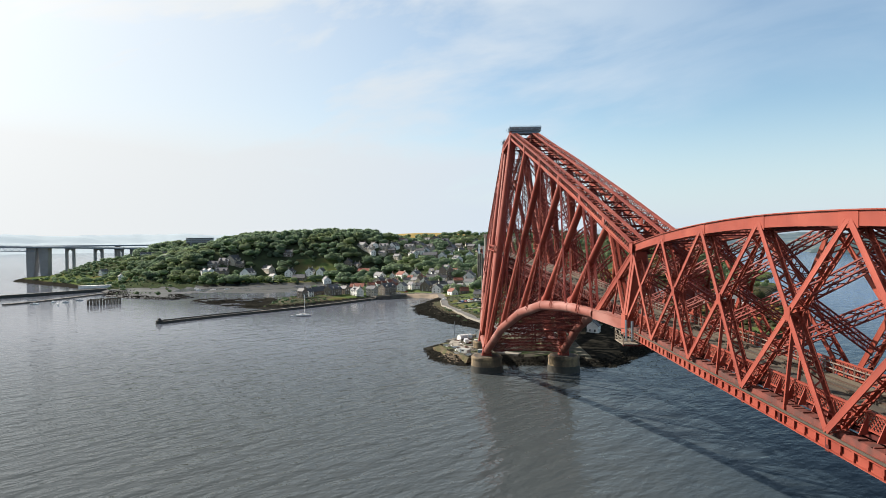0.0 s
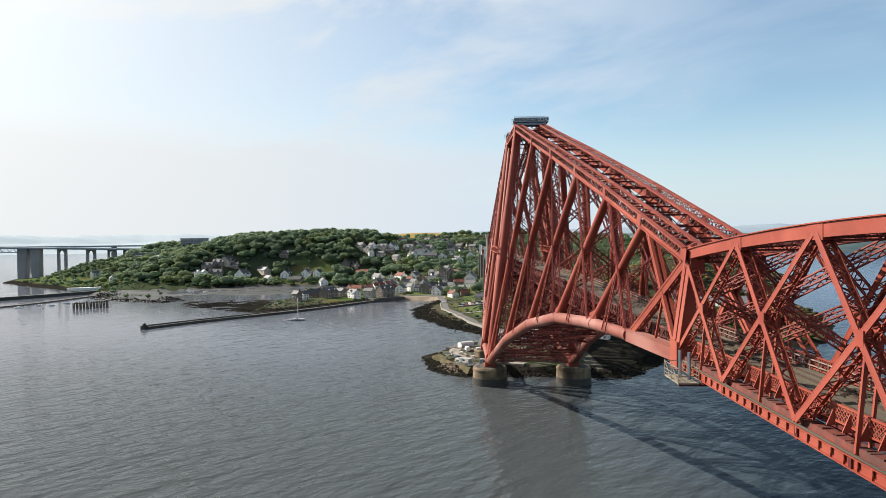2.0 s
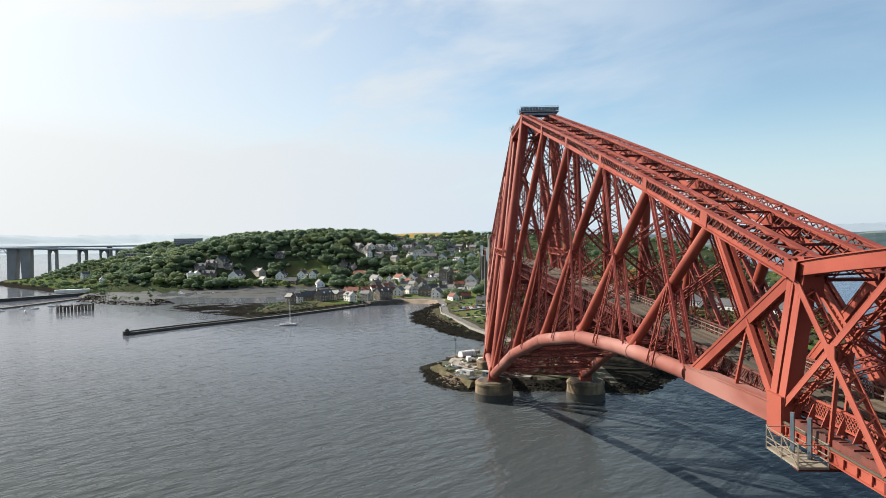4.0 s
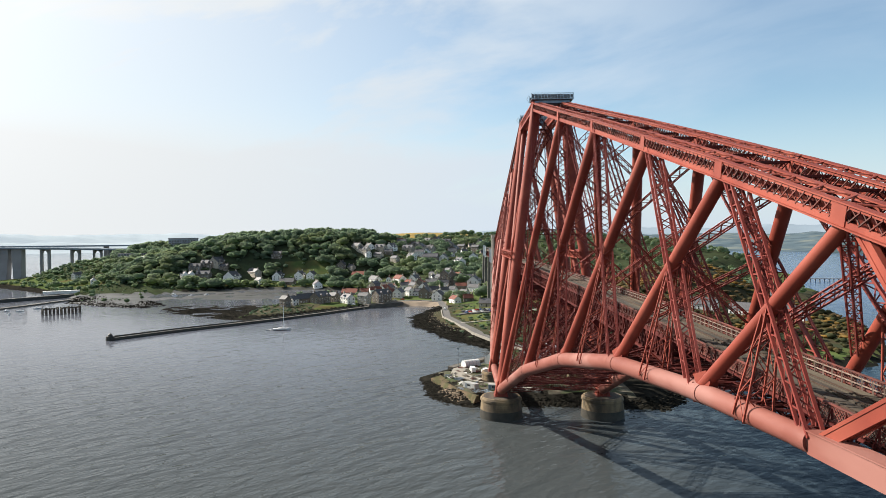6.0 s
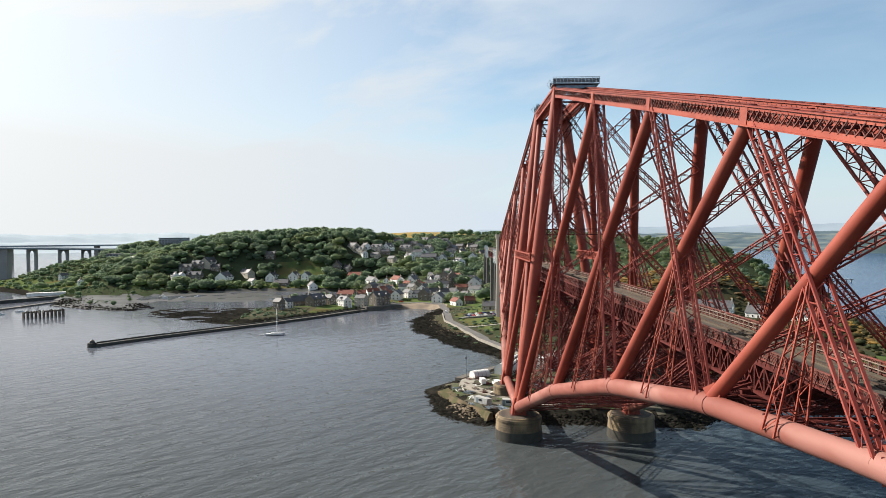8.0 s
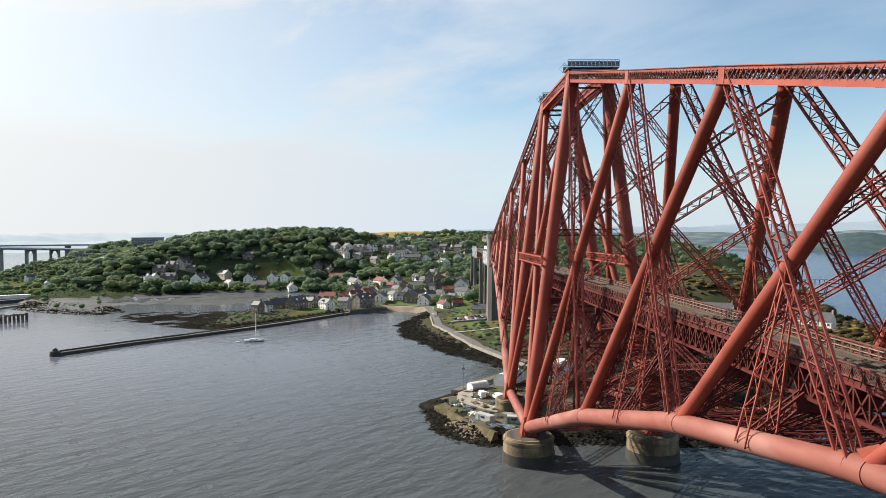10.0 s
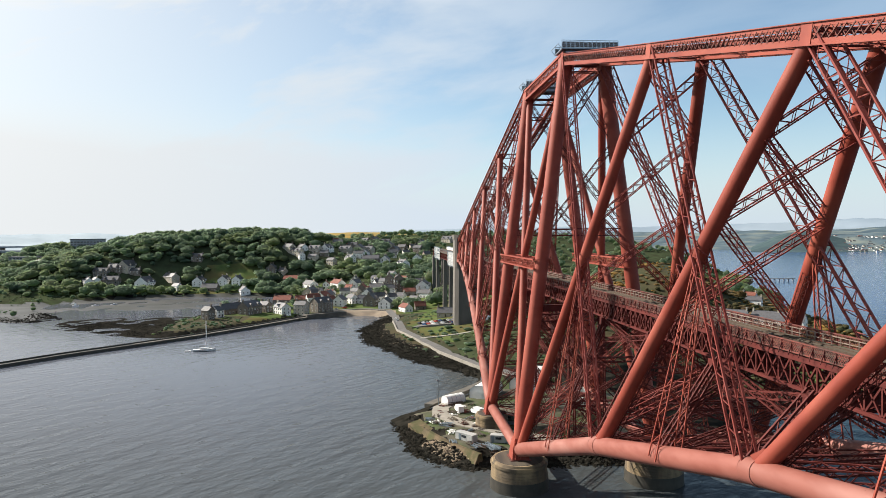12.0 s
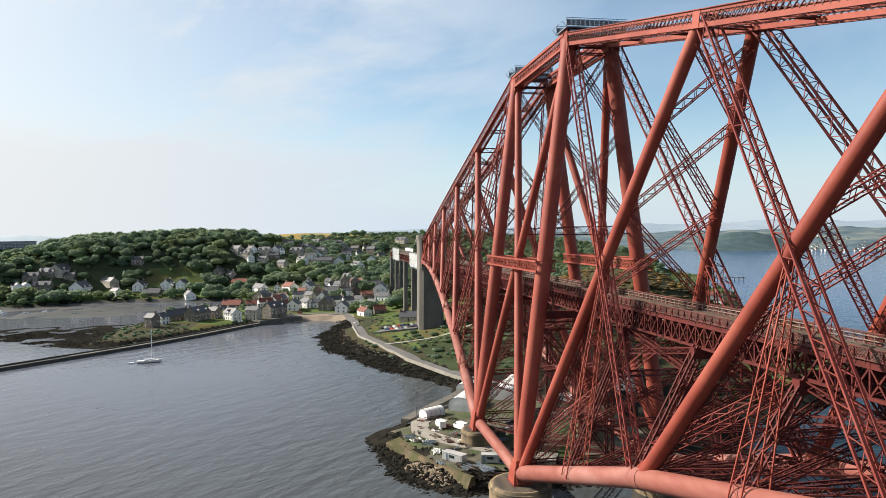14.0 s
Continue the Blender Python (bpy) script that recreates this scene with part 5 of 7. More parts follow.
house(190, 193, 30.0, 1.3, WHITE, SLATE, -42)
house(144, 226, 26.0, 1.3, WHITE, SLATE, -38)
house(246, 318, 12.0, 1.6, WHITE, SLATE, -44)
house(262, 352, 11.0, 1.8, WHITE, TILE, -50)
house(44, 794, 18.2, 2, BUFF, SLATE, -42)
house(52, 68, 5.3, 1.6, WHITE, SLATE, 60)
house(71, 786, 13.2, 2, BUFF, SLATE, -42)

# further houses up the slope behind the harbour
fill = random.Random(12)
while len(HOUSES) < 126:
    x, y = fill.uniform(-128, 6), fill.choice((fill.uniform(390, 520), fill.uniform(390, 470), fill.uniform(626, 776)))
    if all(math.hypot(x - hx, y - hy) > 9 + hw * 0.55 for hx, hy, hw in HOUSES) and not (abs(x) < 12 and y < 456):
        house(x, y, fill.uniform(8, 14), fill.choice((1.5, 2, 2, 2.4)), fill.choice((WHITE, WHITE, WHITE, BUFF, STONE)), fill.choice((SLATE, SLATE, SLATE, SLATE, SLATE, TILE)), fill.choice((-40, -20, 0, 20, 70, 80)))


def hall(x, y, w, d, h, turn, label, lift=0.0):
    """A flat-roofed block with bands of windows."""
    z = float(land_height(x, y)) + lift
    ob = thing("hotel_block", label, "building", at=pose(x, y, z, 0, 0, turn))
    b = Build()
    b.box(-w / 2, -d / 2, -3 - lift, w / 2, d / 2, h)
    part("wall", b, HOTEL, ob)
    b = Build()
    b.box(-w / 2 - 0.6, -d / 2 - 0.6, h, w / 2 + 0.6, d / 2 + 0.6, h + 0.8)
    part("roof", b, SLATE, ob)
    n = int(w / 4)
    for k in range(int(h / 3.4)):
        for j in range(n):
            b = Build()
            xx = -w / 2 + w * (j + 0.5) / n
            b.box(xx - 1.3, -d / 2 - 0.08, 1.2 + 3.3 * k, xx + 1.3, -d / 2 + 0.05, 3.0 + 3.3 * k)
            part("window", b, GLASS, ob)


hall(-449, 747, 40, 14, 9.0, 6, "large grey hotel block with window bands on the wooded hill", 3.5)
hall(-500, 694, 40, 12, 7, 8, "long low hotel wing with a flat roof")


# ---------------------------------------------------------------- woods
def ico():
    t = (1 + 5 ** 0.5) / 2
    v = [(-1, t, 0), (1, t, 0), (-1, -t, 0), (1, -t, 0), (0, -1, t), (0, 1, t), (0, -1, -t), (0, 1, -t), (t, 0, -1), (t, 0, 1), (-t, 0, -1), (-t, 0, 1)]
    f = [(0, 11, 5), (0, 5, 1), (0, 1, 7), (0, 7, 10), (0, 10, 11), (1, 5, 9), (5, 11, 4), (11, 10, 2), (10, 7, 6), (7, 1, 8), (3, 9, 4), (3, 4, 2), (3, 2, 6),
         (3, 6, 8), (3, 8, 9), (4, 9, 5), (2, 4, 11), (6, 2, 10), (8, 6, 7), (9, 8, 1)]
    v = [Vector(p).normalized() for p in v]
    mids, fs = {}, []

    def mid(a, c):
        key = (min(a, c), max(a, c))
        if key not in mids:
            v.append(((v[a] + v[c]) / 2).normalized())
            mids[key] = len(v) - 1
        return mids[key]

    for a, c, e in f:
        x, y, z = mid(a, c), mid(c, e), mid(e, a)
        fs += [(a, x, z), (c, y, x), (e, z, y), (x, y, z)]
    return np.array([tuple(p) for p in v]), np.array(fs)


ICO_V, ICO_F = ico()
BASE_F = np.array([(0, 11, 5), (0, 5, 1), (0, 1, 7), (0, 7, 10), (0, 10, 11), (1, 5, 9), (5, 11, 4), (11, 10, 2), (10, 7, 6), (7, 1, 8), (3, 9, 4), (3, 4, 2), (3, 2, 6),
                   (3, 6, 8), (3, 8, 9), (4, 9, 5), (2, 4, 11), (6, 2, 10), (8, 6, 7), (9, 8, 1)])
rng = np.random.default_rng(7)


def crown_template(seed, leaves, core=0.93):
    """A crown one metre in radius: a lumpy inner mass under many loose sprays of leaf, with gaps between its boughs."""
    g = np.random.default_rng(seed)
    lumps = g.normal(0, 1, (9, 3))
    lumps[:, 2] = np.abs(lumps[:, 2]) * 0.9 - 0.15
    lumps /= np.linalg.norm(lumps, axis=1)[:, None]

    def radius(d):
        near = np.clip((d @ lumps.T - 0.72) / 0.28, 0, 1)
        return 0.80 + 0.27 * near.max(1)

    squash = np.array([1.0, 1.0, 0.86])
    lift = np.array([0.0, 0.0, 0.93])
    inner = ICO_V * (radius(ICO_V) * core * (1 + g.uniform(-0.07, 0.07, len(ICO_V))))[:, None] * squash + lift
    d = g.normal(0, 1, (leaves, 3))
    d[:, 2] = np.where(d[:, 2] < -0.5, -d[:, 2], d[:, 2])
    d /= np.linalg.norm(d, axis=1)[:, None]
    mid = d * (radius(d) * g.uniform(0.88, 1.04, leaves))[:, None] * squash + lift
    n = d + g.normal(0, 0.4, (leaves, 3))
    n /= np.linalg.norm(n, axis=1)[:, None]
    u = np.cross(n, g.normal(0, 1, (leaves, 3)))
    u /= np.linalg.norm(u, axis=1)[:, None]
    v = np.cross(n, u)
    size = g.uniform(0.075, 0.165, leaves)[:, None]
    bend = n * size * 0.35
    quad = np.stack([mid - u * size, mid - v * size * 0.7 + bend, mid + u * size, mid + v * size * 0.7 + bend], 1).reshape(-1, 3)
    k = len(ICO_V) + 4 * np.arange(leaves)[:, None]
    return np.concatenate([inner, quad]), np.concatenate([ICO_F, k + [0, 1, 2], k + [0, 2, 3]])


CROWNS = [crown_template(s, 155) for s in range(14)]
BUSHES = [crown_template(s + 40, 34) for s in range(8)]


def wood(name, spots, mat, label, category="trees", shapes=None):
    """Many crowns as one mass: spots are x, y, ground, radius, height."""
    vs, fs, k = [], [], 0
    shapes = shapes or CROWNS
    for i, (x, y, z, r, h) in enumerate(spots):
        cv, cf = shapes[i % len(shapes)]
        a = rng.uniform(0, 6.28)
        c, s = math.cos(a), math.sin(a)
        v = np.empty_like(cv)
        v[:, 0] = (cv[:, 0] * c - cv[:, 1] * s) * r + x
        v[:, 1] = (cv[:, 0] * s + cv[:, 1] * c) * r + y
        v[:, 2] = cv[:, 2] * h / 1.85 + z - 0.3
        vs.append(v)
        fs.append(cf + k)
        k += len(cv)
    vs, fs = np.concatenate(vs), np.concatenate(fs)
    me = bpy.data.meshes.new(name)
    me.vertices.add(len(vs))
    me.vertices.foreach_set("co", vs.ravel())
    me.loops.add(fs.size)
    me.loops.foreach_set("vertex_index", fs.ravel())
    me.polygons.add(len(fs))
    me.polygons.foreach_set("loop_start", np.arange(len(fs)) * 3)
    me.materials.append(mat)
    me.update(calc_edges=True)
    return tagged(new(name, me), label, category, kind="stuff")


HX, HY, HW = (np.array(v, float) for v in zip(*HOUSES))


def scatter(x0, x1, y0, y1, cell, keep, size, ragged=0.66):
    """Spots on a jittered grid where keep(x, y, inland) gives the share that stays; low in front of houses."""
    gx, gy = np.meshgrid(np.arange(x0, x1, cell), np.arange(y0, y1, cell))
    x = gx.ravel() + rng.uniform(-0.45, 0.45, gx.size) * cell
    y = gy.ravel() + rng.uniform(-0.45, 0.45, gx.size) * cell
    stay = rng.random(gx.size) < keep(x, y, coast_distance(x, y))
    x, y = x[stay], y[stay]
    ax, ay = np.abs(x[:, None] - HX), HY - y[:, None]
    free = ~((ax < HW * 0.5 + 2.5) & (np.abs(ay) < HW * 0.5 + 2.5)).any(1)
    front = ((ax < HW * 0.6 + 1.5) & (ay > 0) & (ay < 15)).any(1)
    h = rng.uniform(size[0], size[1], len(x)) * (0.8 + 0.25 * ripple(x, y, 37.0))
    h = np.where(front, h * 0.4, h)
    h = np.where(x < -300, h * 0.85, h)
    h = np.where((x < -300) & (y < 543), h * 0.5, h)
    h = np.where(x < -545, h * 0.5, h)
    r = h * rng.uniform(0.46, ragged, len(x))
    return [t for t, ok in zip(zip(x, y, land_height(x, y), r, h), free) if ok]


def hill_keep(x, y, d):
    k = np.full(x.shape, 0.98)
    k[y > 873] = 0.2
    k[(y > 970) & (x > -260)] = 0.03
    v = (x > -135) & (y > 369) & (y < 873)
    k[v] = np.where(y[v] > 621, 0.5, np.where(y[v] > 509, 0.92, 0.3))
    k[(x > -150) & (x < 30) & (y > 679) & (y < 873)] = 0.5
    k[(x > -225) & (x < -85) & (y < 466)] = 0.05
    k[(np.abs(x + 228) < 32) & (y > 588) & (y < 625)] = 0.04
    k[(x < -480) & (y < 621)] = 0.7
    k[(x < -300) & (y < 532)] = 0.06
    k[(x < -440) & (y < 572)] = 0.5
    k[(d < 7) | ((x > -80) & (y < 325)) | near_path(x, y, ROAD, 7)] = 0
    return k


def east_keep(x, y, d):
    k = np.where(y > 417, 0.4, np.where(x < 120, 0.05, 0.015))
    k[(d < 12) | (np.abs(x) < 9) | ((x < 62) & (y < 296))] = 0
    return k


spots = scatter(-660, 10, 369, 1096, 11.5, hill_keep, (8.5, 15.5), 1.0)
spots += scatter(-480, -140, 590, 698, 9.5, lambda x, y, d: np.where((np.abs(x + 228) < 28) & (y < 621), 0.08, 0.85), (5.0, 10.0), 1.1)
# hedges and garden trees among the houses
spots += scatter(-135, 8, 372, 640, 7.0, lambda x, y, d: np.where((d > 9) & (np.abs(x) > 7) & ~near_path(x, y, ROAD, 6), 0.42, 0), (2.5, 6.0), 0.75)
spots += scatter(-430, -140, 556, 600, 6.0, lambda x, y, d: np.where(d > 6, 0.6, 0), (2.5, 6.5), 0.8)
wood("woodland", spots, LEAF, "dense green broadleaf woods on the hills round the village")
wood("woodland", scatter(10, 420, 417, 1086, 12.0, east_keep, (6.0, 11.0)), LEAF, "green trees on the slopes behind the village")
spots = scatter(10, 420, 223, 417, 12.0, east_keep, (6.0, 11.0))
wood("woodland", spots, THICKET, "dull olive trees on the slopes behind the railway")
spots = scatter(45, 300, 126, 427, 5.8, lambda x, y, d: np.where(d > 10, 0.38 + 0.6 * (ripple(x, y, 29.0) > -0.1), 0), (1.2, 3.0), 2.1)
wood("gorse", spots, GORSE, "yellow-flowering gorse scrub over the headland", "scrub", BUSHES)
spots = scatter(-300, -10, 126, 335, 4.5, lambda x, y, d: np.where((d > 9) & (d < 60) & ~near_path(x, y, ROAD, 5) & (x > -45), 0.3, 0), (0.4, 1.6), 1.9)
spots += scatter(-40, 60, 126, 320, 4.2, lambda x, y, d: np.where((d > 16) & ~near_path(x, y, ROAD, 6) & ~((np.abs(x + 16) < 22) & (y > 229) & (y < 268)), 0.5, 0), (0.5, 2.4), 1.9)
spots += scatter(-208, -160, 268, 335, 3.6, lambda x, y, d: np.where(d > 4, 0.5, 0), (0.6, 2.2), 1.1)
spots += scatter(5, 75, 82, 209, 6.0, lambda x, y, d: np.where((d > 8) & (np.abs(x) > 6), 0.3, 0), (1.0, 3.0), 0.9)
spots += scatter(-560, -320, 373, 558, 6, lambda x, y, d: np.where(np.hypot((x + 403) / 1.5, y - 432) < 17, 0.8, np.where((d > 7) & (y > 485), 0.72, 0)), (2.0, 5.0), 0.95)
wood("scrub", spots, LEAF, "low green bushes on the banks", "bushes", BUSHES)
spots = scatter(75, 250, 48, 270, 6.0, lambda x, y, d: np.where(d > 5, 0.75, 0), (1.5, 4.5), 1.05)
wood("scrub", spots, THICKET, "dark scrub round the cottages on the eastern shore", "bushes", BUSHES)

# ---------------------------------------------------------------- shore rocks
def boulders(name, n, path, spread, lo, hi, mat, label, lift=0.0, zmax=4.0):
    pts = np.array(path, float)
    seg = np.hypot(*np.diff(pts, axis=0).T)
    u = rng.uniform(0, seg.sum(), n)
    i = np.minimum(np.searchsorted(np.cumsum(seg), u), len(seg) - 1)
    t = ((u - (np.cumsum(seg) - seg)[i]) / seg[i])[:, None]
    xy = pts[i] * (1 - t) + pts[i + 1] * t + rng.normal(0, spread, (n, 2))
    z = land_height(xy[:, 0], xy[:, 1])
    ok = (z < zmax) & (z > -1.6)
    xy, z = xy[ok], z[ok]
    n = len(z)
    s = lo + (hi - lo) * rng.random(n) ** 2.2
    a = rng.uniform(0, 6.28, n)
    v = ICO_V[None, :12] * (1 + rng.uniform(-0.3, 0.3, (n, 12)))[:, :, None] * s[:, None, None] * np.array([1.2, 1.0, 0.62])
    c, sn = np.cos(a)[:, None], np.sin(a)[:, None]
    vs = np.stack([v[:, :, 0] * c - v[:, :, 1] * sn + xy[:, :1], v[:, :, 0] * sn + v[:, :, 1] * c + xy[:, 1:], v[:, :, 2] + (z + lift * s)[:, None]], 2).reshape(-1, 3)
    fs = (BASE_F[None] + 12 * np.arange(n)[:, None, None]).reshape(-1, 3)
    me = bpy.data.meshes.new(name)
    me.from_pydata(vs.tolist(), [], fs.tolist())
    me.materials.append(mat)
    me.update()
    return tagged(new(name, me), label, "rocks", kind="stuff")


POINT_SHORE = [(-48, 38), (-46, 27), (-44.5, 18), (-42, 8), (-37, -4), (-28, -10), (-8, -6), (12, -8), (28, -12), (42, -14), (54, 0), (64, 14), (72, 46)]
boulders("shore_rocks", 7500, POINT_SHORE, 2.9, 0.2, 0.8, ROCK, "dark weed-covered boulders round the bridge's point", 0.1, 3.2)
boulders("rubble", 420, [(-40.5, 14), (-38, 8), (-35, 1), (-31, -4)], 1.2, 0.15, 0.5, RUBBLE, "pale tumbled rubble along the yard's edge", 0.3, 4.5)
boulders("shore_rocks", 9000, [(-52, 335), (-60, 303), (-68, 272), (-62, 230), (-54, 203), (-37, 163), (-20, 133), (-8, 113)], 8.0, 0.15, 0.8, ROCK,
         "dark weed-covered rocks along the bay", 0.1, 2.6)
boulders("shore_rocks", 5200, [(-200, 276), (-235, 276), (-262, 299), (-285, 328), (-245, 335), (-215, 310)], 10.0, 0.15, 0.55, ROCK, "dark weedy rock flats off the harbour point", 0.0, 3.0)
boulders("shore_rocks", 3500, [(-440, 462), (-425, 405), (-374, 372), (-332, 358), (-318, 375), (-345, 417)], 9.0, 0.2, 0.9, ROCK, "dark rocks round the low spit", 0.1, 2.5)
boulders("rubble", 160, [(-50, 291), (-56, 252), (-50, 218), (-28, 175), (-12, 146)], 3.0, 0.15, 0.5, RUBBLE, "pale stones at the top of the shore", 0.2, 4.5)


# ---------------------------------------------------------------- harbour
jetty = thing("jetty", "long dark stone jetty with a raised parapet and sloping side", "jetty")
JETTY = [(-257, 161), (-232, 194), (-205, 224), (-178, 254), (-150, 291), (-124, 330), (-112, 345)]


def wall_run(points, profile, name, mat, parent, cap=True):
    """A wall of one cross-section along a line: profile of (across, height)."""
    b = Build()
    n = len(profile)
    vs = []
    for k, (x, y) in enumerate(points):
        xa, ya = points[max(0, k - 1)]
        xb, yb = points[min(len(points) - 1, k + 1)]
        l = math.hypot(xb - xa, yb - ya)
        nx, ny = (yb - ya) / l, -(xb - xa) / l
        vs += [(x + nx * a, y + ny * a, z) for a, z in profile]
    fs = []
    for k in range(len(points) - 1):
        for i in range(n - 1):
            fs.append((k * n + i, (k + 1) * n + i, (k + 1) * n + i + 1, k * n + i + 1))
    fs += [tuple(range(n)), tuple((len(points) - 1) * n + i for i in range(n))[::-1]]
    b.add(vs, fs)
    return part(name, b, mat, parent)


QUAY_STONE = material("quay_stone", (0.13, 0.115, 0.095), 0.9, other=(0.075, 0.068, 0.058), scale=0.25, amount=0.9, bump=0.7, bump_scale=1.2)
wall_run(JETTY, [(-2.6, -3), (-2.3, 1.7), (2.3, 1.7), (3.4, -3)], "quay_body", GRANITE_DARK, jetty)
wall_run(JETTY, [(-2.3, 1.704), (-2.2, 2.5), (-1.5, 2.5), (-1.4, 1.704)], "parapet", GRANITE_DARK, jetty)
wall_run([(x + 0.5, y - 0.4) for x, y in JETTY[2:]], [(-1.2, 1.3), (-1.2, 1.85), (2.0, 1.85), (2.0, 1.3)], "walkway", QUAY_STONE, jetty)
b = Build()
b.tube((-257, 161, -2), (-257, 161, 2.6), 3.0, 2.6, 12)
b.tube((-257, 161, 2.6), (-257, 161, 3.9), 1.7, 1.2, 8)
b.tube((-257, 161, 3.9), (-257, 161, 4.5), 1.1, 0.2, 8)
part("jetty_head", b, GRANITE_DARK, jetty)
# quay along the houses
quay = thing("quay_wall", "dark stone harbour quay under the waterfront houses", "quay")
wall_run([(-114, 341), (-98, 351), (-84, 359)], [(-6, -1), (-6, 3.6), (1.2, 3.6), (1.8, -2)], "quay_body", QUAY_STONE, quay)
b = Build()
for k in range(9):
    b.box(-121 + 0.55 * k, 336 - 0.5 * k, -1, -120 + 0.55 * k, 338.5 - 0.5 * k, 3.4 - 0.36 * k)
part("quay_stairs", b, QUAY_STONE, quay)

# old timber pier stumps
stumps = thing("ruined_pier", "ruined dark timber pier standing in the water", "pier ruin", at=pose(-379.5, 313, 0, 0, 0, 43))
for k in range(11):
    for dy in (-2.2, 2.2):
        b = Build()
        h = 5.2 + 0.5 * ((k * 5) % 3)
        b.tube((-14.5 + 2.9 * k, dy, -2), (-14.5 + 2.9 * k, dy, h), 0.6, 0.5, 8)
        part("timber_post", b, TRUNK, stumps)
    b = Build()
    b.bar((-14.5 + 2.9 * k, -2.6, 4.6), (-14.5 + 2.9 * k, 2.6, 4.6), 0.7, 0.8)
    part("cap_beam", b, TRUNK, stumps)
for x0, x1 in ((-15.0, -4.0), (0.0, 15.0)):
    for dy in (-2.2, 2.2):
        b = Build()
        b.bar((x0, dy, 5.0), (x1, dy, 5.0), 0.5, 0.8)
        part("stringer", b, TRUNK, stumps)

# western breakwater with a sloping ramp
mole = thing("breakwater", "dark stone marina breakwater with a lower ramp", "breakwater")
wall_run([(-620, 291), (-532, 386), (-500, 427), (-470, 471), (-462, 485)], [(-4, -2), (-3, 3.4), (3, 3.4), (4.5, -2)], "mole_body", GRANITE_DARK, mole)
wall_run([(-478, 310), (-463, 340), (-452, 388), (-446, 427), (-440, 448)], [(-3, -2), (-2.6, 1.2), (2.6, 1.2), (3, -2)], "ramp", QUAY_STONE, mole)
b = Build()
b.box(-3, -18, 0, 3, 18, 3.2)
b.box(-3.4, -18.4, 3.2, 3.4, 18.4, 3.5)
shed = thing("marina_shed", "low white marina shed roof beside the ramp", "shed", at=pose(-482, 485, 3.2, 0, 0, -62))
part("shed_body", b, WHITE, shed)


# ---------------------------------------------------------------- boats
def hull_mesh(length, beam, high):
    """A pointed hull with a flat stern and a deck."""
    b = Build()
    rings = []
    for t, w in ((0.0, 0.7), (0.25, 0.95), (0.55, 1.0), (0.8, 0.7), (0.94, 0.3), (1.0, 0.02)):
        x = (t - 0.5) * length
        z = high * (0.85 + 0.35 * t * t)
        rings.append([(x, -beam / 2 * w, z), (x, -beam / 2 * w * 0.75, 0.0), (x, 0, -0.35), (x, beam / 2 * w * 0.75, 0.0), (x, beam / 2 * w, z)])
    vs = [p for r in rings for p in r]
    fs = []
    for k in range(len(rings) - 1):
        for i in range(4):
            fs.append((5 * k + i, 5 * k + i + 1, 5 * k + 6 + i, 5 * k + 5 + i))
        fs.append((5 * k + 4, 5 * k, 5 * k + 5, 5 * k + 9))
    fs.append((0, 1, 2, 3, 4))
    b.add(vs, fs)
    return b


BOAT = material("boat_white", (0.80, 0.80, 0.78), 0.35, other=(0.66, 0.66, 0.64), scale=0.6, amount=0.4, bump=0)
yacht = thing("sailing_yacht", "white moored sailing yacht with a bare mast", "yacht", at=pose(-157, 203, 0.25, 0, 0, 8))
part("hull", hull_mesh(12.5, 3.6, 1.15), BOAT, yacht)
b = Build()
b.bar((-2.6, 0, 1.45), (2.4, 0, 1.55), 1.9, 0.6, w2=1.3, h2=0.3)
part("cabin", b, BOAT, yacht)
b = Build()
b.tube((1.2, 0, 1.2), (1.2, 0, 17.5), 0.26, 0.2, 8)
part("mast", b, BOAT, yacht)
b = Build()
b.tube((1.1, 0, 2.6), (-4.0, 0, 2.4), 0.09, 0.09, 8)
part("boom", b, STEEL, yacht)
for q in ((6.1, 0, 1.4), (-6.1, 0, 1.2), (0.9, 1.75, 1.1), (0.9, -1.75, 1.1)):
    b = Build()
    b.tube((1.2, 0, 17.2), q, 0.02, 0.02, 4)
    part("stay", b, STEEL, yacht)
dinghy = thing("dinghy", "small white dinghy tied beside the yacht", "boat", group="small boats", at=pose(-166, 202, 0.05, 0, 0, 14))
part("hull", hull_mesh(3.6, 1.5, 0.5), BOAT, dinghy)
b = Build()
b.box(-0.4, -0.6, 0.3, -0.1, 0.6, 0.38)
part("thwart", b, TIMBER, dinghy)
for x, y, turn, ln in ((-451, 316, 20, 8), (-422, 307, -60, 6), (-430, 334, 30, 6), (-428, 356, 10, 7), (-444, 336, 50, 5), (-332, 481, 5, 7), (-318, 490, 25, 6), (-352, 485, 12, 6), (-362, 504, -20, 6)):
    boat = thing("motor_boat", "small white moored motor boat", "boat", group="small boats", at=pose(x, y, 0.05, 0, 0, turn))
    part("hull", hull_mesh(ln, ln * 0.33, 0.8), BOAT, boat)
    b = Build()
    b.bar((-ln * 0.15, 0, 1.2), (ln * 0.15, 0, 1.25), ln * 0.2, 0.9, w2=ln * 0.14, h2=0.5)
    part("cabin", b, BOAT, boat)


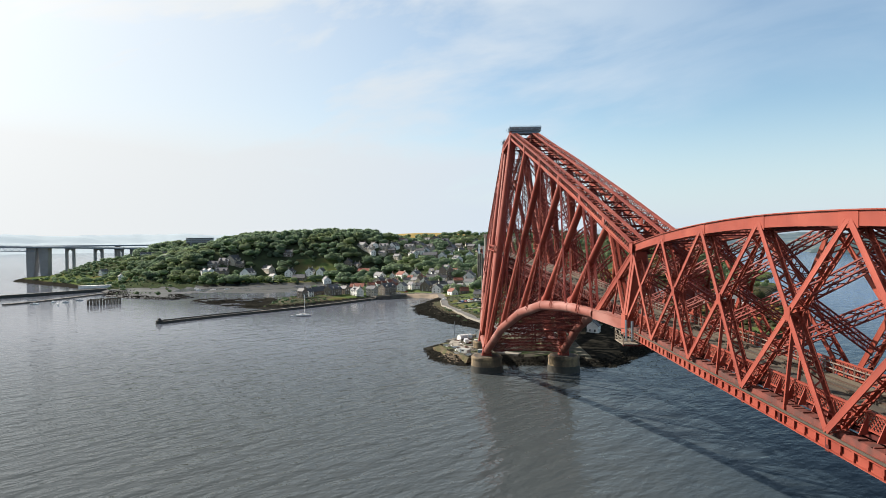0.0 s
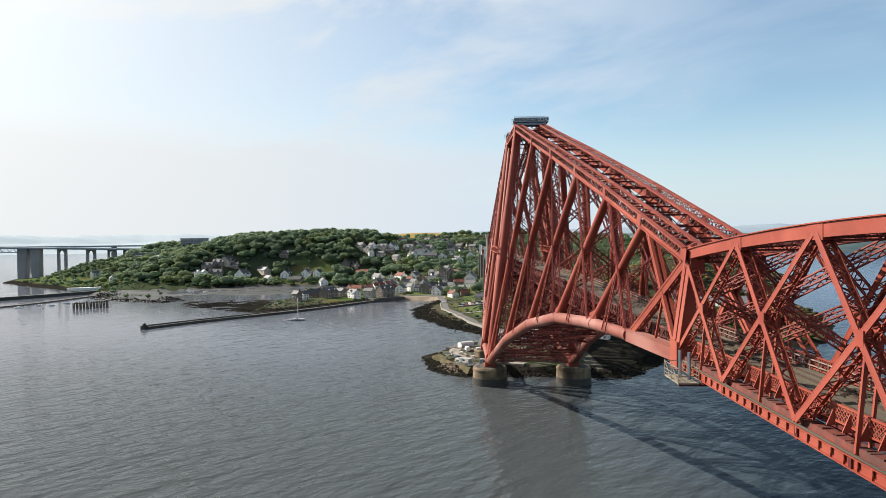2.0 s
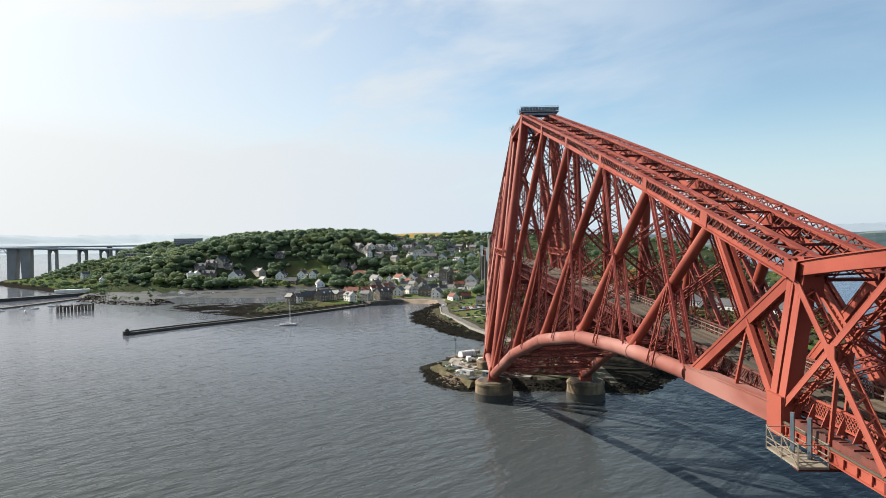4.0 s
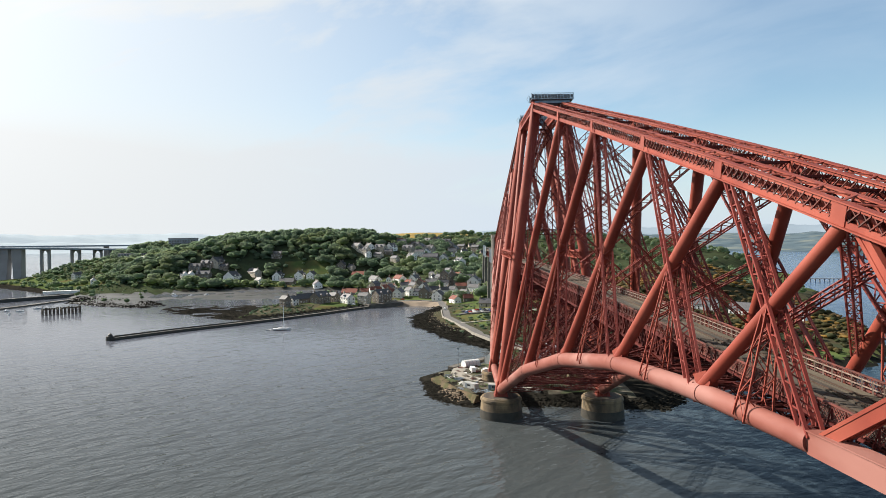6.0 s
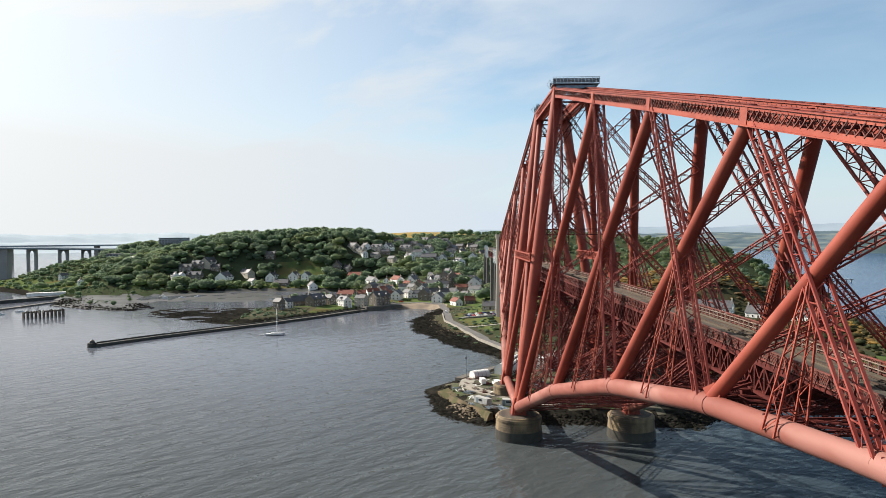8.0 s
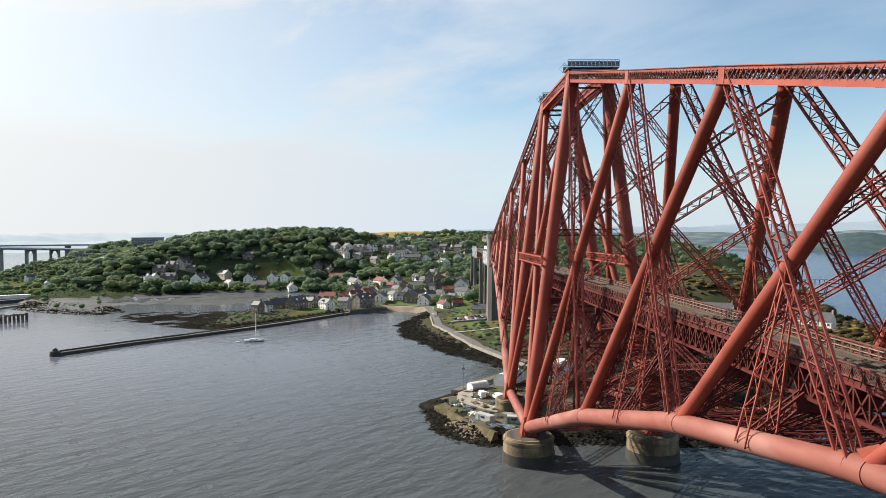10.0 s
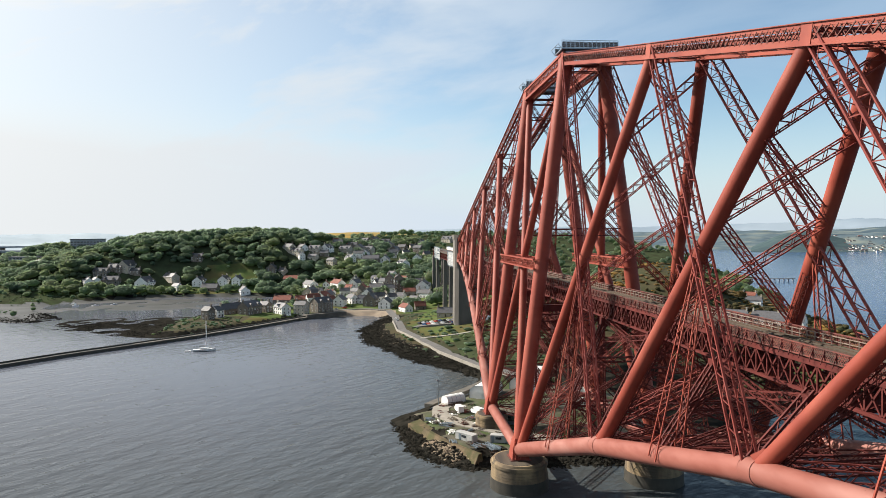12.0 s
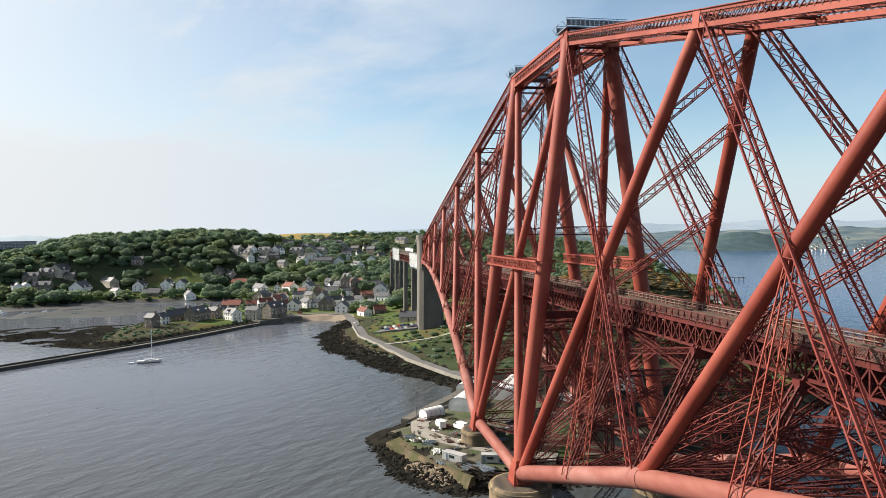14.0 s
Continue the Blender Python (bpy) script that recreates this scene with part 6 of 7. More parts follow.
# ---------------------------------------------------------------- vehicles
def car(x, y, turn, mat, van=False):
    z = float(land_height(x, y)) + 0.12
    ob = thing("van" if van else "car", "white panel van parked in the yard" if van else "parked car in the small car park", "van" if van else "car", group="parked vehicles", at=pose(x, y, z, 0, 0, turn))
    b = Build()
    if van:
        b.bar((0, -2.6, 1.3), (0, 1.4, 1.3), 2.0, 2.0)
        b.bar((0, 1.4, 1.1), (0, 2.6, 0.8), 2.0, 1.6, w2=1.9, h2=1.0)
    else:
        b.bar((0, -2.1, 0.65), (0, 2.1, 0.6), 1.75, 0.7, w2=1.6, h2=0.55)
        b.add([(-0.8, -1.7, 0.95), (0.8, -1.7, 0.95), (0.8, 1.0, 0.95), (-0.8, 1.0, 0.95), (-0.65, -1.2, 1.45), (0.65, -1.2, 1.45), (0.65, 0.3, 1.45), (-0.65, 0.3, 1.45)],
              [(4, 5, 6, 7), (0, 1, 5, 4), (1, 2, 6, 5), (2, 3, 7, 6), (3, 0, 4, 7)])
    part("body", b, mat, ob)
    b = Build()
    zz = 1.75 if van else 1.2
    b.box(-0.84 if not van else -1.02, (-1.2 if not van else 1.0), zz - 0.2, 0.84 if not van else 1.02, (0.2 if not van else 1.7), zz + 0.12)
    part("side_glass", b, GLASS, ob)
    for wx in (-0.8, 0.8):
        for wy in (-1.35, 1.35):
            b = Build()
            b.tube((wx - 0.1, wy, 0.32), (wx + 0.1, wy, 0.32), 0.32, 0.32, 12)
            part("wheel", b, RUBBER, ob)


RUBBER = material("tyre", (0.02, 0.02, 0.02), 0.8, scale=2)
PAINTS = [material("car_paint_" + n, c, 0.25, scale=0.5, amount=0.2, bump=0) for n, c in
          (("silver", (0.45, 0.46, 0.47)), ("black", (0.02, 0.02, 0.025)), ("blue", (0.03, 0.06, 0.16)), ("red", (0.30, 0.03, 0.02)), ("white", (0.75, 0.75, 0.74)), ("grey", (0.14, 0.145, 0.15)))]
b, _ = ribbon([(-31, 254), (-6, 243)], 17, 0.3)
tagged(part("car_park", b, ASPHALT), "small asphalt car park on the bank", "car park", kind="structure")
for k in range(9):
    car(-29 + 2.7 * k, 259.5 - 1.25 * k, 26 + 3 * ((k * 5) % 3), PAINTS[(k * 5 + 1) % 6])
for k in range(7):
    car(-26 + 2.9 * k, 249.5 - 1.3 * k, 205 + 3 * ((k * 7) % 3), PAINTS[(k * 7 + 2) % 6])
car(-8, 242, 80, PAINTS[3])
for x, y, turn, c in ((-86, 380, 60, 3), (-93, 372, 70, 0), (-98, 369, 70, 1), (-52, 388, 10, 5), (-47, 384, 20, 0), (-128, 341, 70, 4), (-131, 337, 60, 1), (-44, 308, 4, 4)):
    car(x, y, turn, PAINTS[c])
car(11, 229, 70, PAINTS[4], True)
car(15, 231, 70, PAINTS[4], True)
car(-43, 291, 3, PAINTS[0])


# ---------------------------------------------------------------- work yard under the bridge
def ground_at(x, y):
    return float(land_height(x, y))


b, _ = ribbon([(-26, 58), (-33, 46), (-34, 36), (-28, 26), (-18, 16), (-8, 8), (0, 4)], 6.0, 0.25)
tagged(part("yard_road", b, CONCRETE), "curved worn track through the bridge yard", "track", kind="structure")
b, _ = ribbon([(-37, 53), (-26, 68), (-15, 82), (-6, 96)], 3.6, 0.3, 3.2)
tagged(part("slipway_wall", b, QUAY_STONE), "old stone quay edge beside the inlet", "quay", kind="structure")
wall = thing("yard_wall", "low brown earth bank round the bridge yard", "wall")
wall_run([(-40.5, 21), (-38, 14.5), (-35, 8), (-31, 1), (-26.5, -6)], [(-1.6, 0.5), (-0.9, 3.5), (0.2, 3.5), (1.9, 0.5)], "wall_body", EARTH, wall)
apron = thing("slipway", "dark weed-covered slipway sloping into the water", "slipway")
b = Build()
top_c = [(-52.0, 44.5, -0.15), (-46.5, 27.5, -0.1), (-41.5, 33.0, 2.5), (-35.5, 52.5, 2.9)]
b.add(top_c + [(x, y, -3.0) for x, y, z in top_c], [(0, 1, 2, 3), (7, 6, 5, 4), (0, 4, 5, 1), (1, 5, 6, 2), (2, 6, 7, 3), (3, 7, 4, 0)])
part("apron", b, ROCK, apron)
slab = thing("concrete_ramp", "tilted buff concrete slab at the yard's corner", "ramp", at=pose(-41.3, 25.5, 2.3, 6, -12, 22))
b = Build()
b.box(-2.4, -5.4, -1.2, 2.4, 5.4, 0.5)
part("slab_body", b, EARTH, slab)


def tent(x, y, turn, w, l, h, label):
    """A white fabric shelter with an arched roof."""
    ob = thing("storage_tent", label, "tent", group="white shelters", at=pose(x, y, ground_at(x, y), 0, 0, turn))
    b = Build()
    n = 9
    prof = [(-w / 2, 0.0)] + [(-w / 2 * math.cos(math.pi * i / n), h * 0.45 + h * 0.55 * math.sin(math.pi * i / n)) for i in range(n + 1)] + [(w / 2, 0.0)]
    k = len(prof)
    vs = [(x0, -l / 2, z) for x0, z in prof] + [(x0, l / 2, z) for x0, z in prof]
    b.add(vs, [(i, i + 1, k + i + 1, k + i) for i in range(k - 1)], True)
    b.add(vs, [tuple(range(k))[::-1], tuple(range(k, 2 * k))])
    part("canopy", b, SHEET, ob)
    for j in range(5):
        b = Build()
        y0 = -l / 2 + l * j / 4
        for (xa, za), (xb, zb) in zip(prof[:-1], prof[1:]):
            b.bar((xa * 1.01, y0, za), (xb * 1.01, y0, zb + 0.03), 0.08, 0.08, (0, 1, 0))
        part("rib", b, STEEL, ob)
    b = Build()
    b.box(-1.3, -l / 2 - 0.06, 0, 1.3, -l / 2 - 0.02, h * 0.55)
    part("door_flap", b, SHEET, ob)


tent(-27.5, 54.5, -60, 4.5, 8, 3.2, "white arched fabric store in the bridge yard")
tent(-13.5, 64, -30, 8, 15, 5.0, "long white fabric shelter beside the bridge piers")
tent(8, 80, -30, 10, 26, 5.0, "long white arched fabric shelter under the bridge")
tent(-8, 96, -30, 4, 6, 3.2, "small white hut beside the inlet")


def container(x, y, turn, mat, l=6.0, lift=0.0):
    ob = thing("site_cabin", "pale steel site cabin standing in the yard", "cabin", group="site cabins", at=pose(x, y, ground_at(x, y) + lift, 0, 0, turn))
    b = Build()
    b.box(-1.2, -l / 2, 0.1, 1.2, l / 2, 2.2)
    n, ribs = int(l / 0.9), []
    for k in range(n):
        y0 = -l / 2 + l * (k + 0.5) / n
        for sx in (-1, 1):
            ribs.append(Build().box(sx * 1.22 - 0.03, y0 - 0.12, 0.25, sx * 1.22 + 0.03, y0 + 0.12, 2.08))
    body = part("cabin_body", b, mat, ob)
    for rib in ribs:
        part("rib", rib, mat, body)
    b = Build()
    b.box(-1.27, -l / 2 - 0.05, 2.2, 1.27, l / 2 + 0.05, 2.33)
    part("cabin_roof", b, mat, ob)
    b = Build()
    b.box(-1.3, -0.9, 1.1, -1.2, 0.9, 1.8)
    part("cabin_window", b, GLASS, ob)
    b = Build()
    b.box(-1.29, 1.3, 0.15, -1.2, 2.1, 2.05)
    part("cabin_door", b, STEEL, ob)


PALE = material("cabin_paint", (0.42, 0.42, 0.40), 0.5, other=(0.24, 0.25, 0.25), scale=0.7)
GREEN = material("cabin_green", (0.07, 0.11, 0.08), 0.5, scale=0.7)
for x, y, turn, m, l in ((-28.5, 7.5, 40, PALE, 7.0), (-19, 4.5, 75, PALE, 5.0),
                         (-12, 26, 80, GREEN, 6.0), (-18, 27, 84, PALE, 8.0), (18, 40, 10, PALE, 6.0), (24, 60, 30, WHITE, 6.0)):
    container(x, y, turn, m, l)


def stack(x, y, turn, n, l, mat, label):
    """Loose lengths of steel lying in a pile."""
    rnd = random.Random(int(x * 31 + y))
    ob = thing("material_stack", label, "stack", group="yard stacks", at=pose(x, y, ground_at(x, y), 0, 0, turn))
    for k in range(n):
        b = Build()
        a = rnd.uniform(-0.25, 0.25)
        px, pz = rnd.uniform(-1.6, 1.6), 0.12 + 0.16 * (k % 4)
        ll = l * rnd.uniform(0.6, 1.0)
        b.bar((px - ll / 2 * math.sin(a), -ll / 2 * math.cos(a), pz), (px + ll / 2 * math.sin(a), ll / 2 * math.cos(a), pz), rnd.uniform(0.12, 0.3), 0.15)
        part("length", b, mat, ob)


for x, y, turn, n, l, m, what in ((-22, 0, 30, 16, 8, STEEL, "loose pile of grey scaffold tubes"), (-19, -3, 70, 14, 9, RUST, "rusty steel lengths piled by the pier"), (-13, 22, 80, 14, 9, STEEL, "grey scaffold boards stacked in rows"),
                                  (-30, 30, 20, 12, 5, TIMBER, "stacked brown timber beside the track"), (-33, 24, 60, 10, 5, STEEL, "grey scaffold tubes stacked by the wall"), (-36, 28, 10, 12, 5, TIMBER, "heap of brown timber and scrap"),
                                  (-22, 20, 85, 12, 7, RUST, "rusty steel sections in a row"), (-15, 3, 50, 12, 6, STEEL, "grey tubes beside the track"), (-27, 50, 120, 9, 7, RUST, "dark red steel parts beside the store"),
                                  (-38, 31, 80, 10, 4, STEEL, "grey fencing and tubes in a heap"), (-9, 12, 60, 12, 6, TIMBER, "brown planks beside the track"), (-24, 12, 20, 8, 5, TIMBER, "brown pallets and planks in a pile")):
    stack(x, y, turn, n, l, m, what)
yard_rnd = random.Random(5)
LOOSE = ((STEEL, "grey steel offcuts lying in the yard"), (TIMBER, "weathered brown boards lying in the yard"), (RUST, "rusty steel scrap lying in the yard"), (SHEET, "pale panels lying in the yard"), (RED_WORN_DIM, "dull red steel parts lying in the yard"))
for k in range(44):
    along_y = yard_rnd.uniform(-2, 50)
    m, what = LOOSE[k % 5]
    stack(-33 + 0.12 * abs(along_y - 30) + yard_rnd.uniform(-4, 14), along_y, yard_rnd.uniform(0, 180), yard_rnd.randint(5, 9), yard_rnd.uniform(1.5, 4.5), m, what)
for x, y, turn, c in ((-21, 36, 30, 4), (-14, 32, 80, 5), (-6, 30, 80, 0), (-27, 40, 10, 4), (-4, 36, 84, 1)):
    car(x, y, turn, PAINTS[c], van=c == 4)

mast = thing("lamp_mast", "slim grey lamp mast at the end of the old quay", "mast", at=pose(-33.5, 50.5, 3.0))
b = Build()
b.tube((0, 0, 0), (0, 0, 11.5), 0.14, 0.08, 8)
part("pole", b, STEEL, mast)
b = Build()
b.bar((-0.5, 0, 9.4), (0.5, 0, 9.4), 0.4, 0.7)
part("lamp_head", b, STEEL, mast)

# ---------------------------------------------------------------- platforms and gantry on the steelwork
for y, x0, x1 in ((-22.1, -7.0, 7.8), (22.1, -6.6, 5.0)):
    deck = thing("scaffold_platform", "grey scaffold working platform across the tower's top", "platform", group="tower platforms", at=pose(0, y, 113.3))
    b = Build()
    b.box(x0, -3.4, 0.3, x1, 3.4, 0.55)
    part("platform_floor", b, STEEL, deck)
    b = Build()
    for dy in (-2.6, 0, 2.6):
        b.bar((x0 + 1.2, dy, -0.5), (x1 - 1.2, dy, -0.5), 0.2, 0.9)
    part("bearer", b, STEEL, deck)
    for dy in (-3.4, 3.4):
        b = Build()
        n = 13
        for k in range(n + 1):
            x = x0 + (x1 - x0) * k / n
            b.bar((x, dy, 0.3), (x, dy, 2.5), 0.1, 0.1)
            if k < n:
                b.bar((x, dy, 0.6), (x + (x1 - x0) / n, dy, 2.1), 0.08, 0.08)
        for z in (1.1, 1.6, 2.1, 2.5):
            b.bar((x0, dy, z), (x1, dy, z), 0.1, 0.1)
        part("guard_rail", b, STEEL, deck)
        for k in range(n):
            x = x0 + (x1 - x0) * k / n
            b = Build()
            b.box(x + 0.12, dy - 0.03, 0.7, x + (x1 - x0) / n - 0.12, dy + 0.03, 2.0)
            part("screen", b, GRANITE_GREY, deck)
    b = Build()
    b.bar((x0, -3.4, 0.3), (x0 - 1.0, -3.4, 1.6), 0.1, 0.1)
    b.bar((x0, 3.4, 0.3), (x0 - 1.0, 3.4, 1.6), 0.1, 0.1)
    b.bar((x0 - 1.0, -3.4, 1.6), (x0 - 1.0, 3.4, 1.6), 0.1, 0.1)
    part("end_rail", b, STEEL, deck)

gantry = thing("access_gantry", "cream-painted access gantry hung below the cantilever's end", "gantry", at=pose(-6.9, -235.2, 47.9) @ Matrix.Scale(0.7, 4))
b = Build()
b.box(-1.6, -4.2, -0.2, 1.6, 3.0, 0.05)
part("gantry_floor", b, CREAM, gantry)
for x, y in ((-1.6, -4.2), (1.6, -4.2), (-1.6, 3.0), (1.6, 3.0), (-1.6, -0.6), (1.6, -0.6)):
    b = Build()
    b.bar((x, y, -0.2), (x, y, 2.6), 0.14, 0.14)
    part("post", b, CREAM, gantry)
for z in (0.6, 1.2, 2.4):
    for p, q in (((-1.6, -4.2), (-1.6, 3.0)), ((1.6, -4.2), (1.6, 3.0)), ((-1.6, -4.2), (1.6, -4.2)), ((-1.6, 3.0), (1.6, 3.0))):
        b = Build()
        b.bar((*p, z), (*q, z), 0.09, 0.09)
        part("rail", b, CREAM, gantry)
for p, q in (((-1.6, -4.2, 0), (-1.6, -0.6, 2.6)), ((-1.6, -0.6, 0), (-1.6, 3.0, 2.6))):
    b = Build()
    b.bar(p, q, 0.12, 0.12)
    part("brace", b, CREAM, gantry)
b = Build()
b.bar((1.0, -1.6, 0), (1.0, -1.6, 4.6), 0.5, 0.4)
b.bar((0.3, 0.8, 0), (0.3, 0.8, 4.6), 0.4, 0.4)
part("hanger", b, STEEL, gantry)
b = Build()
b.bar((-1.4, -3.2, -0.35), (6.0, -3.6, -0.35), 1.4, 0.3)
part("cross_walk", b, RED_SHADED, gantry)


# ---------------------------------------------------------------- road bridges to the west
# steel colour lightened to blue-grey for the haze at this distance
ROAD_STEEL = material("road_bridge_steel", (0.22, 0.255, 0.29), 0.6, other=(0.17, 0.20, 0.23), scale=0.05)
road_bridge = thing("road_bridge", "grey road bridge with tall twin concrete piers and a trussed deck", "road bridge")
A0, A1 = Vector((-1040, 737, 59.4)), Vector((-488, 812, 46.4))
way = (A1 - A0).normalized()
side_way = Vector((way.y, -way.x, 0))


def along(s, z=0.0, a=0.0):
    p = A0 + (A1 - A0) * s + side_way * a
    return Vector((p.x, p.y, p.z + z))


for k in range(27):
    s0, s1 = k / 27, (k + 1) / 27
    b = Build()
    b.bar(along(s0, -0.6), along(s1, -0.6), 24, 2.4)
    b.bar(along(s0, 1.3, 12), along(s1, 1.3, 12), 0.2, 0.5)
    b.bar(along(s0, -1.4, 8), along(s1, -1.4, 8), 0.6, 2.0)
    b.bar(along(s0, -1.4, -8), along(s1, -1.4, -8), 0.6, 2.0)
    part("deck_panel", b, ROAD_STEEL, road_bridge)
S_PIER = 0.551
for k in range(29):
    s0, s1 = k * S_PIER / 29, (k + 1) * S_PIER / 29
    b = Build()
    for a in (-11, 11):
        m = (s0 + s1) / 2
        b.bar(along(s0, -0.6, a), along(m, -8.2, a), 0.5, 0.5)
        b.bar(along(m, -8.2, a), along(s1, -0.6, a), 0.5, 0.5)
        b.bar(along(s0, -8.2, a), along(s1, -8.2, a), 0.6, 0.6)
    part("stiffening_truss", b, ROAD_STEEL, road_bridge)
# concrete colour likewise paled for haze
ROAD_CONC = material("road_bridge_concrete", (0.30, 0.29, 0.285), 0.9, other=(0.23, 0.22, 0.215), scale=0.08)
for lo0, lo1, hi0, hi1 in ((-18, -6, -19, -2), (6, 18, 2, 19)):
    b = Build()
    c = along(S_PIER)
    b.add([(c.x + u, c.y + v, zz) for u, v, zz in ((lo0, -6, -1), (lo1, -6, -1), (lo1, 6, -1), (lo0, 6, -1), (hi0, -5, c.z - 1.0), (hi1, -5, c.z - 1.0), (hi1, 5, c.z - 1.0), (hi0, 5, c.z - 1.0))],
          [(3, 2, 1, 0), (4, 5, 6, 7), (0, 1, 5, 4), (1, 2, 6, 5), (2, 3, 7, 6), (3, 0, 4, 7)])
    part("main_pier", b, ROAD_CONC, road_bridge)
for s in (0.641, 0.723, 0.783, 0.828, 0.875, 0.92):
    b = Build()
    c = along(s)
    z0 = max(0.0, float(land_height(c.x, c.y))) - 2
    w = 2.0 if s < 0.77 else 1.3
    top_z = c.z - 1.2
    for dx in (-6.0, 6.0):
        b.box(c.x + dx - w, c.y - 1.6, z0, c.x + dx + w, c.y + 1.6, top_z - 0.5)
    n = 8
    for i in range(n):
        t0, t1 = math.pi * i / n, math.pi * (i + 1) / n
        r = 6.0 - w
        b.bar((c.x - r * math.cos(t0), c.y, top_z - 6 + r * math.sin(t0)), (c.x - r * math.cos(t1), c.y, top_z - 6 + r * math.sin(t1)), 3.2, 1.6, (0, 0, 1))
    b.box(c.x - 6.0, c.y - 1.6, top_z - 2.4, c.x + 6.0, c.y + 1.6, top_z)
    part("arched_pier", b, ROAD_CONC, road_bridge)

# the newer bridge behind, with thin stays
new_bridge = thing("cable_stayed_bridge", "pale cable-stayed road bridge seen far behind", "road bridge")
for k in range(20):
    b = Build()
    x0, x1 = -2300 + 85 * k, -2300 + 85 * (k + 1)
    b.bar((x0, 1300 + 0.22 * (x0 + 2300), 45), (x1, 1300 + 0.22 * (x1 + 2300), 45), 30, 4.0)
    part("deck_panel", b, ROAD_STEEL, new_bridge)
for x in (-1220, -1010):
    b = Build()
    y = 1300 + 0.22 * (x + 2300)
    b.bar((x, y, 0), (x, y, 43.5), 9, 14, (0, 1, 0))
    part("pier", b, CONCRETE, new_bridge)
for k in range(14):
    b = Build()
    x = -1980 + 36 * k
    y = 1300 + 0.22 * (x + 2300)
    b.tube((-2050, 1356, 200), (x, y, 46), 0.22, 0.22, 4)
    part("stay", b, SHEET, new_bridge)


# ---------------------------------------------------------------- distance
def distant(name, line, depth, heights, mat, label, seed, rows=14, rough=0.35):
    """Low far hills behind a coast line; heights at the ends of equal stretches."""
    g = np.random.default_rng(seed)
    n = 160
    line = np.array(line, float)
    seg = np.concatenate([[0], np.cumsum(np.hypot(*np.diff(line, axis=0).T))])
    u = np.linspace(0, seg[-1], n)
    px, py = np.interp(u, seg, line[:, 0]), np.interp(u, seg, line[:, 1])
    hh = np.interp(u, np.linspace(0, seg[-1], len(heights)), heights)
    wob = np.zeros(n)
    for f in (3, 7, 13, 29, 53):
        wob += np.sin(u / seg[-1] * 6.28 * f + g.uniform(0, 6.28)) / f ** 0.7
    hh = np.maximum(hh * (1 + rough * 0.35 * wob), 3)
    r = np.hypot(px + 40, py + 250)
    ox, oy = (px + 40) / r, (py + 250) / r
    vs, fs = [], []
    for j in range(rows):
        t = j / (rows - 1)
        prof = float(step(0, 0.8, t)) + (0.0 if t < 0.8 else -0.15 * (t - 0.8))
        bump = 1 + 0.12 * np.sin(u / 61.0 + j * 1.3) * np.sin(u / 143.0 + j * 0.7)
        z = -1 + (hh * prof * bump + 2.5 * (t > 0))
        vs += list(zip((px + ox * depth * t).tolist(), (py + oy * depth * t).tolist(), z.tolist()))
    for j in range(rows - 1):
        for i in range(n - 1):
            fs.append((j * n + i, j * n + i + 1, (j + 1) * n + i + 1, (j + 1) * n + i))
    b = Build()
    b.add(vs, fs, True)
    return tagged(part(name, b, mat), label, "far hills", kind="structure")


# aerial haze is mixed into the base colours of these far shores and hills
FAR_GREEN = material("far_fields_hazed", (0.100, 0.138, 0.158), 0.95, other=(0.050, 0.078, 0.100), scale=0.012, amount=0.9, bump=0, stretch=(1, 1, 0.25), stain=(0.19, 0.21, 0.185), stain_scale=0.009, spec=0.1)
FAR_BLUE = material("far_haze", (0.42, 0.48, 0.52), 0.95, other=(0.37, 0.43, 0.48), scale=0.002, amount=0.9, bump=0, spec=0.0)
FAR_DIM = material("far_ridge_hazed", (0.27, 0.325, 0.38), 0.95, other=(0.22, 0.275, 0.33), scale=0.002, amount=0.9, bump=0, spec=0.0)
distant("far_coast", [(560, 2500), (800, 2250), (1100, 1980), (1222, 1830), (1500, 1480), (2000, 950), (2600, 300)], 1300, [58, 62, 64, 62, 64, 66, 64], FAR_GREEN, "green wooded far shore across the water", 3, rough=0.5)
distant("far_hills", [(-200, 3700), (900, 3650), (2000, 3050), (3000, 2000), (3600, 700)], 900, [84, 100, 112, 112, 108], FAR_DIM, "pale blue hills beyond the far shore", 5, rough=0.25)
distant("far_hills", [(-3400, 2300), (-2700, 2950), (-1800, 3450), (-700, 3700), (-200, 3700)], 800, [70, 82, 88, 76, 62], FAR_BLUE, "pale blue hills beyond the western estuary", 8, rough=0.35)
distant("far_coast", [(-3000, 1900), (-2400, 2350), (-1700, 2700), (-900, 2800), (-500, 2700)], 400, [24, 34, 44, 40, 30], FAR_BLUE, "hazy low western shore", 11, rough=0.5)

# the headland's wood colour is blued for haze as well
FAR_WOOD = material("far_wood_hazed", (0.058, 0.088, 0.092), 0.95, other=(0.040, 0.064, 0.074), scale=0.03, amount=0.9, bump=0.8, bump_scale=0.05, spec=0.1)
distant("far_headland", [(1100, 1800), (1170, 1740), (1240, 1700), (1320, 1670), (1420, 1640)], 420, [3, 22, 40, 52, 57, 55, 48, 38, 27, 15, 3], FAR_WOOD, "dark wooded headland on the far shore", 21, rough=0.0)

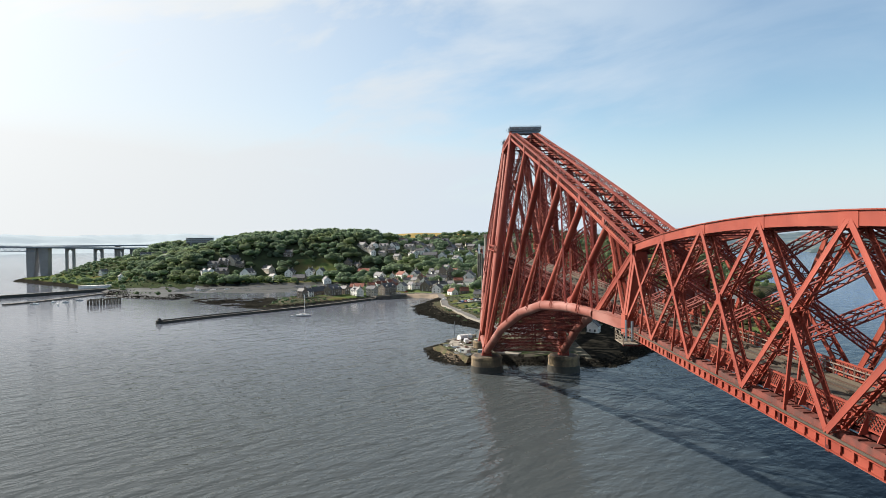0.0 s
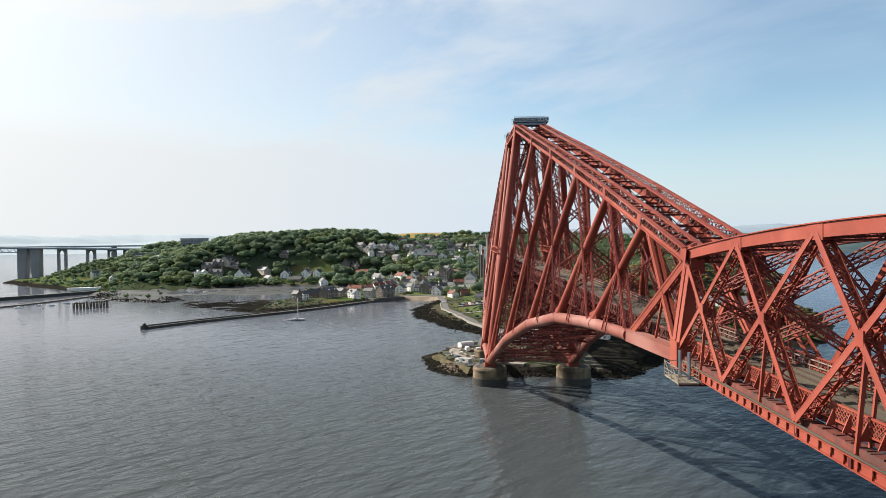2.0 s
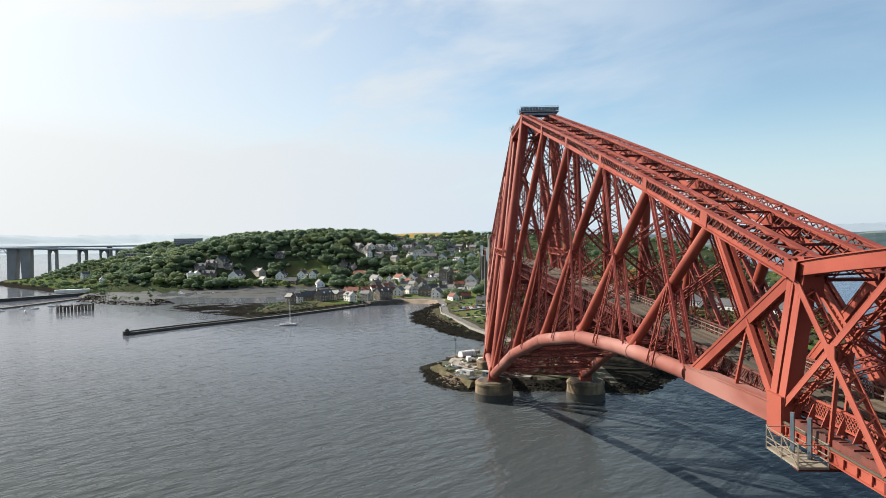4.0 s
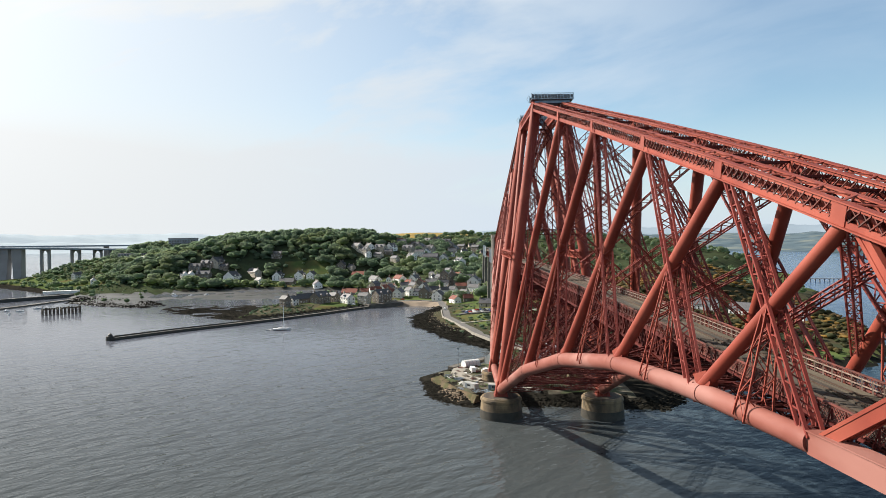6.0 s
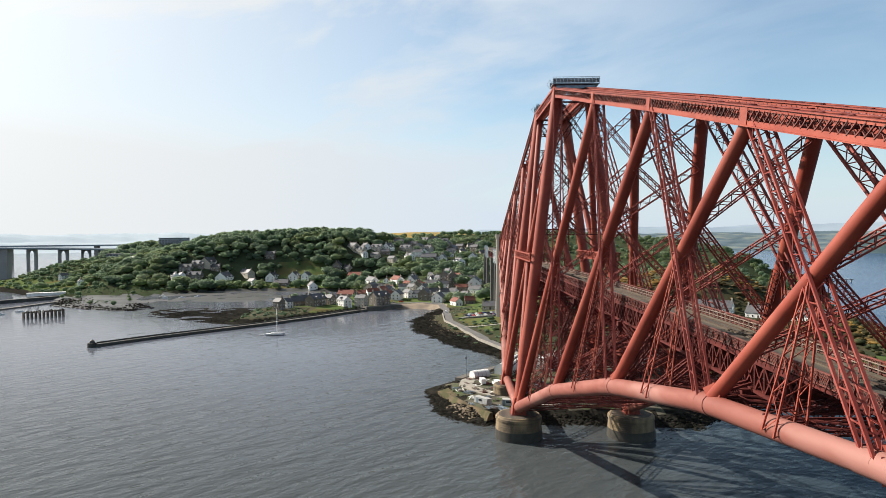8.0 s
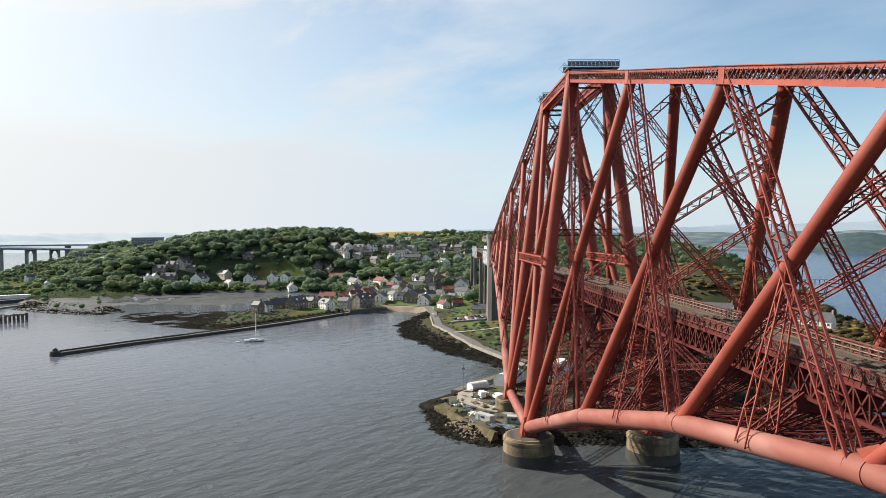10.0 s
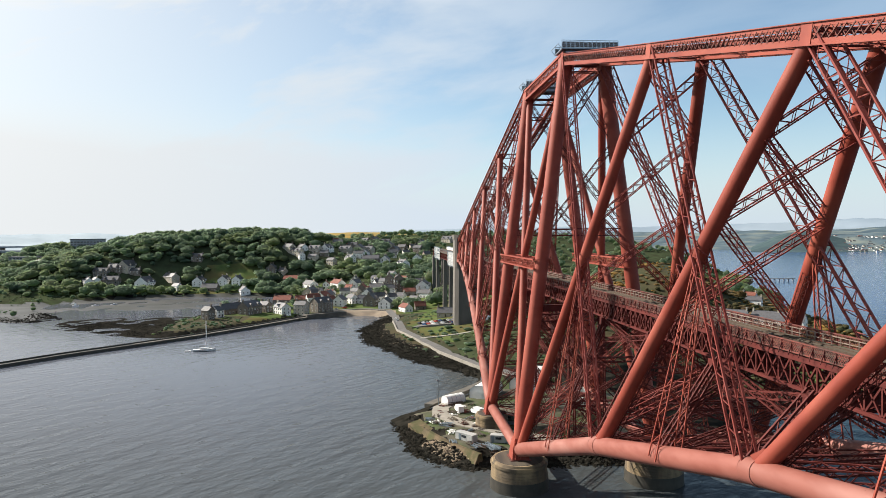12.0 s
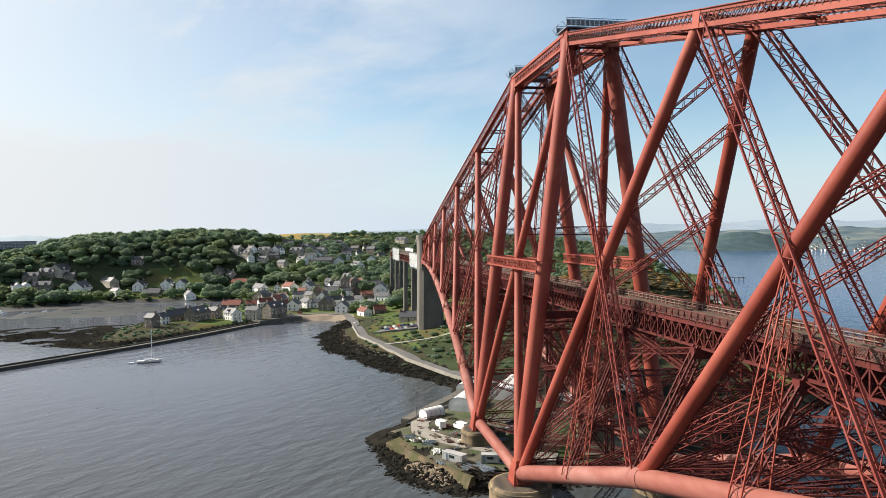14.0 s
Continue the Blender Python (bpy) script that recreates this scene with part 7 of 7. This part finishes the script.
# far town climbing the eastern shore
TOWN = [(1180, 1900), (1300, 1752), (1480, 1531), (1700, 1260)]
RISE = [5, 34, 46, 44, 40, 34, 26, 10]
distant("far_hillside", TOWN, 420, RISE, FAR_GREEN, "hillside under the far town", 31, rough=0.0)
rt = np.random.default_rng(4)
town_v = Build()
for k in range(560):
    t = min(1.0, max(0.0, rt.normal((0.24, 0.34, 0.34, 0.62)[k % 4], (0.06, 0.08, 0.10, 0.16)[k % 4])))
    back = rt.uniform(0, 1) ** 1.4 * 300
    x, y = np.interp(t, np.linspace(0, 1, 4), [p[0] for p in TOWN]), np.interp(t, np.linspace(0, 1, 4), [p[1] for p in TOWN])
    reach = math.hypot(x + 40, y + 250)
    x, y = float(x + (x + 40) / reach * back), float(y + (y + 250) / reach * back)
    z = 1.5 + float(np.interp(t, np.linspace(0, 1, 8), RISE) * step(0, 0.8, back / 420))
    w, d, h = rt.uniform(4, 9), rt.uniform(4, 7), rt.uniform(2.0, 3.8)
    town_v.box(x, y, z - 6, x + w, y + d, z + h, mat=0 if k % 3 else 2)
    town_v.add([(x - 0.5, y - 0.5, z + h), (x + w + 0.5, y - 0.5, z + h), (x + w + 0.5, y + d + 0.5, z + h), (x - 0.5, y + d + 0.5, z + h), (x, y + d / 2, z + h + 1.7), (x + w, y + d / 2, z + h + 1.7)],
               [(0, 1, 5, 4), (2, 3, 4, 5), (1, 2, 5), (3, 0, 4)], mat=3 if k % 9 == 1 else 1)
tagged(part("far_town", town_v, [WHITE, SLATE, BUFF, TILE]), "distant town of pale houses on the far shore", "town", kind="stuff")

# a low pier reaching out from the eastern shore
east_pier = thing("loading_pier", "long low pier on piles in the eastern bay", "pier", at=pose(440, 640, 0, 0, 0, -8))
b = Build()
b.box(-40, -1.5, 3.0, 45, 1.5, 3.8)
part("pier_deck", b, ROAD_CONC, east_pier)
for k in range(15):
    b = Build()
    b.box(-39 + 5.8 * k, -1.2, -3, -38.4 + 5.8 * k, 1.2, 3.1)
    part("pile_bent", b, ROAD_CONC, east_pier)
